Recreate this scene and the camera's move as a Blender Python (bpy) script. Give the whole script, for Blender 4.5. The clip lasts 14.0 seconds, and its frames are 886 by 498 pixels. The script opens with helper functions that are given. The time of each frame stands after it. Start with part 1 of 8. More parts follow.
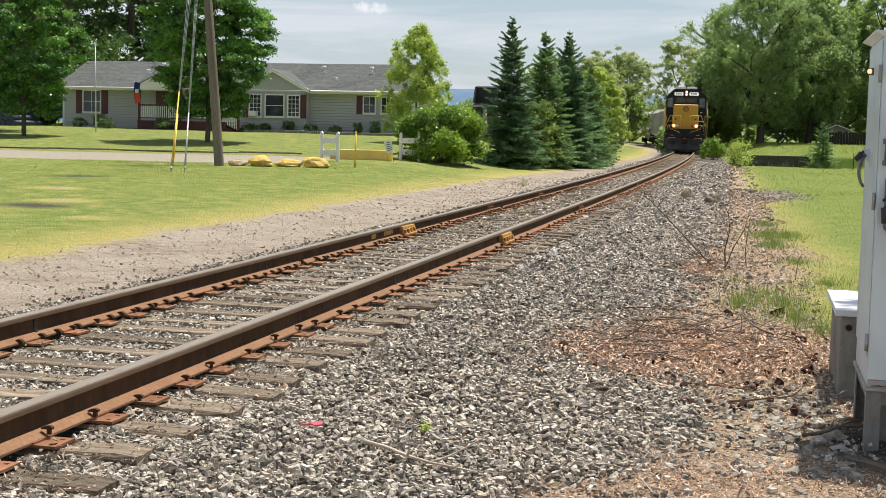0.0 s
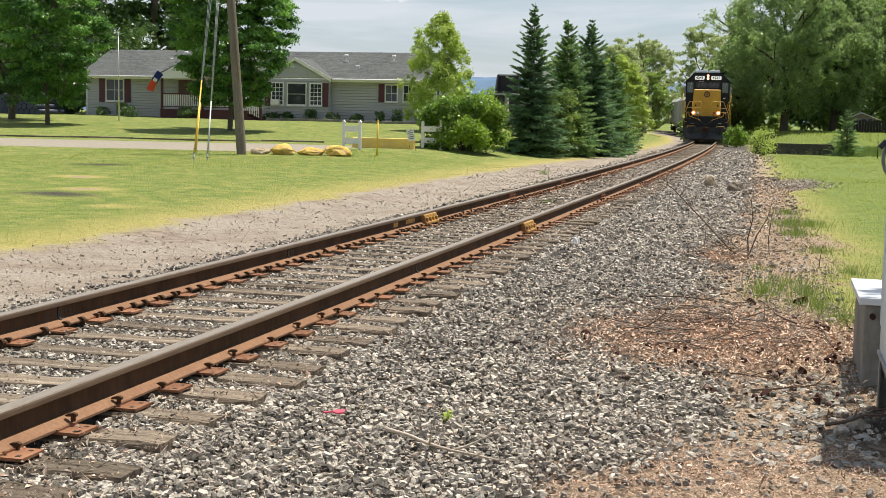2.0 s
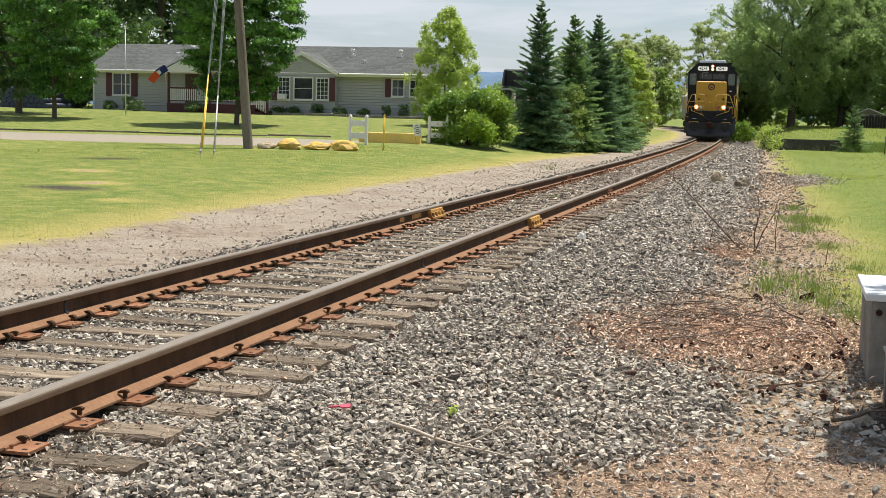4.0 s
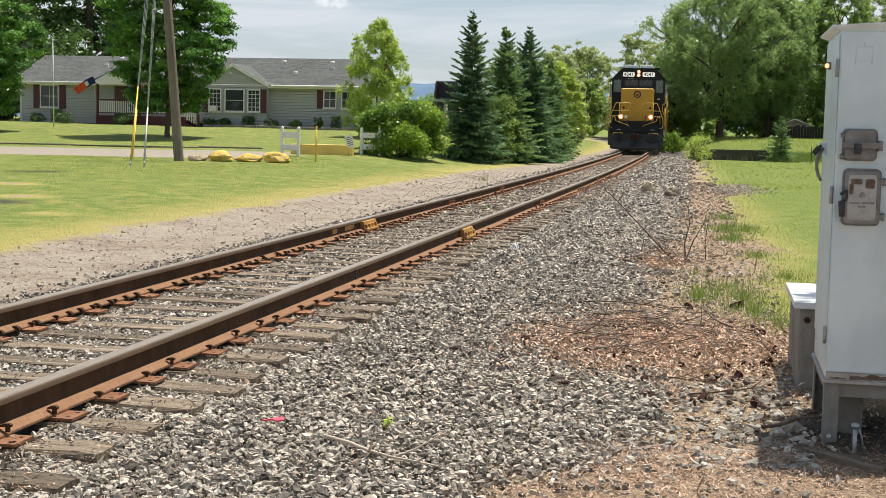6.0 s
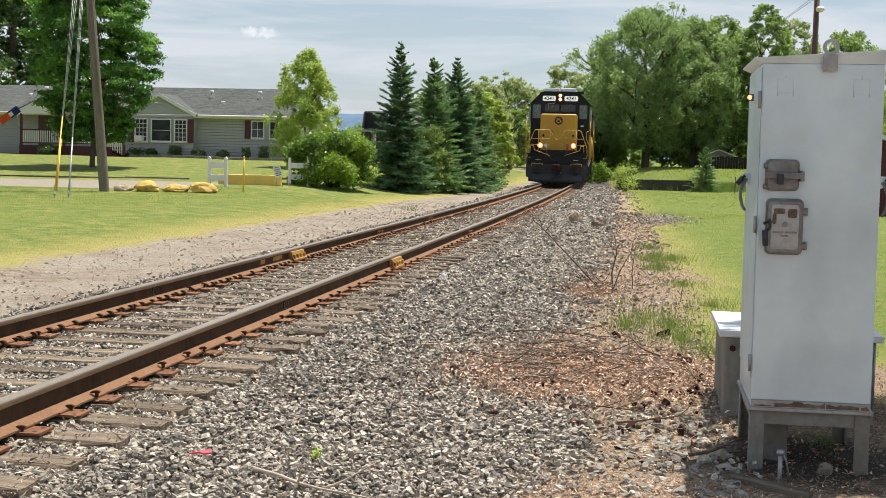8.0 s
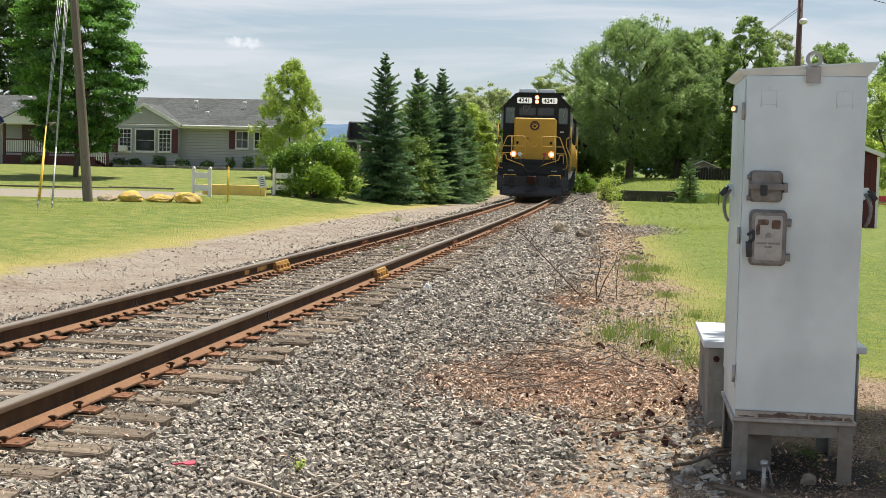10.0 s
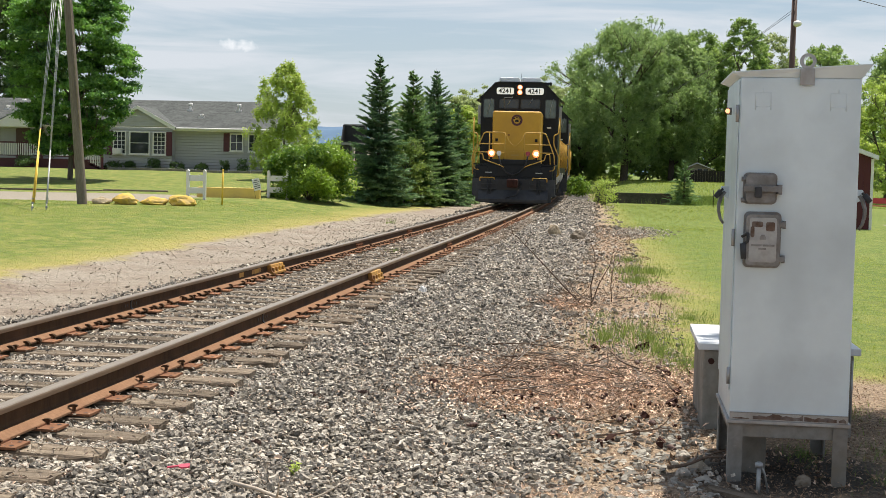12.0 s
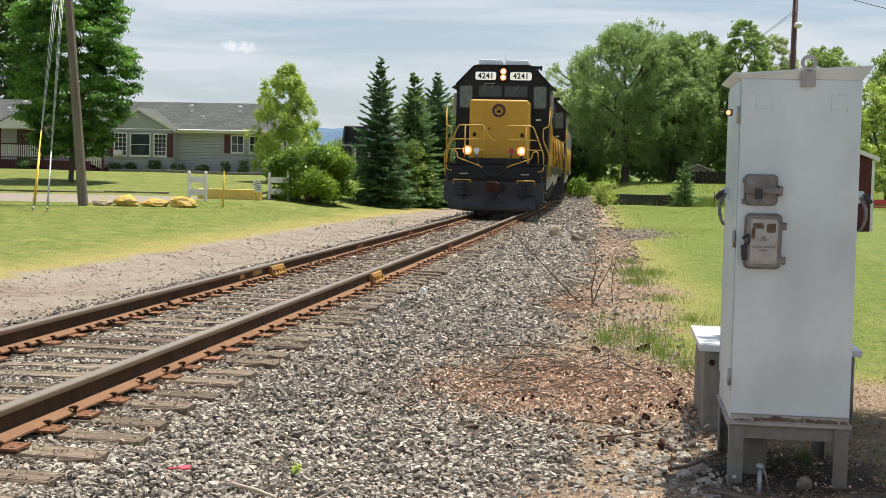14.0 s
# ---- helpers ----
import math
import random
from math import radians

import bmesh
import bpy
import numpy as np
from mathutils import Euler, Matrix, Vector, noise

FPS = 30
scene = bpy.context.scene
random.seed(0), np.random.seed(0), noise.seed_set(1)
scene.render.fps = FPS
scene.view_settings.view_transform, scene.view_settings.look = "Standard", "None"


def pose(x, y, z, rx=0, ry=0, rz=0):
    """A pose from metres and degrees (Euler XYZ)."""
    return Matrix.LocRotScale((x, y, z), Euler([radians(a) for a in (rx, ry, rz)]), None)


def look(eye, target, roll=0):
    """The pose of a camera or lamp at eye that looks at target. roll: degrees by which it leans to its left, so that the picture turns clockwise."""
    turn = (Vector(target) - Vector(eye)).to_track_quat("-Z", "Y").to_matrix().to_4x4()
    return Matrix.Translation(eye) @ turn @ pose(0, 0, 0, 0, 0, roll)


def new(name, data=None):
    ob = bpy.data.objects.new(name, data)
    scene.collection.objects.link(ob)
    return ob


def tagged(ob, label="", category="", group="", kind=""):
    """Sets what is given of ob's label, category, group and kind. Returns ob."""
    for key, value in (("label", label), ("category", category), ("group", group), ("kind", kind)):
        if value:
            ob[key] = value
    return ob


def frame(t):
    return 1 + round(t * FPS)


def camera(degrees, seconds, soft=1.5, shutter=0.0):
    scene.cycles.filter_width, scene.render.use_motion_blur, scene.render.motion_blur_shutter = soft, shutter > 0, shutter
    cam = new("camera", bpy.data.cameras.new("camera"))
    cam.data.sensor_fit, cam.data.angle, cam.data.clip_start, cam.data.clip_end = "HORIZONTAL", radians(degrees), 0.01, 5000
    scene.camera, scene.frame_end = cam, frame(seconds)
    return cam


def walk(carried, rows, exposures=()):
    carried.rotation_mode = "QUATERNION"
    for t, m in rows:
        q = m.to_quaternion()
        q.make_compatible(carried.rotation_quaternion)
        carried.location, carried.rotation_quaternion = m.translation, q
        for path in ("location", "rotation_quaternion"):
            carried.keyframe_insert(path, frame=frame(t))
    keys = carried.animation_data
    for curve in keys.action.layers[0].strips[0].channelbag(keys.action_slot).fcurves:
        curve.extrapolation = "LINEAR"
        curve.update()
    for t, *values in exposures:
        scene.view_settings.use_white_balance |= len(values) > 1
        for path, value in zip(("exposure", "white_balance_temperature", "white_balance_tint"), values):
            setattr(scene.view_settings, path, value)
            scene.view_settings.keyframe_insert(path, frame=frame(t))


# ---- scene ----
cam = camera(36.18, 14.0, 0.5)
EYE = (3.969, 0.0, 1.477)
TURNS = [
    (0.0, 84.959, -1.318, 13.154),
    (0.5, 84.805, -1.325, 13.385),
    (1.0, 84.686, -1.264, 13.621),
    (1.5, 84.572, -1.247, 13.840),
    (2.0, 84.447, -1.254, 14.079),
    (2.5, 84.327, -1.325, 14.279),
    (5.0, 84.217, -1.393, 14.355),
    (5.5, 84.457, -1.393, 13.204),
    (6.0, 84.768, -1.239, 11.506),
    (6.5, 85.154, -1.258, 10.004),
    (7.0, 85.530, -1.283, 9.160),
    (7.5, 85.862, -1.280, 8.728),
    (8.0, 86.105, -1.288, 8.491),
    (8.5, 86.283, -1.285, 8.280),
    (9.0, 86.405, -1.331, 8.102),
    (11.5, 86.664, -1.375, 7.635),
    (12.0, 86.674, -1.346, 7.614),
    (12.5, 86.698, -1.383, 7.586),
    (13.0, 86.707, -1.368, 7.585),
    (13.5, 86.732, -1.358, 7.613),
    (14.0, 86.739, -1.336, 7.649),
]
walk(cam, [(t, pose(*EYE, rx, ry, rz)) for t, rx, ry, rz in TURNS])

# ---- light: a high sun ahead and to the right, thin cloud ----
SUN_WAY = Vector((0.30, 0.70, 2.15)).normalized()
sun_data = bpy.data.lights.new("sun", "SUN")
sun_data.energy, sun_data.angle, sun_data.color = 5.0, radians(0.6), (1.0, 0.94, 0.84)
sun = new("sun", sun_data)
sun.matrix_world = look(SUN_WAY * 100, (0, 0, 0))
scene.view_settings.exposure = 0.385


def build_world():
    w = bpy.data.worlds.new("sky")
    scene.world = w
    w.use_nodes = True
    nt = w.node_tree
    nt.nodes.clear()
    N = nt.nodes.new
    sky = N("ShaderNodeTexSky")
    sky.sky_type, sky.sun_disc = "NISHITA", False
    sky.sun_elevation = math.asin(SUN_WAY.z)
    sky.sun_rotation = math.atan2(SUN_WAY.x, SUN_WAY.y)
    sky.air_density, sky.dust_density, sky.ozone_density = 1.1, 0.6, 1.2
    co = N("ShaderNodeTexCoord")
    flat = N("ShaderNodeMapping")
    flat.inputs["Scale"].default_value = (1.0, 1.0, 10.0)
    flat.inputs["Rotation"].default_value = (0.0, 0.05, 0.3)
    bands = N("ShaderNodeTexNoise")
    bands.inputs["Scale"].default_value, bands.inputs["Detail"].default_value = 3.2, 9.0
    bands.inputs["Roughness"].default_value, bands.inputs["Distortion"].default_value = 0.58, 0.5
    ramp = N("ShaderNodeValToRGB")
    ramp.color_ramp.elements[0].position, ramp.color_ramp.elements[1].position = 0.43, 0.60
    amount = N("ShaderNodeMath")
    amount.operation = "MULTIPLY"
    amount.inputs[1].default_value = 0.80
    # haze thickens towards the horizon
    high = N("ShaderNodeSeparateXYZ")
    haze = N("ShaderNodeMapRange")
    haze.inputs["From Min"].default_value, haze.inputs["From Max"].default_value = 0.0, 0.45
    haze.inputs["To Min"].default_value, haze.inputs["To Max"].default_value = 0.60, 0.04
    mix = N("ShaderNodeMix")
    mix.data_type = "RGBA"
    mix.inputs[7].default_value = (8.1, 8.5, 9.1, 1)
    bg = N("ShaderNodeBackground")
    bg.inputs["Strength"].default_value = 0.071
    out = N("ShaderNodeOutputWorld")
    L = nt.links.new
    L(co.outputs["Generated"], flat.inputs[0])
    L(co.outputs["Generated"], high.inputs[0])
    L(high.outputs[2], haze.inputs["Value"])
    veil = N("ShaderNodeMix")
    veil.data_type = "RGBA"
    veil.inputs[7].default_value = (6.0, 7.1, 8.6, 1)
    L(haze.outputs[0], veil.inputs[0])
    L(sky.outputs[0], veil.inputs[6])
    L(veil.outputs[2], mix.inputs[6])
    L(flat.outputs[0], bands.inputs["Vector"])
    L(bands.outputs[0], ramp.inputs[0])
    L(ramp.outputs[0], amount.inputs[0])
    L(amount.outputs[0], mix.inputs[0])
    # one small heaped cloud low over the house
    middle = Vector((-0.2800, 0.9560, 0.0862)).normalized()
    across = middle.cross(Vector((0, 0, 1))).normalized()
    raised = across.cross(middle)
    away_from = N("ShaderNodeVectorMath")
    away_from.operation = "SUBTRACT"
    away_from.inputs[1].default_value = middle
    L(co.outputs["Generated"], away_from.inputs[0])
    parts = []
    for axis, half in ((across, 0.0165), (raised, 0.0048)):
        dot = N("ShaderNodeVectorMath")
        dot.operation = "DOT_PRODUCT"
        dot.inputs[1].default_value = axis / half
        L(away_from.outputs[0], dot.inputs[0])
        sq = N("ShaderNodeMath")
        sq.operation = "POWER"
        sq.inputs[1].default_value = 2.0
        L(dot.outputs["Value"], sq.inputs[0])
        parts.append(sq.outputs[0])
    radius = N("ShaderNodeMath")
    radius.operation = "ADD"
    L(parts[0], radius.inputs[0])
    L(parts[1], radius.inputs[1])
    puffs = N("ShaderNodeTexNoise")
    puffs.inputs["Scale"].default_value, puffs.inputs["Detail"].default_value = 120.0, 7.0
    L(co.outputs["Generated"], puffs.inputs["Vector"])
    edge = N("ShaderNodeMath")
    edge.operation = "MULTIPLY_ADD"
    edge.inputs[1].default_value = -3.4
    L(puffs.outputs[0], edge.inputs[0])
    L(radius.outputs[0], edge.inputs[2])
    puff = N("ShaderNodeMapRange")
    puff.inputs["From Min"].default_value, puff.inputs["From Max"].default_value = -0.7, -2.1
    puff.inputs["To Max"].default_value = 0.95
    L(edge.outputs[0], puff.inputs["Value"])
    whole = N("ShaderNodeMix")
    whole.data_type = "RGBA"
    whole.inputs[7].default_value = (11.4, 11.5, 11.7, 1)
    L(puff.outputs[0], whole.inputs[0])
    L(mix.outputs[2], whole.inputs[6])
    L(whole.outputs[2], bg.inputs[0])
    L(bg.outputs[0], out.inputs[0])


build_world()

# ---- materials ----


def material(name, a, b=None, rough=0.7, metal=0.0, scale=8.0, bump=0.15, bump_scale=None, stain=None, stain_scale=1.5, stain_amount=0.35,
             stretch=(1, 1, 1), per_object=0.0, island=0.0, clear=0.0, shine=0.5, in_place=False):
    """Two tones mixed by fine noise, a stain by a broad one, and a fine relief."""
    m = bpy.data.materials.new(name)
    m.use_nodes = True
    nt = m.node_tree
    N, L = nt.nodes.new, nt.links.new
    bsdf = nt.nodes["Principled BSDF"]
    bsdf.inputs["Roughness"].default_value = rough
    bsdf.inputs["Metallic"].default_value = metal
    b = b or tuple(c * 0.75 for c in a)
    co = N("ShaderNodeTexCoord")
    mp = N("ShaderNodeMapping")
    mp.inputs["Scale"].default_value = stretch
    L(N("ShaderNodeNewGeometry").outputs["Position"] if in_place else co.outputs["Object"], mp.inputs[0])
    fine = N("ShaderNodeTexNoise")
    fine.inputs["Scale"].default_value, fine.inputs["Detail"].default_value = scale, 6.0
    fine.inputs["Roughness"].default_value = 0.65
    L(mp.outputs[0], fine.inputs["Vector"])
    mix = N("ShaderNodeMix")
    mix.data_type = "RGBA"
    mix.inputs[6].default_value, mix.inputs[7].default_value = (*a, 1), (*b, 1)
    ramp = N("ShaderNodeValToRGB")
    ramp.color_ramp.elements[0].position, ramp.color_ramp.elements[1].position = 0.35, 0.68
    L(fine.outputs[0], ramp.inputs[0])
    L(ramp.outputs[0], mix.inputs[0])
    colour = mix.outputs[2]
    if stain:
        broad = N("ShaderNodeTexNoise")
        broad.inputs["Scale"].default_value, broad.inputs["Detail"].default_value = stain_scale, 5.0
        L(mp.outputs[0], broad.inputs["Vector"])
        r2 = N("ShaderNodeValToRGB")
        r2.color_ramp.elements[0].position, r2.color_ramp.elements[1].position = 0.45, 0.75
        k = N("ShaderNodeMath")
        k.operation = "MULTIPLY"
        k.inputs[1].default_value = stain_amount * 2
        k.use_clamp = True
        m2 = N("ShaderNodeMix")
        m2.data_type = "RGBA"
        m2.inputs[7].default_value = (*stain, 1)
        L(broad.outputs[0], r2.inputs[0])
        L(r2.outputs[0], k.inputs[0])
        L(k.outputs[0], m2.inputs[0])
        L(colour, m2.inputs[6])
        colour = m2.outputs[2]
    for spread, source in ((per_object, "object"), (island, "island")):
        if spread:
            info = N("ShaderNodeObjectInfo") if source == "object" else N("ShaderNodeNewGeometry")
            rnd = info.outputs["Random"] if source == "object" else info.outputs["Random Per Island"]
            rg = N("ShaderNodeMapRange")
            rg.inputs["To Min"].default_value, rg.inputs["To Max"].default_value = 1 - spread, 1 + spread
            L(rnd, rg.inputs["Value"])
            hsv = N("ShaderNodeHueSaturation")
            L(rg.outputs[0], hsv.inputs["Value"])
            L(colour, hsv.inputs["Color"])
            colour = hsv.outputs[0]
    L(colour, bsdf.inputs["Base Color"])
    if bump:
        bn = N("ShaderNodeBump")
        bn.inputs["Strength"].default_value, bn.inputs["Distance"].default_value = bump, 0.01
        src = fine
        if bump_scale:
            src = N("ShaderNodeTexNoise")
            src.inputs["Scale"].default_value, src.inputs["Detail"].default_value = bump_scale, 4.0
            L(mp.outputs[0], src.inputs["Vector"])
        L(src.outputs[0], bn.inputs["Height"])
        L(bn.outputs[0], bsdf.inputs["Normal"])
    bsdf.inputs["Specular IOR Level"].default_value = shine if rough < 0.78 else min(shine, 0.15)
    if clear:
        bsdf.inputs["Coat Weight"].default_value = clear
    return m


def leaf_material(name, a, b, through_light=0.35, spread=0.35, patch=0.5):
    m = bpy.data.materials.new(name)
    m.use_nodes = True
    nt = m.node_tree
    N, L = nt.nodes.new, nt.links.new
    nt.nodes.remove(nt.nodes["Principled BSDF"])
    geo = N("ShaderNodeNewGeometry")
    co = N("ShaderNodeTexCoord")
    big = N("ShaderNodeTexNoise")
    big.inputs["Scale"].default_value = patch
    L(co.outputs["Object"], big.inputs["Vector"])
    add = N("ShaderNodeMath")
    add.operation = "MULTIPLY_ADD"
    add.inputs[1].default_value, add.inputs[2].default_value = spread * 2, 0.0
    L(geo.outputs["Random Per Island"], add.inputs[0])
    sm = N("ShaderNodeMath")
    sm.operation, sm.use_clamp = "ADD", True
    r = N("ShaderNodeMapRange")
    r.inputs["From Min"].default_value, r.inputs["From Max"].default_value = 0.35, 0.7
    r.inputs["To Min"].default_value, r.inputs["To Max"].default_value = -0.2, 0.6
    L(big.outputs[0], r.inputs["Value"])
    L(add.outputs[0], sm.inputs[0])
    L(r.outputs[0], sm.inputs[1])
    ramp = N("ShaderNodeValToRGB")
    ramp.color_ramp.elements[0].color, ramp.color_ramp.elements[1].color = (*a, 1), (*b, 1)
    L(sm.outputs[0], ramp.inputs[0])
    d = N("ShaderNodeBsdfDiffuse")
    tr = N("ShaderNodeBsdfTranslucent")
    gl = N("ShaderNodeBsdfGlossy")
    gl.inputs["Roughness"].default_value = 0.45
    gl.inputs["Color"].default_value = (0.8, 0.85, 0.8, 1)
    m1 = N("ShaderNodeMixShader")
    m1.inputs[0].default_value = through_light
    m2 = N("ShaderNodeMixShader")
    m2.inputs[0].default_value = 0.05
    L(ramp.outputs[0], d.inputs[0])
    L(ramp.outputs[0], tr.inputs[0])
    L(d.outputs[0], m1.inputs[1])
    L(tr.outputs[0], m1.inputs[2])
    L(m1.outputs[0], m2.inputs[1])
    L(gl.outputs[0], m2.inputs[2])
    L(m2.outputs[0], nt.nodes["Material Output"].inputs[0])
    return m


def glow_material(name, colour, strength):
    m = bpy.data.materials.new(name)
    m.use_nodes = True
    b = m.node_tree.nodes["Principled BSDF"]
    b.inputs["Base Color"].default_value = (*colour, 1)
    b.inputs["Emission Color"].default_value = (*colour, 1)
    b.inputs["Emission Strength"].default_value = strength
    return m


M_RUST = material("rusty_steel", (0.21, 0.085, 0.042), (0.13, 0.05, 0.028), 0.85, 0.0, 30, 0.4, stain=(0.28, 0.13, 0.07), stain_scale=5)
M_WEB = material("dark_rail_steel", (0.080, 0.045, 0.022), (0.045, 0.026, 0.014), 0.8, 0.0, 20, 0.3, stain=(0.12, 0.062, 0.034), stain_scale=3, stretch=(1, 1, 0.25))
M_BASE = material("rail_foot_rust", (0.29, 0.165, 0.095), (0.21, 0.115, 0.065), 0.9, 0.0, 40, 0.3, stain=(0.2, 0.105, 0.06), stain_scale=4)
M_HEAD = material("worn_rail_head", (0.31, 0.262, 0.205), (0.235, 0.19, 0.145), 0.40, 0.3, 60, 0.05, stain=(0.20, 0.145, 0.10), stain_scale=2, stretch=(1, 0.1, 1))
M_HEADSIDE = material("brown_rail_head_side", (0.27, 0.19, 0.12), (0.20, 0.14, 0.09), 0.5, 0.3, 25, 0.15, stain=(0.16, 0.11, 0.07), stain_scale=4, stretch=(1, 0.15, 1))
M_TIE = material("weathered_tie", (0.26, 0.205, 0.15), (0.05, 0.038, 0.028), 0.92, 0, 12, 1.0, stain=(0.42, 0.35, 0.265), stain_scale=1.6, stain_amount=0.35, stretch=(0.4, 9, 3), per_object=0.3)
M_PLATE = material("rusty_tie_plate", (0.25, 0.118, 0.066), (0.175, 0.08, 0.044), 0.9, 0, 30, 0.3, stain=(0.30, 0.16, 0.09), stain_scale=8, per_object=0.2)
M_YELLOW = material("chipped_yellow_paint", (0.55, 0.30, 0.045), (0.45, 0.23, 0.04), 0.6, 0, 14, 0.2, stain=(0.16, 0.07, 0.035), stain_scale=9, stain_amount=0.5)
M_STONE = material("ballast_stone", (0.565, 0.507, 0.425), (0.17, 0.153, 0.13), 0.88, 0, 38, 0.9, stain=(0.11, 0.098, 0.082), stain_scale=16, stain_amount=0.35, island=0.7)
M_STONE_PALE = material("pale_ballast_stone", (0.46, 0.40, 0.32), (0.30, 0.255, 0.195), 0.92, 0, 22, 0.4, island=0.35)
M_BARK = material("grey_bark", (0.15, 0.125, 0.10), (0.08, 0.065, 0.05), 0.95, 0, 8, 0.8, stretch=(3, 3, 0.6))
M_STICK = material("dry_stick", (0.36, 0.29, 0.23), (0.21, 0.165, 0.13), 0.9, 0, 20, 0.3, island=0.4)
M_LITTER = material("dead_leaf_litter", (0.74, 0.565, 0.435), (0.44, 0.30, 0.21), 0.9, 0, 20, 0.2, island=0.55)
M_POLE = material("weathered_pole_wood", (0.25, 0.215, 0.175), (0.15, 0.125, 0.10), 0.9, 0, 9, 0.6, stretch=(5, 5, 0.35), stain=(0.12, 0.10, 0.085), stain_scale=1.2)
M_SIDING = material("pale_grey_vinyl_siding", (0.44, 0.445, 0.435), (0.41, 0.415, 0.405), 0.6, 0, 4, 0.05, stain=(0.38, 0.38, 0.36), stain_scale=0.6)
M_TRIM = material("white_trim_paint", (0.78, 0.77, 0.74), (0.70, 0.69, 0.66), 0.55, 0, 12, 0.08)
M_SHINGLE = material("grey_asphalt_shingles", (0.135, 0.142, 0.137), (0.060, 0.064, 0.062), 0.97, 0, 7, 0.5, stain=(0.165, 0.172, 0.165), stain_scale=2.2, stretch=(1, 2.2, 2.2), per_object=0.06, shine=0.1, in_place=True)
M_MAROON = material("maroon_paint", (0.095, 0.022, 0.035), (0.07, 0.016, 0.026), 0.6, 0, 10, 0.1)
M_GLASS = material("dark_window_glass", (0.03, 0.035, 0.04), (0.05, 0.055, 0.06), 0.06, 0, 2, 0.0)
# pale glass tones painted for the daylight seen through the solid cab
M_CAB_GLASS = material("lit_cab_glass", (0.085, 0.10, 0.095), (0.14, 0.155, 0.15), 0.05, 0, 3, 0.0)
M_CAB_SIDE_GLASS = material("daylit_cab_glass", (0.085, 0.11, 0.098), (0.15, 0.185, 0.165), 0.05, 0, 3, 0.0)
M_SILVER = material("silver_cabinet_paint", (0.66, 0.755, 0.79), (0.59, 0.68, 0.72), 0.40, 0.2, 2.2, 0.05, stain=(0.46, 0.53, 0.56), stain_scale=2.0, stain_amount=0.45)
M_GALV = material("galvanised_steel", (0.42, 0.43, 0.43), (0.32, 0.33, 0.33), 0.45, 0.7, 18, 0.05, stain=(0.27, 0.22, 0.17), stain_scale=5)
M_CAST = material("grey_cast_metal", (0.27, 0.27, 0.265), (0.17, 0.165, 0.155), 0.55, 0.4, 22, 0.25, stain=(0.12, 0.105, 0.09), stain_scale=8)
M_POST = material("weathered_steel_post", (0.30, 0.29, 0.265), (0.20, 0.19, 0.17), 0.75, 0.2, 15, 0.2, stain=(0.24, 0.19, 0.13), stain_scale=3)
M_CONCRETE = material("stained_concrete", (0.31, 0.29, 0.255), (0.21, 0.195, 0.165), 0.92, 0, 12, 0.4, stain=(0.13, 0.12, 0.095), stain_scale=2.5)
M_WHITE = material("white_lid", (0.72, 0.73, 0.74), (0.64, 0.65, 0.66), 0.45, 0, 5, 0.05)
M_LOCO_YELLOW = material("locomotive_yellow", (0.62, 0.34, 0.022), (0.56, 0.30, 0.02), 0.38, 0, 3, 0.03, stain=(0.47, 0.25, 0.025), stain_scale=1.1, stain_amount=0.25)
M_RAILING = material("yellow_handrail_paint", (0.60, 0.36, 0.06), (0.50, 0.29, 0.05), 0.5, 0, 12, 0.05)
M_LOCO_BLACK = material("locomotive_black", (0.008, 0.0095, 0.0125), (0.012, 0.014, 0.018), 0.42, 0, 5, 0.04, stain=(0.02, 0.019, 0.018), stain_scale=1.5, shine=0.25)
M_PILOT = material("dusty_dark_steel", (0.050, 0.054, 0.060), (0.034, 0.037, 0.042), 0.6, 0.1, 9, 0.12, stain=(0.07, 0.069, 0.066), stain_scale=2.0, shine=0.3)
M_TRUCK = material("grimy_running_gear", (0.045, 0.04, 0.036), (0.025, 0.023, 0.022), 0.85, 0.1, 12, 0.3)
M_HOPPER = material("pale_hopper_paint", (0.46, 0.45, 0.43), (0.38, 0.37, 0.35), 0.6, 0, 3, 0.05, stain=(0.28, 0.24, 0.19), stain_scale=1.0)
M_ROCK_YELLOW = material("yellow_painted_rock", (0.72, 0.49, 0.11), (0.60, 0.41, 0.12), 0.85, 0, 9, 0.7, stain=(0.36, 0.28, 0.17), stain_scale=5)
M_TAN = material("tan_board_paint", (0.34, 0.30, 0.22), (0.26, 0.23, 0.17), 0.8, 0, 6, 0.1, stain=(0.2, 0.17, 0.12), stain_scale=2)
M_BARRIER = material("yellow_painted_concrete", (0.80, 0.57, 0.15), (0.72, 0.50, 0.13), 0.75, 0, 5, 0.3, stain=(0.58, 0.40, 0.14), stain_scale=2.2, stain_amount=0.3)
M_SHED = material("dark_red_shed_boards", (0.10, 0.02, 0.022), (0.075, 0.015, 0.018), 0.75, 0, 12, 0.2, stretch=(6, 6, 0.5))
M_HEADLIGHT = glow_material("lit_headlight", (1.0, 0.74, 0.50), 3.5)
# orange glow painted on the bowls for the bloom halo round each lens
M_REFLECTOR_HALO = glow_material("lit_reflector_bowl", (1.0, 0.24, 0.075), 1.5)
M_INDICATOR = glow_material("lit_indicator", (1.0, 0.42, 0.20), 1.3)
M_RED = material("red_lens", (0.45, 0.05, 0.06), (0.35, 0.04, 0.05), 0.3, 0, 4, 0)
M_TWIG = material("dead_twig_bark", (0.19, 0.135, 0.10), (0.095, 0.068, 0.05), 0.9, 0, 20, 0.3, island=0.35)
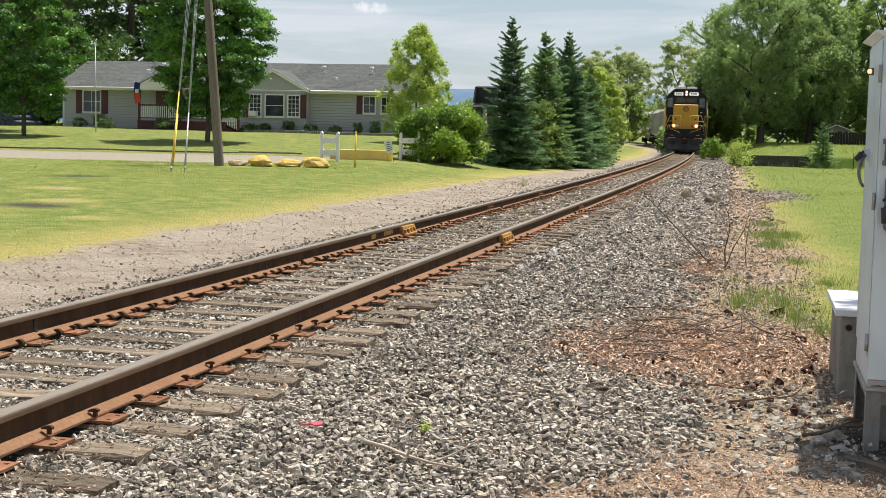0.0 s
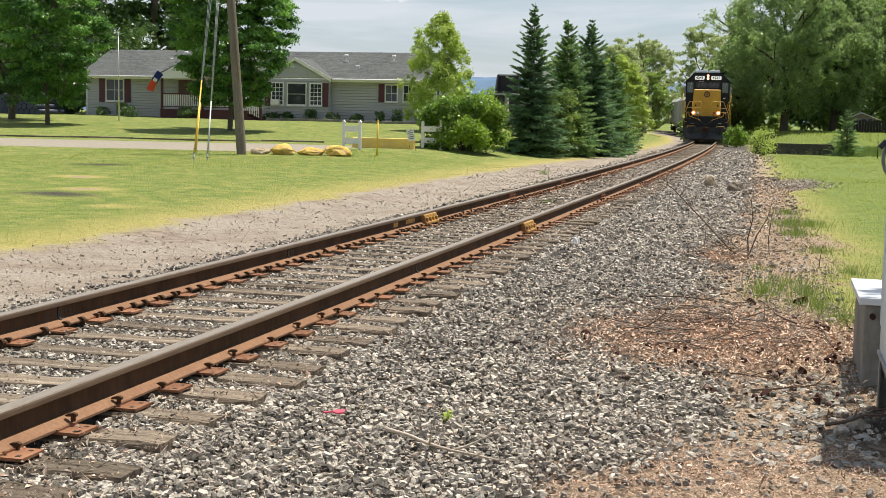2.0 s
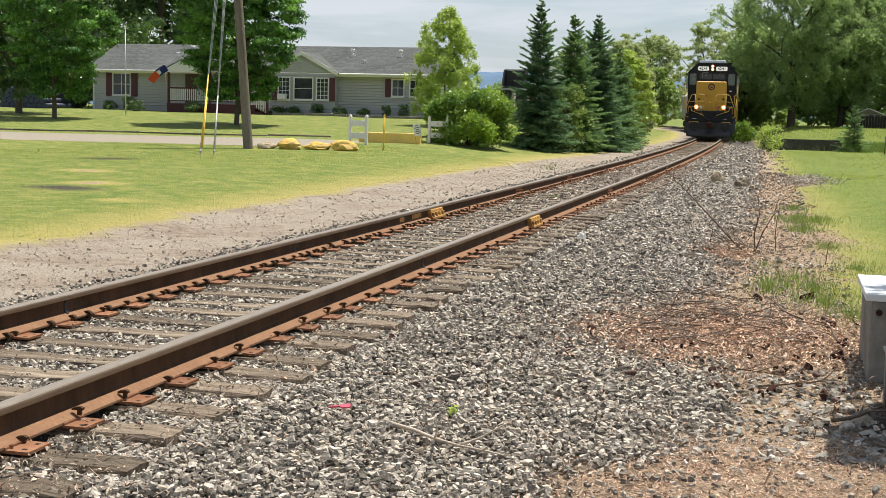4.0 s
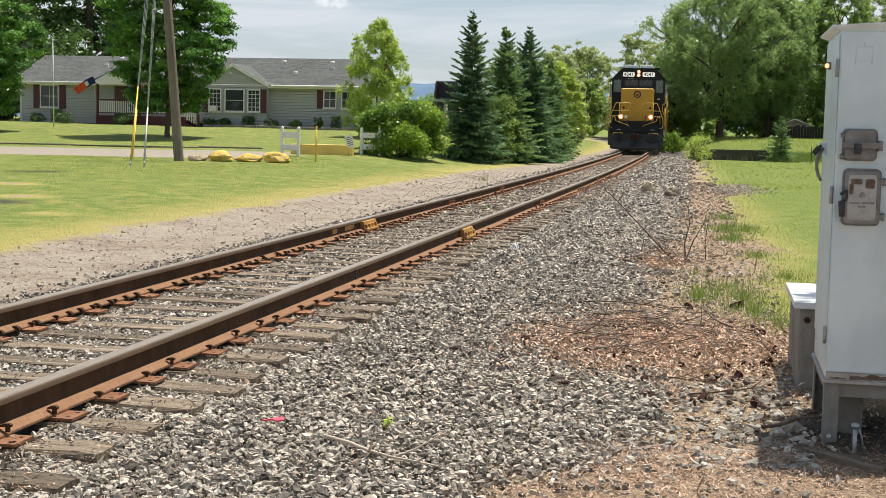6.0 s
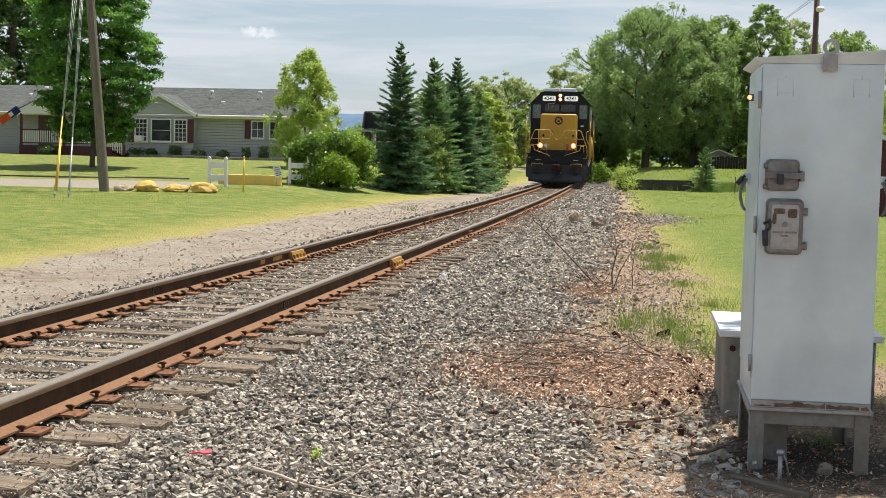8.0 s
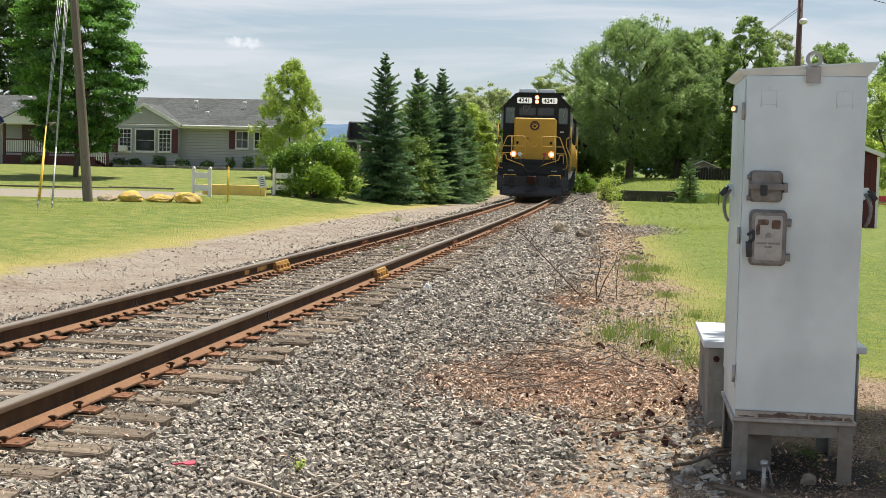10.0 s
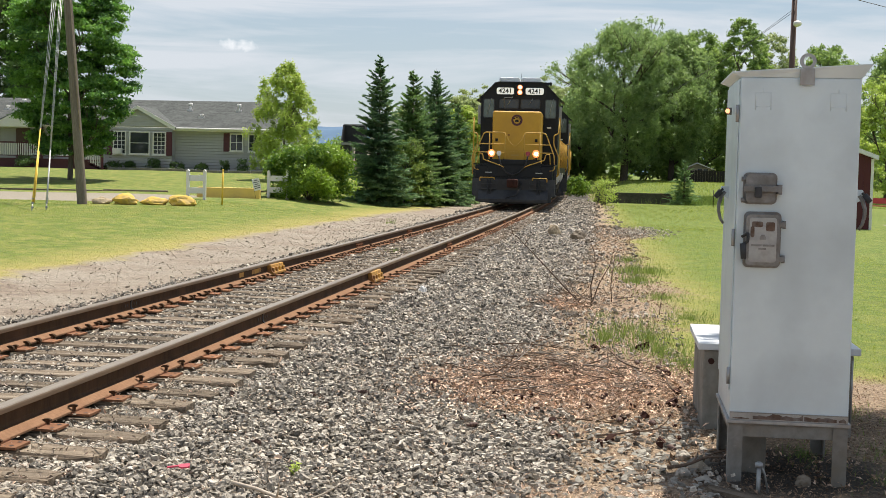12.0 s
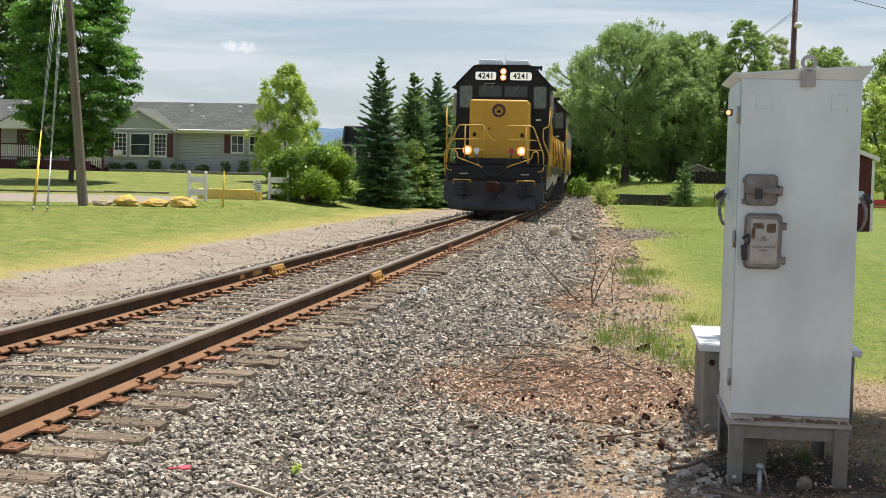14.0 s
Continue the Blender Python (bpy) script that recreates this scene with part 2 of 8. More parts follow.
M_GREY_STICK = material("grey_weathered_stick", (0.30, 0.265, 0.225), (0.17, 0.145, 0.12), 0.9, 0, 20, 0.3)
M_PALE_STICK = material("bleached_stick", (0.62, 0.53, 0.43), (0.46, 0.38, 0.30), 0.9, 0, 20, 0.2)
M_PINK = material("pink_ribbon", (0.75, 0.10, 0.17), (0.6, 0.07, 0.13), 0.6, 0, 8, 0.1)
M_WIRE = material("guy_wire_steel", (0.55, 0.55, 0.54), (0.42, 0.42, 0.41), 0.5, 0.4, 20, 0)
M_GUARD = material("yellow_guy_guard", (0.78, 0.52, 0.05), (0.70, 0.45, 0.05), 0.5, 0, 6, 0)
M_BLACK = material("black_paint", (0.012, 0.012, 0.014), (0.02, 0.02, 0.022), 0.5, 0, 6, 0.05)
M_NUMBER = glow_material("lit_number_board", (0.85, 0.87, 0.84), 0.35)
M_BRICKISH = material("brown_painted_door", (0.11, 0.06, 0.045), (0.08, 0.045, 0.035), 0.6, 0, 6, 0.1)
M_LEAF_MAPLE = leaf_material("maple_leaf", (0.045, 0.14, 0.032), (0.245, 0.47, 0.075), 0.5)
M_LEAF_DARK = leaf_material("dark_leaf", (0.040, 0.092, 0.025), (0.14, 0.235, 0.05), 0.42)
M_LEAF_LIGHT = leaf_material("light_leaf", (0.27, 0.38, 0.06), (0.60, 0.71, 0.16), 0.56)
M_LEAF_WOOD = leaf_material("wood_leaf", (0.12, 0.205, 0.045), (0.39, 0.51, 0.11), 0.5)
M_LEAF_MID = leaf_material("shaded_wood_leaf", (0.15, 0.25, 0.075), (0.40, 0.53, 0.145), 0.58)
M_LEAF_WILLOW = leaf_material("slender_willow_leaf", (0.20, 0.307, 0.105), (0.36, 0.48, 0.16), 0.62)
# distance haze painted in: paler and bluer than the nearer wood leaf
M_LEAF_FAR = leaf_material("far_leaf", (0.28, 0.35, 0.13), (0.50, 0.56, 0.25), 0.5)
M_NEEDLE = leaf_material("spruce_needle", (0.078, 0.165, 0.082), (0.255, 0.395, 0.165), 0.5)
M_NEEDLE_LIGHT = leaf_material("fresh_spruce_needle", (0.10, 0.20, 0.075), (0.31, 0.46, 0.145), 0.48)
M_LEAF_BUSH = leaf_material("bush_leaf", (0.06, 0.15, 0.016), (0.36, 0.52, 0.05), 0.45)
M_GRASS = leaf_material("grass_blade", (0.105, 0.195, 0.018), (0.40, 0.46, 0.06), 0.58, spread=0.5, patch=1.6)
M_GRASS_DRY = leaf_material("dry_grass_blade", (0.26, 0.25, 0.06), (0.58, 0.49, 0.18), 0.5, spread=0.4, patch=2.2)
M_TUFT = leaf_material("long_grass_blade", (0.10, 0.18, 0.03), (0.27, 0.35, 0.07), 0.4, spread=0.5)
M_DEBRIS = material("woody_debris", (0.38, 0.262, 0.175), (0.20, 0.132, 0.085), 0.95, 0, 20, 0.2, island=0.6)
M_DARK_RUST = material("dark_rusty_casting", (0.06, 0.026, 0.019), (0.035, 0.017, 0.014), 0.85, 0, 20, 0.3)

# ---- building helpers ----


def part(name, bm, mat, parent=None, label="", smooth=False):
    """Links a bmesh as one mesh object, under a thing or a part if one is given."""
    me = bpy.data.meshes.new(name)
    bm.to_mesh(me)
    bm.free()
    for m in mat if isinstance(mat, (list, tuple)) else [mat]:
        me.materials.append(m)
    if smooth:
        me.polygons.foreach_set("use_smooth", [True] * len(me.polygons))
    ob = new(name, me)
    ob.parent = parent
    if label:
        ob["label"] = label
    return ob


def raw(name, verts, faces, mat, parent=None, smooth=False):
    """Links arrays of corners and of equal-sided faces as one mesh object."""
    verts, faces = np.asarray(verts, np.float32), np.asarray(faces, np.int32)
    me = bpy.data.meshes.new(name)
    n, k = faces.shape
    me.vertices.add(len(verts))
    me.vertices.foreach_set("co", verts.ravel())
    me.loops.add(n * k)
    me.loops.foreach_set("vertex_index", faces.ravel())
    me.polygons.add(n)
    me.polygons.foreach_set("loop_start", np.arange(0, n * k, k, dtype=np.int32))
    me.polygons.foreach_set("use_smooth", np.full(n, smooth))
    me.update(calc_edges=True)
    me.materials.append(mat)
    ob = new(name, me)
    ob.parent = parent
    return ob


def same_mesh(name, ob, parent, m):
    """Another object on ob's mesh."""
    o = new(name, ob.data)
    o.parent = parent
    o.matrix_basis = m
    return o


def anchor(name, x=0, y=0, z=0, rz=0):
    e = new(name)
    e.empty_display_size = 0.2
    e.matrix_basis = pose(x, y, z, 0, 0, rz)
    return e


def box(bm, x0, x1, y0, y1, z0, z1, bevel=0.0, mat=0):
    vs = [bm.verts.new((x, y, z)) for x in (x0, x1) for y in (y0, y1) for z in (z0, z1)]
    fs = [bm.faces.new([vs[i] for i in q]) for q in ((0, 1, 3, 2), (4, 6, 7, 5), (0, 4, 5, 1), (2, 3, 7, 6), (0, 2, 6, 4), (1, 5, 7, 3))]
    for f in fs:
        f.material_index = mat
    if bevel:
        es = {e for f in fs for e in f.edges}
        r = bmesh.ops.bevel(bm, geom=list(es), offset=bevel, segments=2, affect="EDGES", profile=0.6)
        for f in r["faces"]:
            f.material_index = mat
    return vs


def rod(bm, a, b, r, r2=None, sides=8, mat=0, caps=True):
    """A round bar from a to b, tapering from r to r2."""
    a, b = Vector(a), Vector(b)
    r2 = r if r2 is None else r2
    t = (b - a).normalized()
    u = t.orthogonal().normalized()
    w = t.cross(u)
    rings = []
    for c, q in ((a, r), (b, r2)):
        rings.append([bm.verts.new(c + (u * math.cos(2 * math.pi * i / sides) + w * math.sin(2 * math.pi * i / sides)) * q) for i in range(sides)])
    for i in range(sides):
        f = bm.faces.new((rings[0][i], rings[0][(i + 1) % sides], rings[1][(i + 1) % sides], rings[1][i]))
        f.smooth, f.material_index = True, mat
    if caps:
        bm.faces.new(rings[0][::-1]).material_index = mat
        bm.faces.new(rings[1]).material_index = mat


def tube(bm, pts, r, sides=8, mat=0, r_end=None):
    """A bent bar through points, as one skin."""
    pts = [Vector(p) for p in pts]
    n = len(pts)
    rings, u = [], None
    for i, p in enumerate(pts):
        t = (pts[min(i + 1, n - 1)] - pts[max(i - 1, 0)]).normalized()
        u = (t.orthogonal() if u is None else u - t * u.dot(t)).normalized()
        w = t.cross(u)
        q = r if r_end is None else r + (r_end - r) * i / (n - 1)
        rings.append([bm.verts.new(p + (u * math.cos(2 * math.pi * k / sides) + w * math.sin(2 * math.pi * k / sides)) * q) for k in range(sides)])
    for a, b in zip(rings, rings[1:]):
        for k in range(sides):
            f = bm.faces.new((a[k], a[(k + 1) % sides], b[(k + 1) % sides], b[k]))
            f.smooth, f.material_index = True, mat
    bm.faces.new(rings[0][::-1]).material_index = mat
    bm.faces.new(rings[-1]).material_index = mat


def bend(pts, r=0.06, steps=4):
    """Points with rounded corners."""
    pts = [Vector(p) for p in pts]
    out = [pts[0]]
    for a, b, c in zip(pts, pts[1:], pts[2:]):
        p, q = b + (a - b).normalized() * min(r, (a - b).length * 0.45), b + (c - b).normalized() * min(r, (c - b).length * 0.45)
        for i in range(steps + 1):
            s = i / steps
            out.append(p * (1 - s) ** 2 + b * 2 * s * (1 - s) + q * s * s)
    return out + [pts[-1]]


def prism(bm, outline, y0, y1, axis="y", mat=0):
    """An outline (pairs) drawn out along an axis."""
    def place(p, d):
        return (p[0], d, p[1]) if axis == "y" else (d, p[0], p[1]) if axis == "x" else (p[0], p[1], d)
    a = [bm.verts.new(place(p, y0)) for p in outline]
    b = [bm.verts.new(place(p, y1)) for p in outline]
    n = len(outline)
    fs = [bm.faces.new(a), bm.faces.new(b[::-1])]
    for i in range(n):
        fs.append(bm.faces.new((a[i], b[i], b[(i + 1) % n], a[(i + 1) % n])))
    for f in fs:
        f.material_index = mat
    bmesh.ops.recalc_face_normals(bm, faces=fs)
    return fs


def disc(bm, c, r, y0, y1, sides=24, mat=0, axis="y"):
    pts = [(c[0] + r * math.cos(2 * math.pi * i / sides), c[1] + r * math.sin(2 * math.pi * i / sides)) for i in range(sides)]
    prism(bm, pts, y0, y1, axis, mat)


def rounded(x0, x1, z0, z1, r, steps=4):
    out = []
    for cx, cz, a in ((x1 - r, z1 - r, 0), (x0 + r, z1 - r, 90), (x0 + r, z0 + r, 180), (x1 - r, z0 + r, 270)):
        for i in range(steps + 1):
            t = radians(a + 90 * i / steps)
            out.append((cx + r * math.cos(t), cz + r * math.sin(t)))
    return out


def lettering(text, size, mat, parent, m, depth=0.004, name="lettering"):
    c = bpy.data.curves.new(name, "FONT")
    c.body, c.size, c.extrude, c.align_x, c.align_y = text, size, depth, "CENTER", "CENTER"
    c.offset = 0.022 * size
    tmp = new(name, c)
    me = bpy.data.meshes.new_from_object(tmp)
    bpy.data.objects.remove(tmp)
    bpy.data.curves.remove(c)
    me.materials.append(mat)
    o = new(name, me)
    o.parent, o.matrix_basis = parent, m
    return o


# ---- the lie of the land and the line ----
RAIL = 0.19          # rail top above tie top


def smooth(t):
    t = np.clip(t, 0, 1)
    return t * t * (3 - 2 * t)


def line_x(y):
    y = np.asarray(y, float)
    return -2.65e-4 * np.clip(y - 25, 0, None) ** 2 - 6.0e-4 * np.clip(y - 110, 0, None) ** 2


def line_z(y):
    return 0.0 * np.asarray(y, float)


def away(x, y):
    return (x - 3.969) * -0.246 + y * 0.969


def lie(x, y):
    """Height of the ground."""
    x, y = np.asarray(x, float), np.asarray(y, float)
    u = x - line_x(y)
    bed = np.interp(u, [-9, -4.2, -3.6, -2.3, -1.75, -1.3, -1.0, 1.0, 1.35, 1.7, 3.2, 4.2, 6.0], [-0.10, -0.10, -0.15, -0.155, -0.13, -0.06, -0.034, -0.034, -0.062, -0.105, -0.15, -0.145, -0.13])
    w = away(x, y)
    rise = np.interp(w, [22, 38, 42, 46, 52, 60, 70, 80, 100], [0, 0.24, 0.32, 0.37, 0.50, 0.78, 1.10, 1.25, 1.35]) * smooth((-u - 4.0) / 5.5)
    field = 1.15 * smooth((y - 82) / 32) * smooth((u - 2.5) / 4)
    wave = 0.02 * np.sin(x * 0.9 + 1.7) * np.sin(y * 0.55) * smooth((np.abs(u) - 3.4) / 2)
    return bed + line_z(y) + rise + field + wave


def bumps(x, y, k=1.0):
    """Cheap uneven wave in plan, about -1 to 1."""
    return (np.sin(x * 1.7 * k + 2.1 * np.sin(y * 0.9 * k)) + np.sin(y * 2.3 * k + 1.7 * np.sin(x * 1.3 * k + 1)) + np.sin((x + y) * 3.7 * k)) / 3


def lawn_depth(x, y):
    """Metres inside the mown grass (below 0: outside it)."""
    u = x - line_x(y)
    left = -u - np.interp(y, [5, 13, 16, 20, 26, 34, 45, 60, 90, 140], [4.3, 4.25, 4.3, 4.4, 4.45, 4.5, 4.3, 3.6, 3.0, 3.0])
    edge = np.interp(y, [5, 9, 11, 11.5, 13, 15.3, 17, 20, 23, 27, 35, 42, 49, 70, 120], [9, 8.5, 5.0, 4.6, 4.45, 4.4, 4.6, 4.65, 4.4, 4.25, 4.2, 3.7, 3.65, 3.4, 3.0])
    right = np.minimum(u - edge, (y - 11.2) * 0.8)
    worn = sum(k * np.exp(-(((x - a) / p) ** 2 + ((y - b) / q) ** 2)) for a, b, p, q, k in ((-9.1, 23.6, 1.1, 0.9, 5.0), (-11.2, 27.0, 1.4, 1.0, 7.0), (-7.0, 20.5, 0.6, 0.5, 2.4), (4.3, 38.5, 0.55, 2.4, 1.5)))
    return np.maximum(left, right) - worn + 0.16 * bumps(x, y, 2.2) + 0.22 * bumps(x * 0.7, y * 0.7, 1.0)


def road_depth(x, y):
    """Metres inside the paved drive."""
    w = away(x, y)
    left = np.minimum(np.minimum(w - 44.0, 50.0 - w), -x - 10.9)
    yard = np.minimum(np.minimum(x - 13.2, y - 44.5), 51.0 - y)
    return np.maximum(left, yard)


def build_ground():
    def steps(marks):
        out = []
        for (a, b, s) in marks:
            out += list(np.arange(a, b - 1e-6, s))
        return np.array(out + [marks[-1][1]])
    xs = steps([(-900, -200, 100), (-200, -60, 10), (-60, -16, 2.0), (-16, -6, 0.5), (-6, 7, 0.11), (7, 16, 0.5), (16, 60, 4), (60, 200, 20), (200, 900, 100)])
    ys = steps([(-150, -10, 20), (-10, 4, 2.0), (4, 22, 0.11), (22, 40, 0.25), (40, 90, 0.8), (90, 200, 4), (200, 2600, 200)])
    X, Y = np.meshgrid(xs, ys)
    X, Y = X.ravel(), Y.ravel()
    Z = lie(X, Y)
    near = smooth((45 - Y) / 20) * smooth((Y - 3) / 2)
    u = X - line_x(Y)
    Z += near * np.where((u > 1.2) & (u < 4.8), 0.014, 0.004) * (bumps(X, Y, 4.1) + bumps(Y, X, 9.0))
    nx, ny = len(xs), len(ys)
    i = np.arange(nx * ny).reshape(ny, nx)
    faces = np.stack([i[:-1, :-1], i[:-1, 1:], i[1:, 1:], i[1:, :-1]], -1).reshape(-1, 4)
    m = bpy.data.materials.new("ground")
    ob = raw("ground", np.stack([X, Y, Z], 1), faces, m, smooth=True)
    # last mask: shade painted under leaf pile and cabinet, and two dark lawn patches
    for name, vals in (("lawn", lawn_depth(X, Y)), ("road", road_depth(X, Y)), ("side", u), ("damp", np.maximum(np.maximum(0.75 - np.hypot((X - 3.5) / 1.0, (Y - 10.1) / 1.35), 0.9 - np.hypot((X - 4.95) / 0.75, (Y - 7.55) / 0.85)), np.maximum(0.62 - np.hypot((X + 8.8) / 1.3, (Y - 22.2) / 0.9), 0.55 - np.hypot((X + 12.9) / 1.6, (Y - 31.5) / 1.1))))):
        a = ob.data.attributes.new(name, "FLOAT", "POINT")
        a.data.foreach_set("value", vals.astype(np.float32))
    m.use_nodes = True
    nt = m.node_tree
    N, L = nt.nodes.new, nt.links.new
    bsdf = nt.nodes["Principled BSDF"]
    bsdf.inputs["Roughness"].default_value = 0.95
    co = N("ShaderNodeTexCoord")

    def noise_at(scale, detail=6.0, rough=0.6):
        n = N("ShaderNodeTexNoise")
        n.inputs["Scale"].default_value, n.inputs["Detail"].default_value, n.inputs["Roughness"].default_value = scale, detail, rough
        L(co.outputs["Object"], n.inputs["Vector"])
        return n.outputs[0]

    def ramp(src, stops):
        r = N("ShaderNodeValToRGB")
        e = r.color_ramp.elements
        while len(e) < len(stops):
            e.new(0.5)
        for k, (p, c) in enumerate(stops):
            e[k].position, e[k].color = p, (*c, 1)
        L(src, r.inputs[0])
        return r.outputs[0]

    def mixed(f, a, b):
        x = N("ShaderNodeMix")
        x.data_type = "RGBA"
        L(f, x.inputs[0])
        L(a, x.inputs[6])
        L(b, x.inputs[7])
        return x.outputs[2]

    def mask(attr, wobble, amount, soft, shift=0.0):
        a = N("ShaderNodeAttribute")
        a.attribute_name = attr
        s = N("ShaderNodeMath")
        s.operation = "MULTIPLY_ADD"
        s.inputs[1].default_value = amount
        L(wobble, s.inputs[0])
        L(a.outputs["Fac"], s.inputs[2])
        r = N("ShaderNodeMapRange")
        r.inputs["From Min"].default_value, r.inputs["From Max"].default_value = amount / 2 - soft + shift, amount / 2 + soft + shift
        L(s.outputs[0], r.inputs["Value"])
        return r.outputs[0]

    fine, mid, broad = noise_at(38, 8, 0.7), noise_at(6, 6), noise_at(0.7, 7, 0.7)
    grit = noise_at(90, 4, 0.8)
    earth = ramp(fine, [(0.35, (0.10, 0.07, 0.046)), (0.5, (0.29, 0.207, 0.135)), (0.66, (0.52, 0.395, 0.265))])
    # gravel bed darkened to paint the shade in the gaps between the stones
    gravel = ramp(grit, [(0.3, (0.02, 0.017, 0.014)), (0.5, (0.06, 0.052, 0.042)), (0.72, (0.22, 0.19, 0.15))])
    lane = ramp(fine, [(0.36, (0.145, 0.122, 0.092)), (0.5, (0.315, 0.272, 0.214)), (0.66, (0.52, 0.457, 0.375))])
    side = N("ShaderNodeAttribute")
    side.attribute_name = "side"

    def band(lo, hi, soft):
        r = N("ShaderNodeMath")
        r.operation = "MULTIPLY_ADD"
        r.inputs[1].default_value = 0.7
        L(mid, r.inputs[0])
        L(side.outputs["Fac"], r.inputs[2])
        a, b = N("ShaderNodeMapRange"), N("ShaderNodeMapRange")
        a.inputs["From Min"].default_value, a.inputs["From Max"].default_value = lo + 0.35 - soft, lo + 0.35 + soft
        b.inputs["From Min"].default_value, b.inputs["From Max"].default_value = hi + 0.35 + soft, hi + 0.35 - soft
        k = N("ShaderNodeMath")
        k.operation = "MULTIPLY"
        for q, n in enumerate((a, b)):
            L(r.outputs[0], n.inputs["Value"])
            L(n.outputs[0], k.inputs[q])
        return k.outputs[0]

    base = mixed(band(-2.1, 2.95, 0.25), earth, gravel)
    worn_lane = ramp(mid, [(0.35, (0.13, 0.085, 0.058)), (0.55, (0.25, 0.19, 0.14)), (0.8, (0.40, 0.34, 0.265))])
    blotch = ramp(broad, [(0.44, (0.15, 0.15, 0.15)), (0.60, (0.75, 0.75, 0.75))])
    lane = mixed(blotch, lane, worn_lane)
    base = mixed(band(-4.6, -2.0, 0.12), base, lane)
    clump = noise_at(24, 7, 0.85)
    green = ramp(clump, [(0.36, (0.030, 0.068, 0.009)), (0.5, (0.112, 0.175, 0.018)), (0.64, (0.27, 0.31, 0.044))])
    dry = ramp(clump, [(0.32, (0.14, 0.135, 0.030)), (0.52, (0.36, 0.305, 0.085)), (0.7, (0.54, 0.45, 0.16))])
    patch = ramp(noise_at(1.7, 9, 0.8), [(0.46, (0, 0, 0)), (0.60, (0.62, 0.62, 0.62))])
    shade = ramp(mid, [(0.36, (0.045, 0.088, 0.010)), (0.52, (0.110, 0.160, 0.017)), (0.68, (0.25, 0.265, 0.042))])
    half = N("ShaderNodeValue")
    half.outputs[0].default_value = 0.5
    green = mixed(half.outputs[0], green, shade)
    house_side = N("ShaderNodeMapRange")
    house_side.inputs["From Min"].default_value, house_side.inputs["From Max"].default_value = 1.0, -1.0
    house_side.inputs["To Min"].default_value = 0.45
    L(side.outputs["Fac"], house_side.inputs["Value"])
    patchy = N("ShaderNodeMath")
    patchy.operation = "MULTIPLY"
    L(patch, patchy.inputs[0])
    L(house_side.outputs[0], patchy.inputs[1])
    turf = mixed(patchy.outputs[0], green, dry)
    deep = mask("lawn", mid, 1.6, 0.75, 0.95)
    mown = N("ShaderNodeMath")
    mown.operation, mown.use_clamp = "MULTIPLY_ADD", True
    field_side = N("ShaderNodeMapRange")
    field_side.inputs["From Min"].default_value, field_side.inputs["From Max"].default_value = -1.0, 1.0
    field_side.inputs["To Max"].default_value = 0.45
    L(side.outputs["Fac"], field_side.inputs["Value"])
    mown.inputs[1].default_value = 1.0
    L(deep, mown.inputs[0])
    L(field_side.outputs[0], mown.inputs[2])
    turf = mixed(mown.outputs[0], dry, turf)
    base = mixed(mask("lawn", mid, 0.75, 0.26), base, turf)
    paving = ramp(fine, [(0.3, (0.22, 0.19, 0.145)), (0.7, (0.35, 0.31, 0.245))])
    base = mixed(mask("road", mid, 0.3, 0.06), base, paving)
    # dark tone serves both bare soil on the lawn and the painted shade
    soil = ramp(fine, [(0.3, (0.022, 0.018, 0.013)), (0.6, (0.055, 0.043, 0.03)), (0.8, (0.10, 0.08, 0.06))])
    base = mixed(mask("damp", mid, 0.9, 0.25, 0.1), base, soil)
    L(base, bsdf.inputs["Base Color"])
    bn = N("ShaderNodeBump")
    bn.inputs["Strength"].default_value, bn.inputs["Distance"].default_value = 0.8, 0.03
    L(fine, bn.inputs["Height"])
    L(bn.outputs[0], bsdf.inputs["Normal"])
    tagged(ob, "lawns, gravel lane, stony track bed and bare earth", "ground", kind="structure")


build_ground()

# ---- the railway line ----
track = tagged(anchor("railway_track"), "single rusty railway track on weathered wooden ties in grey ballast", "railway track", kind="structure")
TIE_STEP = 0.492
TIE_DRIFT = random.Random(2)
TIES = [4.10 + TIE_STEP * i + TIE_DRIFT.uniform(-0.035, 0.035) for i in range(310)]


def on_line(u, y, dz=0.0):
    """A pose u metres right of the line's centre, turned along it."""
    s = float(line_x(y + 0.5) - line_x(y - 0.5))
    g = float(line_z(y + 0.5) - line_z(y - 0.5))
    return pose(float(line_x(y)) + u, y, float(line_z(y)) + dz, math.degrees(math.atan(g)), 0, -math.degrees(math.atan(s)))


RAIL_SIDE = [(0.022, 0.1895), (0.031, 0.187), (0.036, 0.181), (0.0375, 0.172), (0.036, 0.153), (0.032, 0.149), (0.012, 0.141), (0.0095, 0.128), (0.0095, 0.086), (0.013, 0.072), (0.024, 0.058), (0.074, 0.031), (0.076, 0.028), (0.076, 0.018)]
RAIL_PROFILE = [(-a, b) for a, b in RAIL_SIDE[::-1]] + RAIL_SIDE
RAIL_MATS = [1, 1, 1, 0, 0, 0, 0, 0, 3, 3, 3, 2, 2, 2, 2, 2, 3, 3, 3, 0, 0, 0, 0, 0, 1, 1, 1, 1]


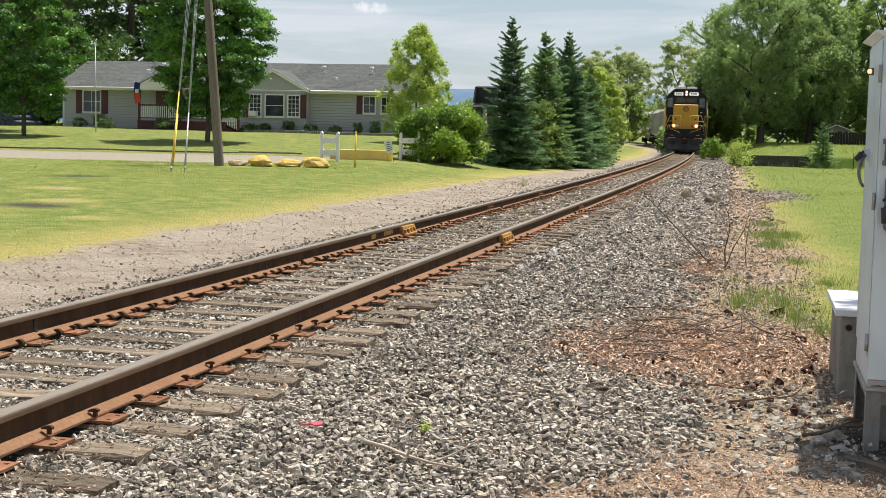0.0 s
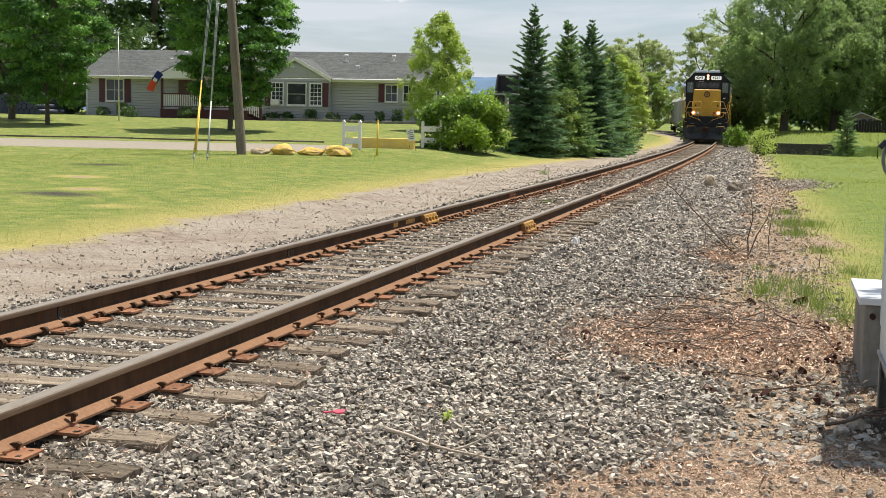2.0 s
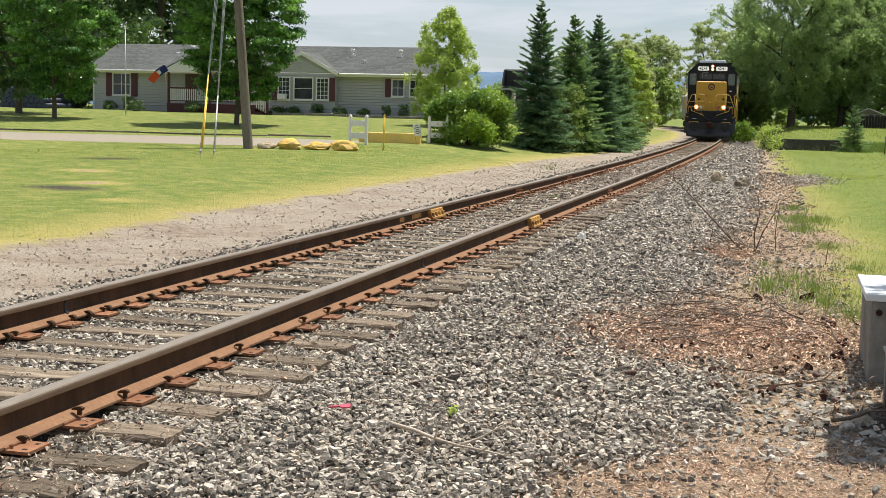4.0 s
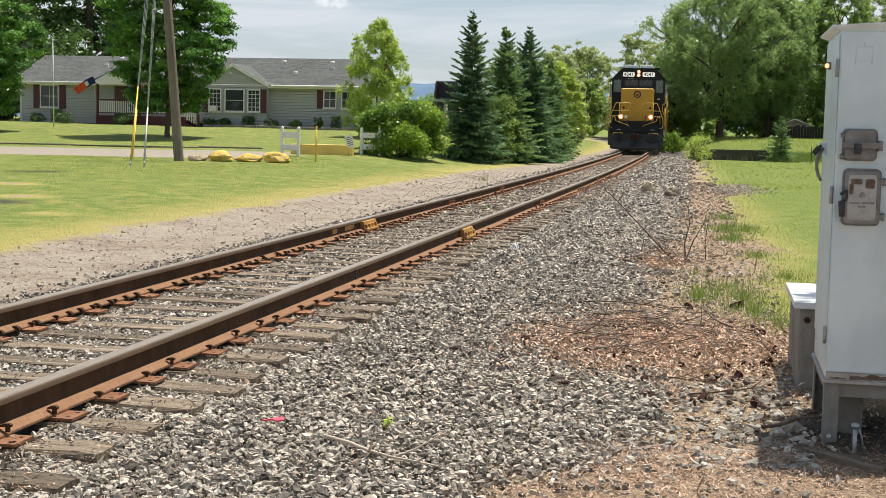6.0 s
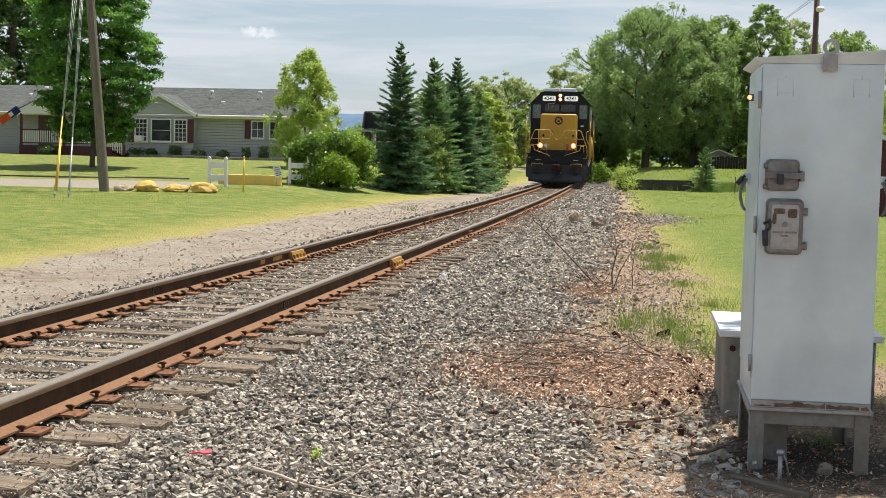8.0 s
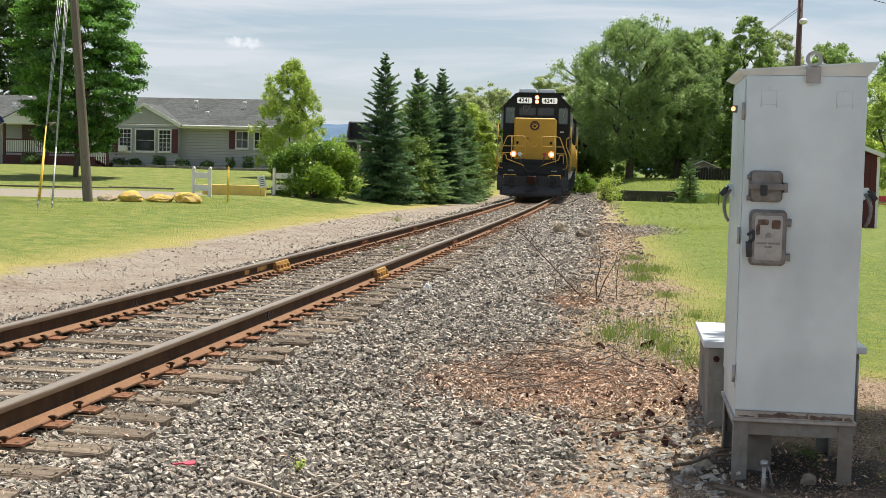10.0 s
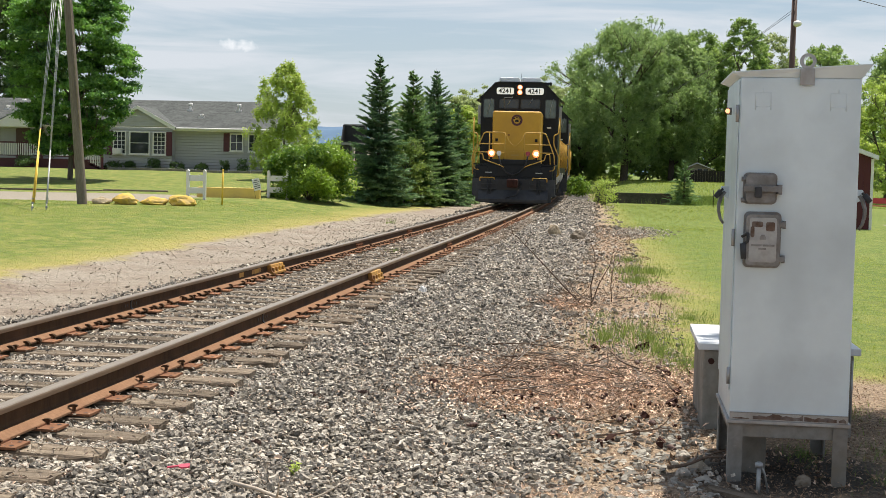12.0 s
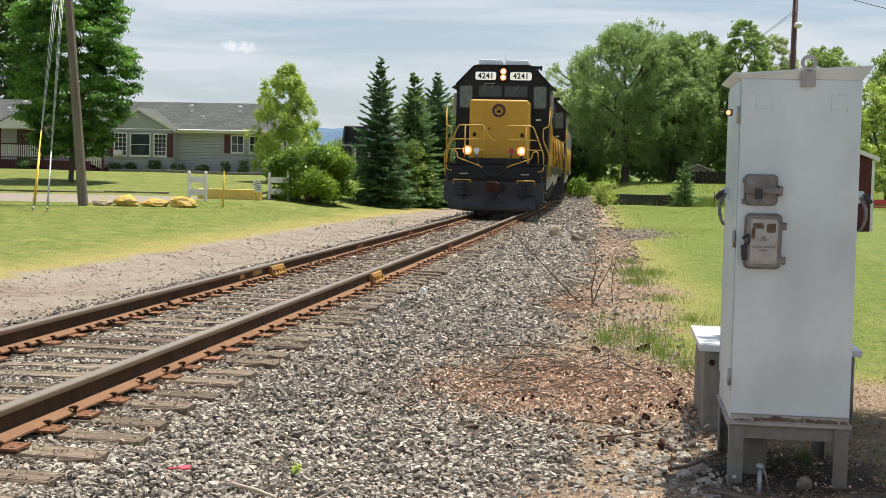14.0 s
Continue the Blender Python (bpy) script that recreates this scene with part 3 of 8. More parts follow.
def build_rail(u):
    ys = [-40, -20, 0] + [y for y in np.arange(3, 120, 1.5)] + [y for y in range(120, 330, 6)]
    bm = bmesh.new()
    rings = []
    for y in ys:
        m = on_line(u, float(y))
        rings.append([bm.verts.new(m @ Vector((a, 0, b))) for a, b in RAIL_PROFILE])
    n = len(RAIL_PROFILE)
    for a, b in zip(rings, rings[1:]):
        for i in range(n):
            f = bm.faces.new((a[i], b[i], b[(i + 1) % n], a[(i + 1) % n]))
            f.material_index = RAIL_MATS[i]
    bmesh.ops.recalc_face_normals(bm, faces=bm.faces)
    return part("rail", bm, [M_WEB, M_BASE, M_HEAD, M_HEADSIDE], track, "worn steel rail with a rusty web and foot")


for u in (-0.7525, 0.7525):
    build_rail(u)


def tie_mesh(seed):
    r = random.Random(seed)
    bm = bmesh.new()
    n = 25
    L0, L1 = -1.34 - r.uniform(-0.04, 0.05), 1.335 + r.uniform(-0.04, 0.05)
    w = r.uniform(0.105, 0.118)
    rings = []
    for i in range(n):
        x = L0 + (L1 - L0) * i / (n - 1)
        e = 0.012 if i in (0, n - 1) else 0.0
        t = r.uniform(-0.004, 0.003) - (0.006 if e else 0.0)
        c = r.uniform(-0.010, 0.002)
        rings.append([bm.verts.new(p) for p in ((x, -w + e, -0.16), (x, -w + e + r.uniform(-0.008, 0.006), -0.018 + t), (x, -w + 0.010 + r.uniform(-0.003, 0.006), t), (x, r.uniform(-0.03, 0.03), c if e == 0 else c - 0.006),
                                                (x, w - 0.010 + r.uniform(-0.006, 0.003), t + r.uniform(-0.003, 0.003)), (x, w - e + r.uniform(-0.006, 0.008), -0.018 + t), (x, w - e, -0.16))])
    for a, b in zip(rings, rings[1:]):
        for k in range(6):
            bm.faces.new((a[k], a[k + 1], b[k + 1], b[k]))
    bm.faces.new(rings[0])
    bm.faces.new(rings[-1][::-1])
    bmesh.ops.recalc_face_normals(bm, faces=bm.faces)
    return bm


def build_ties():
    r = random.Random(4)
    kinds = [part("tie", tie_mesh(s), M_TIE, track) for s in range(7)]
    for i, y in enumerate(TIES[:276] + [TIES[0] - TIE_STEP * (k + 1) for k in range(24)]):
        m = on_line(r.uniform(-0.04, 0.05), y, r.uniform(-0.010, 0.002)) @ pose(0, 0, 0, 0, r.uniform(-0.5, 0.5), r.uniform(-1.6, 1.6))
        if i < 7:
            kinds[i].matrix_basis = m
        else:
            same_mesh("tie", kinds[r.randrange(7)], track, m)


build_ties()


def plate_mesh():
    bm = bmesh.new()
    outline = [(-0.19, -0.09), (0.19, -0.09), (0.19, 0.09), (-0.19, 0.09)]
    prism(bm, outline, 0.0, 0.014, axis="z")
    for s in (-1, 1):
        box(bm, s * 0.073 - 0.006, s * 0.073 + 0.010, -0.09, 0.09, 0.013, 0.024)
        for yy in (-0.05, 0.05):
            box(bm, s * 0.15 - 0.010, s * 0.15 + 0.010, yy - 0.010, yy + 0.010, 0.0135, 0.0155, mat=1)
    return bm


def spike_mesh():
    bm = bmesh.new()
    box(bm, -0.009, 0.009, -0.009, 0.009, 0.0, 0.026)
    prism(bm, [(-0.034, 0.024), (0.018, 0.024), (0.020, 0.034), (0.006, 0.041), (-0.020, 0.038), (-0.036, 0.030)], -0.012, 0.012)
    return bm


def anchor_mesh():
    """A spring clip that grips the rail's foot beside a tie."""
    bm = bmesh.new()
    pts = [(0.028 + 0.042 * math.cos(a) * 0.6, 0, 0.028 + 0.019 * math.sin(a)) for a in np.linspace(2.6, -1.5, 9)]
    n = len(pts)
    rings = []
    for i, p in enumerate(pts):
        a = 2.6 - 4.1 * i / (n - 1)
        d = Vector((math.cos(a), 0, math.sin(a))) * 0.008
        c = Vector(p)
        rings.append([bm.verts.new(c + d + Vector((0, -0.016, 0))), bm.verts.new(c + d + Vector((0, 0.016, 0))), bm.verts.new(c - d + Vector((0, 0.016, 0))), bm.verts.new(c - d + Vector((0, -0.016, 0)))])
    for a, b in zip(rings, rings[1:]):
        for k in range(4):
            bm.faces.new((a[k], a[(k + 1) % 4], b[(k + 1) % 4], b[k]))
    bm.faces.new(rings[0])
    bm.faces.new(rings[-1][::-1])
    bmesh.ops.recalc_face_normals(bm, faces=bm.faces)
    return bm


def build_fastenings():
    r = random.Random(8)
    plate = part("tie_plate", plate_mesh(), [M_PLATE, M_BLACK], track)
    spike = part("spike", spike_mesh(), M_WEB, track)
    clip = part("rail_anchor", anchor_mesh(), M_WEB, track)
    first = {"plate": True, "spike": True, "clip": True}

    def put(kind, ob, m):
        if first[kind]:
            ob.matrix_basis, first[kind] = m, False
        else:
            same_mesh(ob.name.split(".")[0], ob, track, m)
    for i, y in enumerate(TIES):
        if y > 70:
            break
        for u in (-0.7525, 0.7525):
            dy = r.uniform(-0.015, 0.015)
            m = on_line(u, y + dy, 0.003)
            put("plate", plate, m)
            if y > 42:
                continue
            for s in (-1, 1):
                if r.random() < 0.9:
                    k = m @ pose(s * 0.082, r.choice((-0.055, 0.05)), 0.006 + (r.uniform(0.0, 0.03) if r.random() < 0.3 else 0), 0, 0, (0 if s > 0 else 180) + r.uniform(-12, 12))
                    put("spike", spike, k)
            if u < 0 and y < 36:
                for d in (-0.14, 0.14):
                    if r.random() < 0.85:
                        put("clip", clip, on_line(u + 0.045, y + d, -0.002))


build_fastenings()


def build_joints():
    """Bolted plates at the rail's joints; two pairs of yellow painted blocks."""
    def bar(u, y, half, mat, name, label, knobs):
        m = on_line(u, y)
        bm = bmesh.new()
        for s in (-1, 1):
            prism(bm, [(s * 0.012, 0.050), (s * 0.050, 0.042), (s * 0.050, 0.052), (s * 0.026, 0.068), (s * 0.026, 0.130), (s * 0.036, 0.146), (s * 0.012, 0.143)], -half, half)
        for k in range(knobs):
            yy = -half + (k + 0.5) * 2 * half / knobs
            for s in (-1, 1):
                rod(bm, (s * 0.024, yy, 0.1), (s * 0.052, yy, 0.1), 0.017, sides=6)
        ob = part(name, bm, mat, track, label)
        ob.matrix_basis = m
        return ob

    def block(u, y, mat, label):
        bm = bmesh.new()
        prism(bm, [(0.015, 0.032), (0.105, 0.026), (0.105, 0.050), (0.075, 0.075), (0.060, 0.150), (0.040, 0.155), (0.015, 0.150)], -0.33, 0.33)
        for k in range(4):
            box(bm, 0.062, 0.098, -0.29 + k * 0.17, -0.22 + k * 0.17, 0.06, 0.115, 0.006)
        ob = part("rail_block", bm, mat, track, label)
        ob.matrix_basis = on_line(u, y)
    def gap(u, y):
        """A closed joint: a dark collar round the web and a pair of bolt holes on either side of it."""
        bm = bmesh.new()
        for q in (-1, 1):
            prism(bm, [(q * 0.008, 0.074), (q * 0.016, 0.066), (q * 0.030, 0.057), (q * 0.034, 0.060), (q * 0.018, 0.074), (q * 0.015, 0.086), (q * 0.015, 0.128), (q * 0.030, 0.1475), (q * 0.008, 0.138)], -0.016, 0.016)
            for d in (-0.15, -0.085, 0.085, 0.15):
                prism(bm, [(d + 0.010 * math.cos(a), 0.105 + 0.017 * math.sin(a)) for a in np.linspace(0, 2 * math.pi, 11)[:-1]], q * 0.004, q * 0.0118, axis="x")
        part("rail_joint", bm, M_BLACK, track, "closed rail joint with dark bolt holes").matrix_basis = on_line(u, y)
    for u, y in JOINTS:
        gap(u, y)
    for y, half in ((17.15, 0.22), (16.45, 0.10)):
        bm = bmesh.new()
        box(bm, 0.0080, 0.0112, -half, half, 0.072, 0.138)
        part("paint_patch", bm, M_YELLOW, track, "faded yellow paint on the rail's web").matrix_basis = on_line(-0.7525, y)
    for u, y in BLOCKS:
        block(u, y, M_YELLOW, "chipped yellow painted block on the rail")
    for u, y in RUST_BLOCKS:
        bar(u, y, 0.28, M_PLATE, "joint_bar", "rusty bolted joint bar", 4)


JOINTS = [(0.7525, 11.9), (-0.7525, 12.6), (-0.7525, 8.2)]
BLOCKS = [(0.7525, 17.3), (-0.7525, 18.0)]
RUST_BLOCKS = [(0.7525, 25.0), (-0.7525, 24.0), (0.7525, 37.2), (-0.7525, 29.8), (0.7525, 50.0), (-0.7525, 45.0)]
build_joints()

# ---- the house across the lane ----
HOUSE_X, HOUSE_Y, HOUSE_Z = -15.73, 72.75, 1.0


def window_unit(house, name, u0, u1, z0, z1, bars, y=-0.0, blind=0.45):
    """A white framed window with panes, set into the front."""
    w = part(name, framed(-u0, -u1, z0, z1, y), M_TRIM, house)
    x0, x1 = min(-u0, -u1) + 0.05, max(-u0, -u1) - 0.05
    nx, nz = bars
    for i in range(nx):
        for k in range(nz):
            bm = bmesh.new()
            a, b = x0 + (x1 - x0) * i / nx, x0 + (x1 - x0) * (i + 1) / nx
            c, d = z0 + 0.05 + (z1 - z0 - 0.1) * k / nz, z0 + 0.05 + (z1 - z0 - 0.1) * (k + 1) / nz
            box(bm, a + 0.012, b - 0.012, y - 0.012, y - 0.004, c + 0.012, d - 0.012)
            part("pane", bm, M_GLASS, w)
    bm = bmesh.new()
    for i in range(nx + 1):
        a = x0 + (x1 - x0) * i / nx
        box(bm, a - 0.012, a + 0.012, y - 0.022, y - 0.002, z0 + 0.04, z1 - 0.04)
    for k in range(nz + 1):
        c = z0 + 0.05 + (z1 - z0 - 0.1) * k / nz
        box(bm, x0, x1, y - 0.020, y - 0.003, c - 0.012, c + 0.012)
    part("glazing_bar", bm, M_TRIM, w)
    bm = bmesh.new()
    box(bm, x0 - 0.08, x1 + 0.08, y - 0.07, y - 0.0, z0 - 0.05, z0 - 0.005)
    part("sill", bm, M_TRIM, w)
    return w


def framed(a, b, z0, z1, y):
    x0, x1 = min(a, b), max(a, b)
    bm = bmesh.new()
    t = 0.055
    box(bm, x0, x1, y - 0.04, y + 0.02, z1 - t, z1)
    box(bm, x0, x1, y - 0.04, y + 0.02, z0, z0 + t)
    box(bm, x0, x0 + t, y - 0.04, y + 0.02, z0 + t, z1 - t)
    box(bm, x1 - t, x1, y - 0.04, y + 0.02, z0 + t, z1 - t)
    return bm


def shutter(house, u0, u1, z0, z1, out=0.0):
    bm = bmesh.new()
    x0, x1 = min(-u0, -u1), max(-u0, -u1)
    box(bm, x0, x1, -0.06 - out, 0.0 - out, z0, z1, 0.006)
    part("shutter", bm, M_MAROON, house, "maroon painted shutter")


def build_house():
    h = tagged(anchor("house", HOUSE_X, HOUSE_Y, 0), "long single-storey house with pale grey siding and grey shingle roof", "house")
    left, right, depth = -20.2, 0.45, 7.2
    base, eave, ridge = 1.15, 3.62, 5.12
    bm = bmesh.new()
    box(bm, left + 0.05, right - 0.05, 0.06, depth, HOUSE_Z - 0.8, base)
    part("foundation", bm, M_CONCRETE, h)
    bm = bmesh.new()
    box(bm, left + 0.02, right - 0.02, 0.03, depth - 0.02, base, eave)
    part("wall_core", bm, M_SIDING, h)
    # lapped boards on the front and the ends, each lap its own slab
    lap = None
    n = int((eave - base) / 0.15)
    for i in range(n):
        z = base + i * (eave - base) / n
        if lap is None:
            bm = bmesh.new()
            prism(bm, [(-0.034, 0.0), (0.03, 0.0), (0.03, 0.128), (0.004, 0.128)], left, right, axis="x")
            lap = part("siding_board", bm, M_SIDING, h)
            lap.location = (0, 0, z)
        else:
            same_mesh("siding_board", lap, h, pose(0, 0, z))
    # roof: two slopes with raised courses of shingles
    bm = bmesh.new()
    over = 0.42
    mid = depth / 2
    slope = (ridge - eave) / mid
    prism(bm, [(-over, eave - slope * over + 0.02), (mid, ridge), (depth + over, eave - slope * over + 0.02), (depth + over, eave - slope * over - 0.10), (mid, ridge - 0.14), (-over, eave - slope * over - 0.10)],
          left - 0.3, right + 0.3, axis="x")
    roof = part("roof", bm, M_SHINGLE, h, "grey asphalt shingle roof")
    rows = 26
    length = math.hypot(mid + over, slope * (mid + over))
    ang = math.degrees(math.atan(slope))
    bm = bmesh.new()
    step = length / rows
    prism(bm, [(0, 0.0), (step, 0.0), (step, 0.003), (0, 0.008)], left - 0.3, right + 0.3, axis="x")
    course = part("shingle_course", bm, M_SHINGLE, roof)
    for i in range(rows):
        d = i * step / length
        m = pose(0, -over + (mid + over) * d, eave - slope * over + 0.022 + slope * (mid + over) * d, ang)
        if i == 0:
            course.matrix_basis = m
        else:
            same_mesh("shingle_course", course, roof, m)
    bm = bmesh.new()
    z = eave - slope * over
    box(bm, left - 0.3, right + 0.3, -over - 0.03, -over + 0.01, z - 0.13, z + 0.03)
    part("fascia", bm, M_TRIM, h)
    bm = bmesh.new()
    tube(bm, [(left - 0.3, -over - 0.07, z - 0.02), (right + 0.3, -over - 0.07, z - 0.02)], 0.055, 8)
    part("gutter", bm, M_TRIM, h)
    bm = bmesh.new()
    box(bm, left - 0.25, right + 0.25, -over, 0.02, z - 0.15, z - 0.10)
    part("soffit", bm, M_TRIM, h)
    # cross gable over the three windows
    gx, gw, gz = -6.96, 2.05, 4.62
    out = 0.56
    bm = bmesh.new()
    box(bm, gx - gw + 0.12, gx + gw - 0.12, -out + 0.03, 0.03, HOUSE_Z - 0.8, eave - 0.12)
    part("bay_core", bm, M_SIDING, h)
    lap = None
    for i in range(n - 1):
        z = base + i * (eave - base) / n
        if lap is None:
            bm = bmesh.new()
            prism(bm, [(-0.034 - out, 0.0), (0.03 - out, 0.0), (0.03 - out, 0.128), (0.004 - out, 0.128)], gx - gw + 0.1, gx + gw - 0.1, axis="x")
            lap = part("siding_board", bm, M_SIDING, h)
            lap.location = (0, 0, z)
        else:
            same_mesh("siding_board", lap, h, pose(0, 0, z))
    bm = bmesh.new()
    prism(bm, [(gx - gw + 0.1, eave - 0.12), (gx + gw - 0.1, eave - 0.12), (gx, gz - 0.14)], -out - 0.002, 1.6)
    part("gable_wall", bm, M_SIDING, h)
    for s in (-1, 1):
        bm = bmesh.new()
        a, b = (gx + s * (gw + 0.12), eave - 0.14), (gx, gz)
        prism(bm, [a, b, (b[0], b[1] - 0.10), (a[0] - s * 0.05, a[1] - 0.10)], -out - 0.16, 3.4)
        part("gable_slope", bm, M_SHINGLE, h)
        bm = bmesh.new()
        prism(bm, [(a[0], a[1] + 0.02), (b[0], b[1] + 0.02), (b[0], b[1] - 0.17), (a[0] - s * 0.05, a[1] - 0.17)], -out - 0.19, -out - 0.161)
        part("rake_board", bm, M_TRIM, h)
    for i in range(7):
        zz = eave - 0.1 + i * 0.125
        half = (gw - 0.1) * (1 - (zz - eave + 0.12) / (gz - eave)) - 0.08
        if half > 0.1:
            bm = bmesh.new()
            prism(bm, [(-0.034 - out, 0.0), (0.0 - out, 0.0), (0.0 - out, 0.128), (-0.004 - out, 0.128)], gx - half, gx + half, axis="x")
            part("siding_board", bm, M_SIDING, h).location = (0, 0, zz)
    # porch roof and its gable
    px0, px1 = -14.5, -12.0
    bm = bmesh.new()
    pm = (px0 + px1) / 2
    prism(bm, [(px0 - 0.25, eave - 0.05), (pm, eave + 0.62), (px1 + 0.25, eave - 0.05), (px1 + 0.25, eave - 0.15), (pm, eave + 0.5), (px0 - 0.25, eave - 0.15)], -1.9, 1.6)
    part("porch_roof", bm, M_SHINGLE, h)
    bm = bmesh.new()
    prism(bm, [(px0 - 0.25, eave - 0.16), (pm, eave + 0.60), (px1 + 0.25, eave - 0.16), (px1 - 0.1, eave - 0.30), (px0 + 0.1, eave - 0.30)], -1.94, -1.86)
    part("porch_gable", bm, M_TRIM, h)
    bm = bmesh.new()
    box(bm, px0 - 0.1, -9.3, -1.85, -0.02, 1.50, 1.60)
    deck = part("porch_deck", bm, M_MAROON, h, "maroon painted porch deck")
    bm = bmesh.new()
    box(bm, px0 - 0.1, -9.3, -1.80, -1.74, HOUSE_Z - 0.2, 1.50)
    part("skirt_board", bm, M_MAROON, deck)
    for x in (px0, px1, -10.2):
        bm = bmesh.new()
        box(bm, x - 0.06, x + 0.06, -1.84, -1.72, 1.60, eave - 0.15 if x < -11.5 else 2.55, 0.01)
        part("porch_post", bm, M_MAROON, deck)
    for z0, z1 in ((2.42, 2.50), (1.72, 1.77)):
        bm = bmesh.new()
        box(bm, px0, -10.2, -1.81, -1.75, z0, z1)
        part("hand_rail", bm, M_MAROON, deck)
    bal = None
    for i in range(44):
        x = px0 + 0.13 + i * 0.127
        if bal is None:
            bm = bmesh.new()
            box(bm, -0.025, 0.025, -1.80, -1.76, 1.77, 2.42)
            bal = part("baluster", bm, M_TRIM, deck)
            bal.location = (x, 0, 0)
        else:
            same_mesh("baluster", bal, deck, pose(x, 0, 0))
    # stairs down to the lawn, along the front
    for i in range(5):
        bm = bmesh.new()
        box(bm, -9.3 + i * 0.26, -9.0 + i * 0.26, -1.80, -0.5, 1.50 - 0.15 * (i + 1), 1.56 - 0.15 * (i + 1))
        part("stair_tread", bm, M_MAROON, deck)
    for yy in (-1.78, -0.5):
        bm = bmesh.new()
        prism(bm, [(-10.1, 2.48), (-8.55, 1.85), (-8.55, 1.77), (-10.1, 2.40)], yy - 0.03, yy + 0.03)
        prism(bm, [(-10.1, 1.62), (-8.45, 0.95), (-8.45, 0.75), (-10.1, 1.42)], yy - 0.03, yy + 0.03)
        box(bm, -8.62, -8.50, yy - 0.05, yy + 0.05, HOUSE_Z - 0.2, 2.0)
        part("stair_rail", bm, M_MAROON, deck)
        for i in range(11):
            x = -10.0 + i * 0.135
            bm = bmesh.new()
            z = 2.40 - (x + 10.1) * 0.406
            box(bm, x - 0.025, x + 0.025, yy - 0.02, yy + 0.02, z - 0.62, z + 0.02)
            part("baluster", bm, M_TRIM, deck)
    bm = bmesh.new()
    box(bm, -14.3, -13.5, -0.06, 0.03, 1.60, 3.45)
    d = part("door", bm, M_BRICKISH, h, "brown front door")
    bm = bmesh.new()
    box(bm, -13.60, -13.54, -0.10, -0.06, 2.45, 2.52)
    part("handle", bm, M_GALV, d)
    for u0, u1, z0, z1, bars in ((18.92, 17.75, 1.98, 3.30, (2, 2)), (13.08, 12.4, 1.95, 2.97, (3, 4)), (8.39, 7.64, 1.93, 3.23, (3, 5)), (7.45, 6.28, 1.95, 3.22, (1, 2)),
                                 (6.11, 5.36, 1.95, 3.21, (3, 5)), (1.89, 1.14, 2.24, 3.22, (2, 2)), (0.86, 0.20, 2.24, 3.21, (2, 2))):
        window_unit(h, "window", u0, u1, z0, z1, bars, y=-0.04 - (out if 5.2 < u1 < 8 else 0))
    for u0, u1, z0, z1 in ((19.34, 18.96, 1.93, 3.34), (17.71, 17.33, 1.93, 3.34), (13.42, 13.1, 1.9, 2.98), (8.75, 8.42, 1.91, 3.23), (5.33, 5.00, 1.91, 3.22), (2.26, 1.92, 2.22, 3.23)):
        shutter(h, u0, u1, z0, z1, out + 0.02 if 4.9 < u1 < 8.5 else 0)
    bm = bmesh.new()
    box(bm, -8.32, -7.84, -0.34 - out, -0.02 - out, 1.96, 2.27, 0.015)
    part("air_conditioner", bm, M_TRIM, h, "white window air conditioner")
    bm = bmesh.new()
    tube(bm, bend([(-1.08, -over - 0.07, z - 0.05), (-1.08, -0.12, z - 0.35), (-1.08, -0.08, 1.0)], 0.1), 0.045, 8)
    part("downspout", bm, M_TRIM, h)
    bm = bmesh.new()
    box(bm, left - 0.01, left + 0.09, -0.02, 0.04, base, eave)
    box(bm, right - 0.09, right + 0.01, -0.02, 0.04, base, eave)
    part("corner_board", bm, M_TRIM, h)
    for x, yy, hh in ((-4.9, 2.2, 0.42), (-2.05, 2.2, 0.40), (-3.9, 1.2, 0.18), (-14.9, 2.3, 0.45), (-15.7, 1.9, 0.2)):
        bm = bmesh.new()
        z = eave + slope * yy
        rod(bm, (x, yy, z - 0.1), (x, yy, z + hh * 0.6), 0.06, sides=10)
        rod(bm, (x, yy, z + hh * 0.6), (x, yy, z + hh), 0.13, 0.11, sides=10)
        box(bm, x - 0.16, x + 0.16, yy - 0.16, yy + 0.16, z - 0.1, z + 0.05)
        part("roof_vent", bm, M_TRIM, h)
    return h


build_house()

# ---- foundation shrubs, flag, lawn fittings ----


def cloud_of_leaves(name, centres, radii, count, size, mat, parent, seed, flat=1.0, stretch=1.0, up=0.55):
    """Many small leaves, spread in the shells of lumpy clumps."""
    g = np.random.default_rng(seed)
    centres, radii = np.asarray(centres, float), np.asarray(radii, float)
    wts = radii ** 2 / np.sum(radii ** 2)
    idx = g.choice(len(centres), count, p=wts)
    d = g.normal(size=(count, 3))
    d /= np.linalg.norm(d, axis=1, keepdims=True)
    rad = radii[idx] * np.abs(g.normal(0.62, 0.30, count))
    p = centres[idx] + d * rad[:, None] * np.array([1, 1, flat])
    n = d * 0.25 + g.normal(size=(count, 3)) * 0.7 + np.array([0, 0, up])
    n /= np.linalg.norm(n, axis=1, keepdims=True)
    a = np.cross(n, g.normal(size=(count, 3)))
    a /= np.linalg.norm(a, axis=1, keepdims=True)
    b = np.cross(n, a)
    s = size * (0.55 + 0.9 * g.random(count))[:, None]
    v = np.stack([p - a * s * stretch, p + (a * stretch * 0.55 + b * 0.52) * s, p + (a * stretch * 0.55 - b * 0.52) * s + n * s * 0.15], 1).reshape(-1, 3)
    return raw(name, v, np.arange(count * 3).reshape(-1, 3), mat, parent)


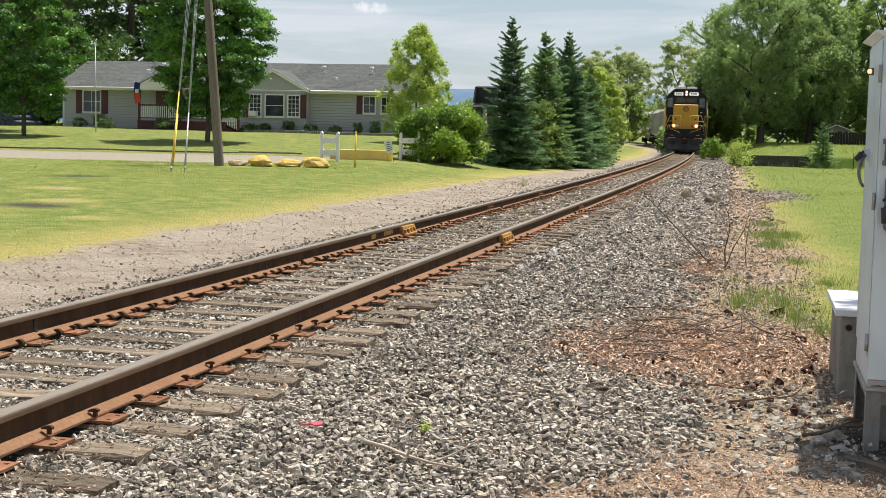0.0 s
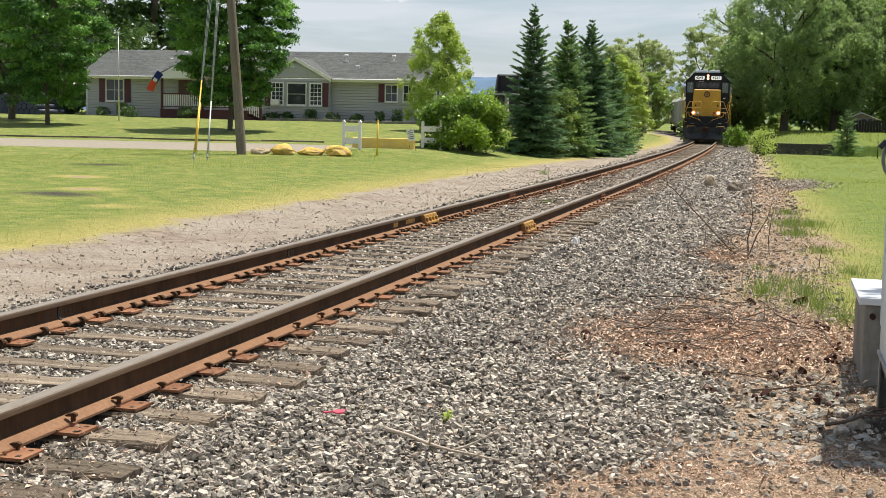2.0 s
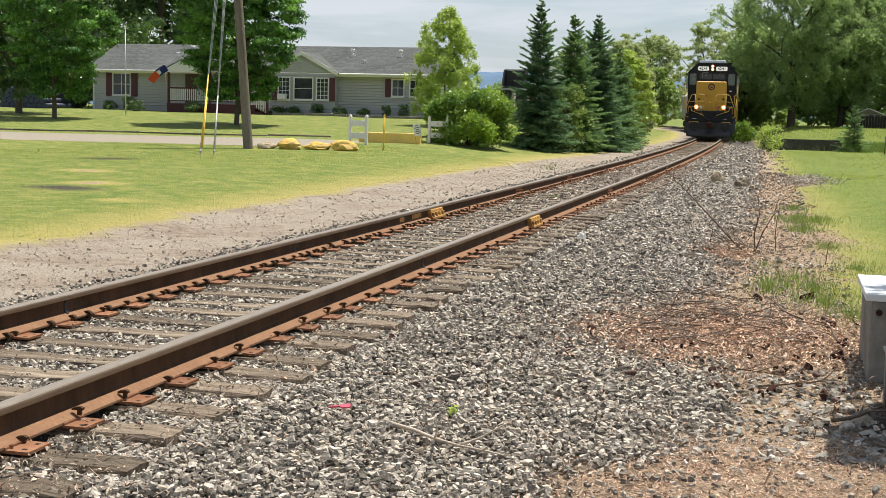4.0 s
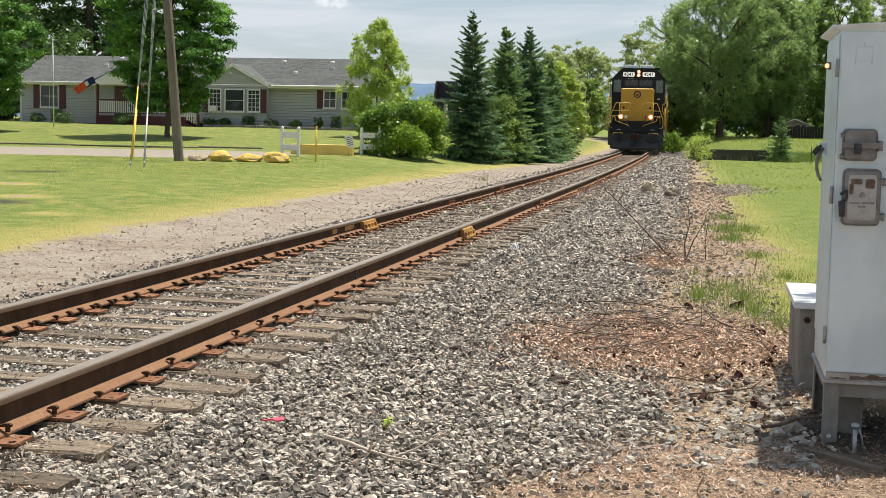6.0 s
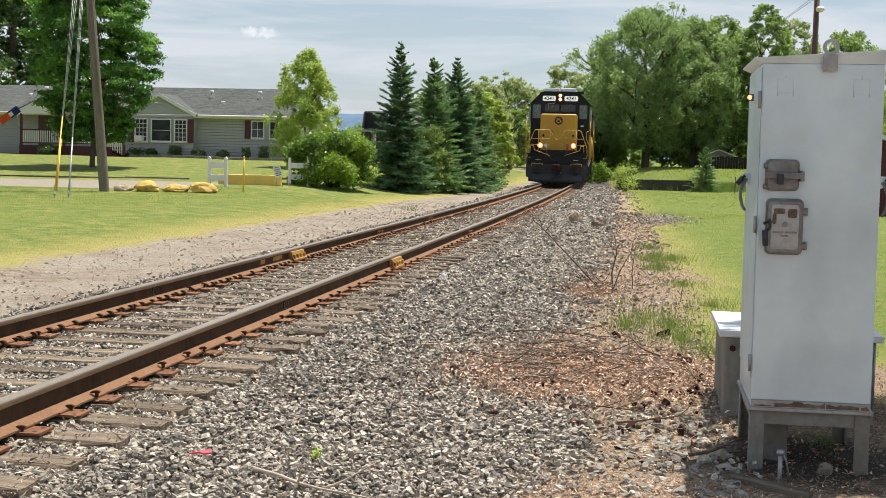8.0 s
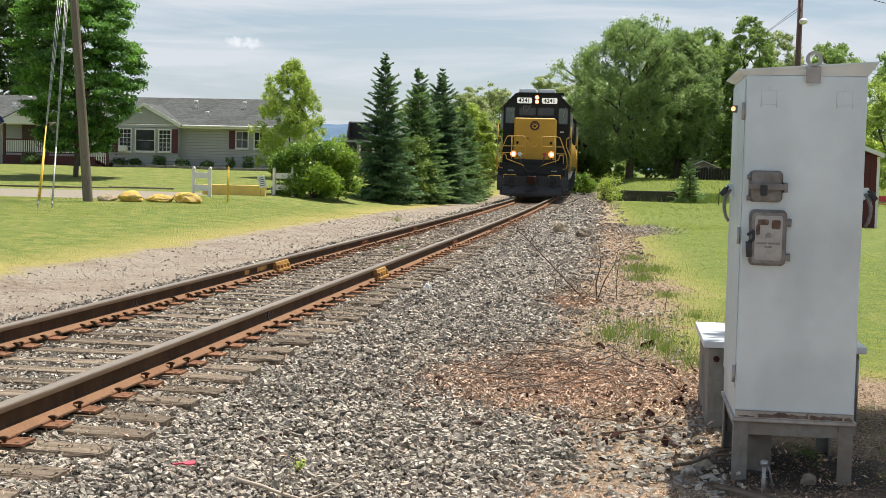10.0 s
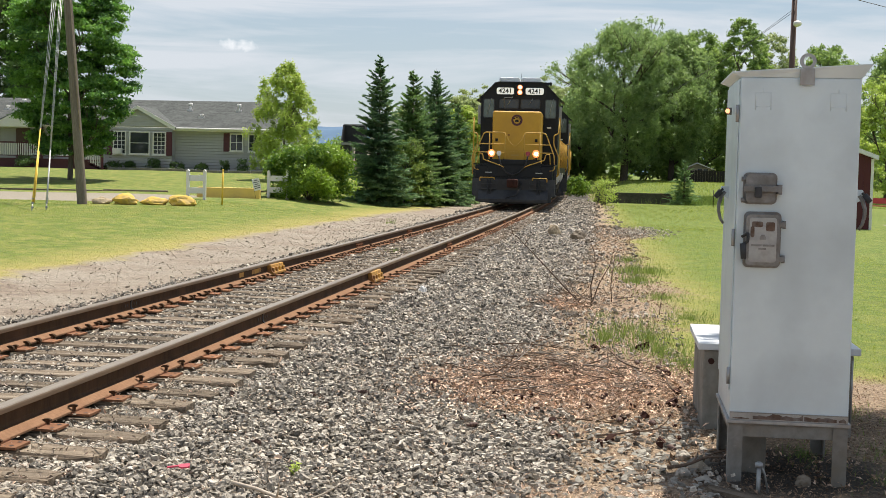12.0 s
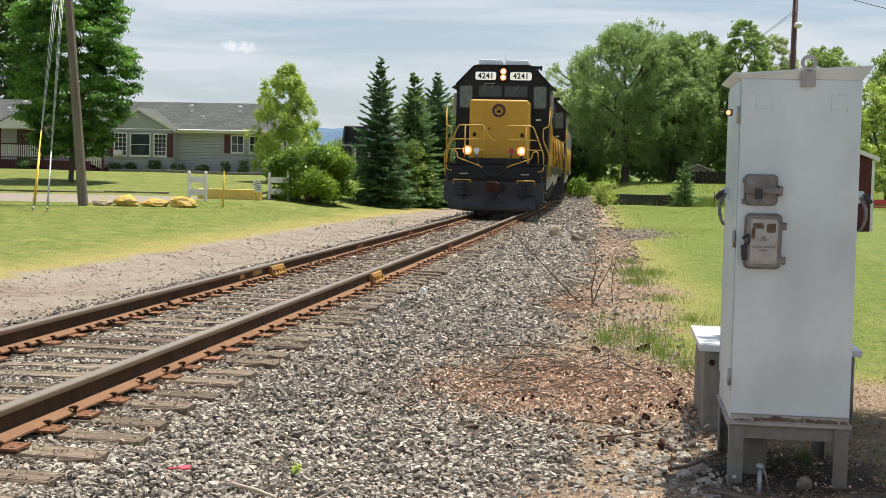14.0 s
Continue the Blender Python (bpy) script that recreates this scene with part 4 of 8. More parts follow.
def branchy(bm, start, way, length, r, depth, g, tips, spread=0.6, sides=6, up=0.15):
    """Limbs that fork and thin out; collects their tips."""
    p, d = Vector(start), Vector(way).normalized()
    pts = [p.copy()]
    n = 4
    for i in range(n):
        d = (d + Vector((g.uniform(-1, 1), g.uniform(-1, 1), g.uniform(-0.5, 1) * 0.6 + up)) * 0.16).normalized()
        p = p + d * length / n
        pts.append(p.copy())
    tube(bm, pts, r, sides, r_end=r * 0.55)
    if depth == 0:
        tips.append(p)
        return
    for k in range(3 if depth > 1 else 4):
        at = pts[n if k == 0 else g.choice((2, 3, 4))]
        side = Vector((g.uniform(-1, 1), g.uniform(-1, 1), g.uniform(-0.1, 0.5)))
        branchy(bm, at, d + side * spread * 1.5, length * g.uniform(0.55, 0.8), r * 0.52, depth - 1, g, tips, spread, max(4, sides - 1), up)


def leafy_tree(name, x, y, height, width, mat, label, seed, trunk=0.16, clear=0.22, leaves=9000, leaf=0.13, bark=M_BARK, flat=0.6, depth=2, clump=0.11, stretch=1.0, lean=0.0, fill=150, skirt=0.16, up=0.55):
    """A tapered trunk with forking limbs and a loose crown of leaves."""
    g = random.Random(seed)
    z0 = float(lie(x, y))
    t = tagged(anchor(name, x, y, z0 - 0.05), label, "tree")
    bm = bmesh.new()
    tips = []
    top = height * 0.55
    pts = [(lean * top * (i / 5) ** 1.5 + g.uniform(-0.02, 0.02) * height * 0.3 * (i > 0), g.uniform(-0.02, 0.02) * height * 0.3 * (i > 0), top * i / 5) for i in range(6)]
    tube(bm, [(0, 0, -0.1)] + [(p[0], p[1], p[2] + 0.02) for p in pts], trunk, 9, r_end=trunk * 0.5)
    for i in range(9):
        a = i * 2.4 + g.uniform(-0.4, 0.4)
        h = clear + (0.62 - clear) * i / 8
        k = min(5, h / 0.55 * 5)
        lo, hi = Vector(pts[int(k)]), Vector(pts[min(5, int(k) + 1)])
        s = lo.lerp(hi, k - int(k))
        branchy(bm, s, (math.cos(a), math.sin(a), 0.55 + 0.7 * i / 8), width * g.uniform(0.22, 0.34), trunk * 0.34, depth, g, tips, up=0.12)
    part("trunk", bm, bark, t, "grey trunk and limbs")
    cs, rs = [], []
    for p in tips:
        cs.append(p)
        rs.append(width * clump * g.uniform(0.45, 0.9))
    nfill = fill
    for i in range(nfill):
        h = (i + 0.5) / nfill
        zz = height * (clear + 0.06 + (0.96 - clear - 0.06) * h)
        prof = math.sin(math.pi * min(1, skirt + (0.96 - skirt) * h)) ** 0.7
        a = g.uniform(0, 2 * math.pi)
        ragged = 0.90 + 0.26 * noise.noise(Vector((math.cos(a) * 1.6 + seed, math.sin(a) * 1.6, h * 4.0)))
        share = 0.30 + 0.70 * math.sqrt(g.random())
        rr = width * 0.5 * prof * ragged * share
        zz -= 0.055 * height * share ** 2
        cs.append((rr * math.cos(a) + lean * zz, rr * math.sin(a), zz))
        rs.append(width * clump * g.uniform(0.40, 1.0))
    cloud_of_leaves("crown", cs, rs, leaves, leaf, mat, t, seed, flat, stretch, up)
    return t


def spruce(x, y, height, width, seed, leaves=5200, mat=M_NEEDLE, label="dark green spruce with drooping tiers of branches"):
    g = np.random.default_rng(seed)
    z0 = float(lie(x, y))
    t = tagged(anchor("spruce_tree", x, y, z0 - 0.05), label, "tree", group="row of spruces")
    bm = bmesh.new()
    rod(bm, (0, 0, -0.1), (0, 0, height * 0.98), 0.10, 0.008, 8)
    tiers = int(height * 8)
    shoots = []
    for i in range(tiers):
        f = i / tiers
        zz = height * (0.03 + 0.95 * f)
        reach = width * 0.5 * ((1 - f) ** 0.86 * 0.98 + 0.02)
        nb = max(5, int(15 * (1 - f) + 5))
        for k in range(nb):
            a = 2 * math.pi * (k + g.random()) / nb
            L = reach * (0.42 + 0.72 * g.random() ** 1.6)
            droop = -0.22 + 0.95 * f ** 1.5 + 0.14 * g.normal()
            zk = min(height * 0.975, max(0.05, zz + 0.16 * g.normal()))
            shoots.append(((0, 0, zk), (L * math.cos(a), L * math.sin(a), max(0.03, zk + L * droop + 0.10 * L * L))))
    for a, b in shoots[::5]:
        rod(bm, a, b, 0.016, 0.004, 4, caps=False)
    rod(bm, (0, 0, height * 0.95), (0, 0, height * 1.01), 0.012, 0.004, 5)
    part("trunk", bm, M_BARK, t, "thin dark trunk and branches")
    S = np.array(shoots)
    per = max(6, leaves // len(S))
    A, B = np.repeat(S[:, 0], per, 0), np.repeat(S[:, 1], per, 0)
    n = len(A)
    f = (0.15 + 0.87 * g.random(n) ** 0.75)[:, None]
    d = B - A
    ln = np.linalg.norm(d, axis=1, keepdims=True)
    d /= ln
    side = np.cross(d, [0, 0, 1.0])
    sg = g.choice([-1, 1], n)[:, None]
    # side shoots fan out from each branch and get shorter towards its tip
    out = side * sg * g.random((n, 1)) * (0.34 * ln * (1.08 - f))
    p = A + (B - A) * f + out + np.array([0, 0, -0.35]) * np.abs(out).sum(1, keepdims=True) * g.random((n, 1))
    w = d * 0.8 + side * sg * (0.3 + 0.6 * g.random((n, 1))) + g.normal(size=(n, 3)) * 0.28
    w /= np.linalg.norm(w, axis=1, keepdims=True)
    s = (0.055 + 0.065 * g.random((n, 1))) * (0.55 + 0.45 * np.clip(ln, 0, 1.2))
    q = np.cross(w, g.normal(size=(n, 3)))
    q /= np.linalg.norm(q, axis=1, keepdims=True)
    v = np.stack([p - q * s * 0.22, p + q * s * 0.22, p + w * s * 1.35], 1).reshape(-1, 3)
    raw("needles", v, np.arange(n * 3).reshape(-1, 3), mat, t)
    return t


def shrub(name, x, y, height, width, mat, label, seed, leaves=2500, leaf=0.07, depth_w=None, cat="shrub", z=None, group=""):
    g = random.Random(seed)
    z0 = float(lie(x, y)) if z is None else z
    t = tagged(anchor(name, x, y, z0 - 0.03), label, cat, group)
    bm = bmesh.new()
    for i in range(9):
        a = g.uniform(0, 6.28)
        e = (width * 0.38 * math.cos(a), (depth_w or width) * 0.38 * math.sin(a), height * g.uniform(0.55, 0.85))
        tube(bm, [(0.05 * math.cos(a), 0.05 * math.sin(a), 0), (e[0] * 0.4, e[1] * 0.4, e[2] * 0.55), e], 0.02 * max(0.4, height / 2), 5, r_end=0.005)
    part("stem", bm, M_BARK, t)
    cs, rs = [], []
    for i in range(64):
        a, r = g.uniform(0, 6.28), math.sqrt(g.uniform(0, 1))
        zz = height * g.uniform(0.12, 0.86)
        k = math.sqrt(max(0.05, 1 - ((zz / height - 0.38) / 0.62) ** 2))
        cs.append((width * 0.42 * r * k * math.cos(a), (depth_w or width) * 0.42 * r * k * math.sin(a), zz))
        rs.append(min(width, height) * g.uniform(0.11, 0.22))
    cloud_of_leaves("foliage", cs, rs, leaves, leaf, mat, t, seed)
    return t



# ---- trees and shrubs on the house side ----
leafy_tree("maple_tree", -19.8, 56.1, 10.0, 6.0, M_LEAF_MAPLE, "round-crowned green maple on the lawn before the house", 11, 0.13, 0.11, 125000, 0.080, clump=0.095, fill=420, flat=0.38, skirt=0.06)
leafy_tree("maple_tree", -28.7, 56.0, 9.4, 5.6, M_LEAF_MAPLE, "tall green maple beside the paved drive", 12, 0.12, 0.10, 70000, 0.080, clump=0.105, fill=230, flat=0.34, skirt=0.07)
leafy_tree("maple_tree", -33.0, 60.0, 10.5, 6.0, M_LEAF_DARK, "dark green tree at the end of the house", 13, 0.2, 0.08, 32000, 0.11, clump=0.10, fill=180)
for k, (x, y, h, w) in enumerate(((-43.5, 97, 17, 8.5), (-48, 90, 18, 9.5), (-56, 92, 16, 10), (-41.5, 80, 9, 6), (-42.5, 102, 16, 8), (-51, 101, 17, 9))):
    leafy_tree("shade_tree", x, y, h, w, M_LEAF_DARK, "big dark tree standing behind the house", 20 + k, 0.32, 0.06, 15000, 0.20, clump=0.10, fill=200)
leafy_tree("willow_tree", -11.9, 62.3, 5.8, 3.5, M_LEAF_LIGHT, "slender light green tree at the corner of the house", 31, 0.05, 0.06, 24000, 0.052, clump=0.075, stretch=1.5, fill=270, flat=1.2, skirt=0.22, up=0.2)
shrub("round_bush", -7.62, 49.4, 2.2, 3.75, M_LEAF_BUSH, "large round bright green bush on the lawn", 41, 36000, 0.062)
for k, (x, y, h, w) in enumerate(((-5.95, 54.4, 6.1, 3.4), (-5.25, 58.7, 5.9, 3.9), (-4.7, 61.9, 6.2, 4.3), (-5.0, 64.8, 5.2, 3.8), (-4.3, 67.2, 5.0, 3.5))):
    spruce(x, y, h, w, 50 + k, 95000 if k < 3 else 50000, M_NEEDLE if k in (0, 2) else M_NEEDLE_LIGHT)
leafy_tree("young_tree", -5.3, 57.0, 2.9, 2.3, M_LEAF_WOOD, "low leafy tree among the spruces", 57, 0.05, 0.02, 7000, 0.06, clump=0.12)
for k, (x, y, h, w) in enumerate(((-4.9, 76, 5.6, 3.2), (-5.6, 83, 6.2, 3.8), (-7.4, 92, 6.6, 4.2))):
    leafy_tree("young_tree", x, y, h, w, M_LEAF_LIGHT if k == 0 else M_LEAF_FAR, "leafy young tree beside the line", 60 + k, 0.09, 0.03, 24000, 0.075, clump=0.10)
for k, (x, w, h) in enumerate(((-0.9, 0.7, 0.9), (-3.2, 0.9, 0.55), (-4.6, 1.1, 0.55), (-5.9, 0.9, 0.75), (-7.3, 0.8, 0.55), (-8.2, 1.2, 0.55), (-12.6, 1.4, 0.75), (-16.2, 1.2, 0.7), (-17.4, 0.9, 0.9), (-18.6, 1.1, 0.6), (-1.9, 0.6, 0.8), (0.6, 1.1, 1.5))):
    shrub("foundation_shrub", HOUSE_X + x, HOUSE_Y - (2.4 if -17 < x < -9 else 0.95), h, w, M_LEAF_DARK, "low dark clipped shrub along the house wall", 70 + k, 900, 0.05, group="shrubs along the house")

for k, (x, y, h, w) in enumerate(((-36.5, 77, 4.2, 5), (-40, 84, 6.5, 7), (-46, 82, 6, 7), (-52, 84, 6.5, 8), (-59, 86, 7, 8), (-66, 86, 8, 9), (-48, 76, 3.0, 5), (-38.5, 74, 2.2, 3.5), (-44.5, 87, 4.5, 7), (-50, 88, 4.5, 8), (-43, 79, 3.5, 6))):
    shrub("undergrowth", x, y, h, w, M_LEAF_DARK, "dense dark undergrowth behind the end of the house", 180 + k, 3800, 0.16, group="undergrowth behind the house")


def build_pipes():
    """A stack of dark plastic pipes lying in the shade beside the house."""
    x, y = -37.5, 70.5
    z = float(lie(x, y))
    t = tagged(anchor("pipe_stack", x, y, z), "stack of dark blue plastic pipes in the shade", "pipe stack")
    m = material("dark_blue_pipe", (0.02, 0.03, 0.06), (0.03, 0.04, 0.075), 0.5, 0, 6, 0.05)
    for row in range(4):
        for k in range(9 - row):
            bm = bmesh.new()
            tube(bm, [(0, 0, 0), (0, 4, 0)], 0.17, 12)
            part("pipe", bm, m, t).location = (-3.1 + (k + row * 0.5) * 0.35, 0, 0.15 + row * 0.30)


build_pipes()

# ---- the far woods beyond the line and on the field side ----
for k, (x, y, h, w, mt) in enumerate(((-13, 172, 12.5, 9, 2), (-7.5, 190, 15.5, 10, 2), (-17, 185, 11, 9, 2), (-2.5, 178, 14.5, 9, 2), (-22, 160, 8, 8, 2), (1.5, 165, 13, 9, 0), (-11, 150, 7, 7, 0))):
    leafy_tree("wood_tree", x, y, h, w, M_LEAF_FAR if mt == 2 else M_LEAF_WOOD, "pale spring-green tree beyond the bend of the line", 90 + k, 0.25, 0.05, 15000, 0.17, clump=0.075)
for k, (x, y, h, w, lab) in enumerate(((3.9, 113, 13.6, 11.6, 0), (7.8, 116, 13.0, 8.5, 0), (0.2, 118, 10.0, 6.0, 0), (10.2, 122, 14.0, 8.5, 1), (13.9, 121, 15.2, 7.0, 1), (17.8, 133, 15.0, 8.0, 2), (21.5, 124, 13.0, 9.0, 1), (7.6, 126, 13.6, 8.0, 1), (26.0, 112, 13.0, 9.0, 1), (31, 110, 14, 10, 1), (12.0, 132, 13.5, 9.0, 1), (36, 104, 14, 10, 1))):
    willow = lab == 0
    leafy_tree("field_tree", x, y, h, w, (M_LEAF_WILLOW, M_LEAF_MID, M_LEAF_FAR)[lab], "tall full tree at the far edge of the field", 110 + k, 0.36 if k == 0 else 0.28, 0.10 if willow else 0.06, (72000 if k < 2 else 40000) if willow else 24000, 0.088 if willow else 0.12, clump=0.056 if willow else 0.07, stretch=1.7 if willow else 1.2, fill=950 if willow else 300, flat=1.15 if willow else 0.7, skirt=0.10, up=0.05 if willow else 0.3)
for k, (x, y, h, w) in enumerate(((21.0, 92, 7.5, 7.0), (25.5, 86, 6.5, 7), (17.2, 99, 5.5, 6.0))):
    leafy_tree("field_tree", x, y, h, w, M_LEAF_LIGHT, "broad bright green tree behind the shed", 130 + k, 0.2, 0.05, 24000, 0.10, clump=0.09)
for k in range(15):
    x = -3 + k * 2.9
    shrub("undergrowth", x, 121 + 4 * math.sin(k * 1.7), 2.6 + 0.8 * math.sin(k * 2.3), 4.4, M_LEAF_MID, "dark undergrowth beneath the far trees", 140 + k, 1500, 0.22, group="undergrowth at the wood's edge")
for k in range(9):
    x = -1 + k * 4.6
    shrub("undergrowth", x, 138 + 4 * math.sin(k * 2.1), 6.5 + math.sin(k * 1.3), 6.4, M_LEAF_MID, "dark undergrowth deep in the far trees", 200 + k, 2200, 0.25, group="undergrowth at the wood's edge")
shrub("track_shrub", 2.95, 71.5, 1.55, 1.7, M_LEAF_LIGHT, "light green shrub growing at the track side", 160, 1500, 0.055)
shrub("track_shrub", 0.9, 92.0, 1.5, 1.9, M_LEAF_BUSH, "leafy green shrub growing at the track side", 162, 2600, 0.08)
spruce(7.25, 75.8, 2.5, 2.3, 163, 13000, M_NEEDLE_LIGHT, "small dark evergreen beside the concrete block")

# ---- the pole, its guys, rocks, fence and barrier ----


def build_pole():
    x, y = -12.08, 38.84
    z = float(lie(x, y))
    t = tagged(anchor("utility_pole", x, y, z), "leaning weathered wooden utility pole on the lawn", "utility pole")
    bm = bmesh.new()
    tube(bm, [(0.02, -0.01, -0.3), (-0.02, 0.01, 0.0), (-0.26, 0.16, 2.2), (-0.52, 0.33, 4.45), (-0.80, 0.5, 7.0), (-1.05, 0.66, 9.5)], 0.158, 14, r_end=0.115)
    part("pole_shaft", bm, M_POLE, t)
    bm = bmesh.new()
    tube(bm, [(-0.26 + 0.13, 0.04, 2.2), (-0.52 + 0.125, 0.2, 4.45), (-1.05 + 0.10, 0.55, 9.4)], 0.012, 5)
    part("ground_wire", bm, M_STICK, t)
    return t, z


def build_guys():
    for k, (x, y, ex, ey, col, lab, r, top, split) in enumerate(((-11.83, 34.75, -13.05, 38.53, M_GUARD, "guy wires with a long yellow plastic guard", 0.024, 0.50, 0.05),
                                                                  (-11.62, 35.2, -12.81, 38.59, M_WIRE, "guy wires with a pale metal guard", 0.026, 0.37, 0.035))):
        z = float(lie(x, y))
        t = tagged(anchor("guy_anchor", x, y, z), lab, "guy wire")
        a, b = Vector((0, 0, -0.05)), Vector((ex - x, ey - y, 4.67 - z))
        far = a + (b - a) * 2.0
        bm = bmesh.new()
        rod(bm, a + (b - a) * 0.06, a + (b - a) * top, r, r * 0.8, 10)
        if k == 0:
            rod(bm, a + (b - a) * 0.06 + Vector((0.045, 0, 0)), a + (b - a) * top * 0.72 + Vector((0.03, 0, 0)), r * 0.8, r * 0.6, 10)
        part("guard", bm, col, t)
        bm = bmesh.new()
        for s in (-1, 0, 1):
            rod(bm, a + (b - a) * top * 0.9 + Vector((s * 0.012, 0, 0)), far + Vector((s * split * 2, 0, 0)), 0.008, sides=5)
        part("wire", bm, M_WIRE, t)
        bm = bmesh.new()
        rod(bm, a, a + (b - a) * 0.07, 0.016, sides=6)
        for i in range(3):
            c = a + (b - a) * (0.03 + i * 0.025)
            box(bm, c.x - 0.03, c.x + 0.03, c.y - 0.03, c.y + 0.03, c.z - 0.02, c.z + 0.02, 0.005)
        part("anchor_rod", bm, M_GALV, t)


def boulder(x, y, w, d, h, mat, label, seed, name="painted_rock", group="", sink=0.06, rz=0):
    bm = bmesh.new()
    bmesh.ops.create_icosphere(bm, subdivisions=3, radius=1.0)
    off = Vector((seed * 7.3, seed * 3.1, seed))
    for v in bm.verts:
        k = 1 + 0.34 * noise.noise(v.co * 1.4 + off) + 0.14 * noise.noise(v.co * 3.6 + off)
        c = v.co * k
        c = Vector((round(c.x * 5) / 5 * 0.35 + c.x * 0.65, c.y, c.z))
        v.co = Vector((c.x * w / 2, c.y * d / 2, max(-0.5, c.z + 0.25) * h * 0.78))
    ob = part(name, bm, mat)
    ob.matrix_basis = pose(x, y, float(lie(x, y)) + h * 0.30 - sink * 0.3, 0, 0, rz)
    return tagged(ob, label, "rock", group)


build_pole()
build_guys()
boulder(-34.6, 74.5, 3.4, 2.6, 1.5, M_LITTER, "brown mound of earth and dead leaves by the house", 9, name="earth_mound", sink=0.3)
M_ROCK_PALE = material("tan_rock", (0.42, 0.34, 0.23), (0.32, 0.25, 0.17), 0.9, 0, 8, 0.6, stain=(0.5, 0.42, 0.28), stain_scale=3)
boulder(-11.75, 39.45, 0.56, 0.5, 0.18, M_ROCK_PALE, "flat tan rock with faded paint at the lawn's edge", 1)
boulder(-11.05, 39.6, 0.80, 0.6, 0.25, M_ROCK_YELLOW, "yellow painted boulder at the lawn's edge", 2, group="painted rocks by the drive")
boulder(-10.18, 39.8, 0.78, 0.55, 0.19, M_ROCK_YELLOW, "low yellow painted boulder at the lawn's edge", 3, group="painted rocks by the drive")
boulder(-9.37, 39.9, 0.82, 0.6, 0.26, M_ROCK_YELLOW, "yellow painted boulder at the lawn's edge", 4, group="painted rocks by the drive")


def build_gates():
    for x, y, w, n, lab in ((-10.40, 44.5, 0.58, 2, "short white painted board fence with two posts"), (-8.55, 48.3, 0.69, 2, "short white painted board fence beside the bush")):
        z = float(lie(x, y))
        t = tagged(anchor("board_fence", x, y, z), lab, "fence")
        for s in (-1, 1):
            bm = bmesh.new()
            box(bm, s * w / 2 - 0.05, s * w / 2 + 0.05, -0.05, 0.05, -0.1, 0.95 if s < 0 else 0.97, 0.008)
            prism(bm, [(s * w / 2 - 0.058, 0.95), (s * w / 2 + 0.058, 0.95), (s * w / 2, 1.02)], -0.058, 0.058)
            part("fence_post", bm, M_TRIM, t)
        for z0, z1 in ((0.62, 0.82), (0.20, 0.40)):
            bm = bmesh.new()
            box(bm, -w / 2 + 0.05, w / 2 - 0.05, -0.02, 0.02, z0, z1, 0.005)
            part("fence_board", bm, M_TRIM, t)
    # yellow kerb block
    x0, x1, y = -11.09, -8.86, 46.8
    z = float(lie(-10.0, y))
    bm = bmesh.new()
    box(bm, 0, x1 - x0, -0.22, 0.22, -0.15, 0.36, 0.03)
    ob = part("parking_barrier", bm, M_BARRIER)
    ob.matrix_basis = pose(x0, y, z, 0, 0, 9)
    tagged(ob, "long yellow painted concrete barrier across the drive", "barrier")
    bm = bmesh.new()
    rod(bm, (0, 0, -0.1), (0, 0, 1.08), 0.028, sides=10)
    bmesh.ops.create_uvsphere(bm, u_segments=10, v_segments=6, radius=0.036, matrix=Matrix.Translation((0, 0, 1.10)))
    ob = part("marker_post", bm, M_GUARD)
    ob.matrix_basis = pose(-8.66, 41.75, float(lie(-8.66, 41.75)), 0, 1.0, 0)
    tagged(ob, "thin yellow steel marker post on the lawn", "post")
    # small notice leaning on the block
    t = tagged(anchor("notice", -8.67, 46.3, float(lie(-8.67, 46.3)) + 0.05), "small white notice with dark lines on thin wire legs", "sign")
    bm = bmesh.new()
    box(bm, -0.13, 0.13, -0.006, 0.006, 0.30, 0.72, 0.003)
    part("board", bm, M_TRIM, t).rotation_euler = (0, radians(-14), radians(20))
    for i in range(5):
        bm = bmesh.new()
        w = (0.09, 0.10, 0.07, 0.1, 0.06)[i]
        box(bm, -w, w, -0.009, -0.0062, 0.37 + i * 0.068, 0.395 + i * 0.068)
        part("text_bar", bm, M_BLACK, t).rotation_euler = (0, radians(-14), radians(20))
    for s in (-1, 1):
        bm = bmesh.new()
        rod(bm, (s * 0.1 - 0.05, 0.02, -0.05), (s * 0.1 - 0.12, 0, 0.4), 0.005, sides=5)
        part("leg", bm, M_BLACK, t)


build_gates()


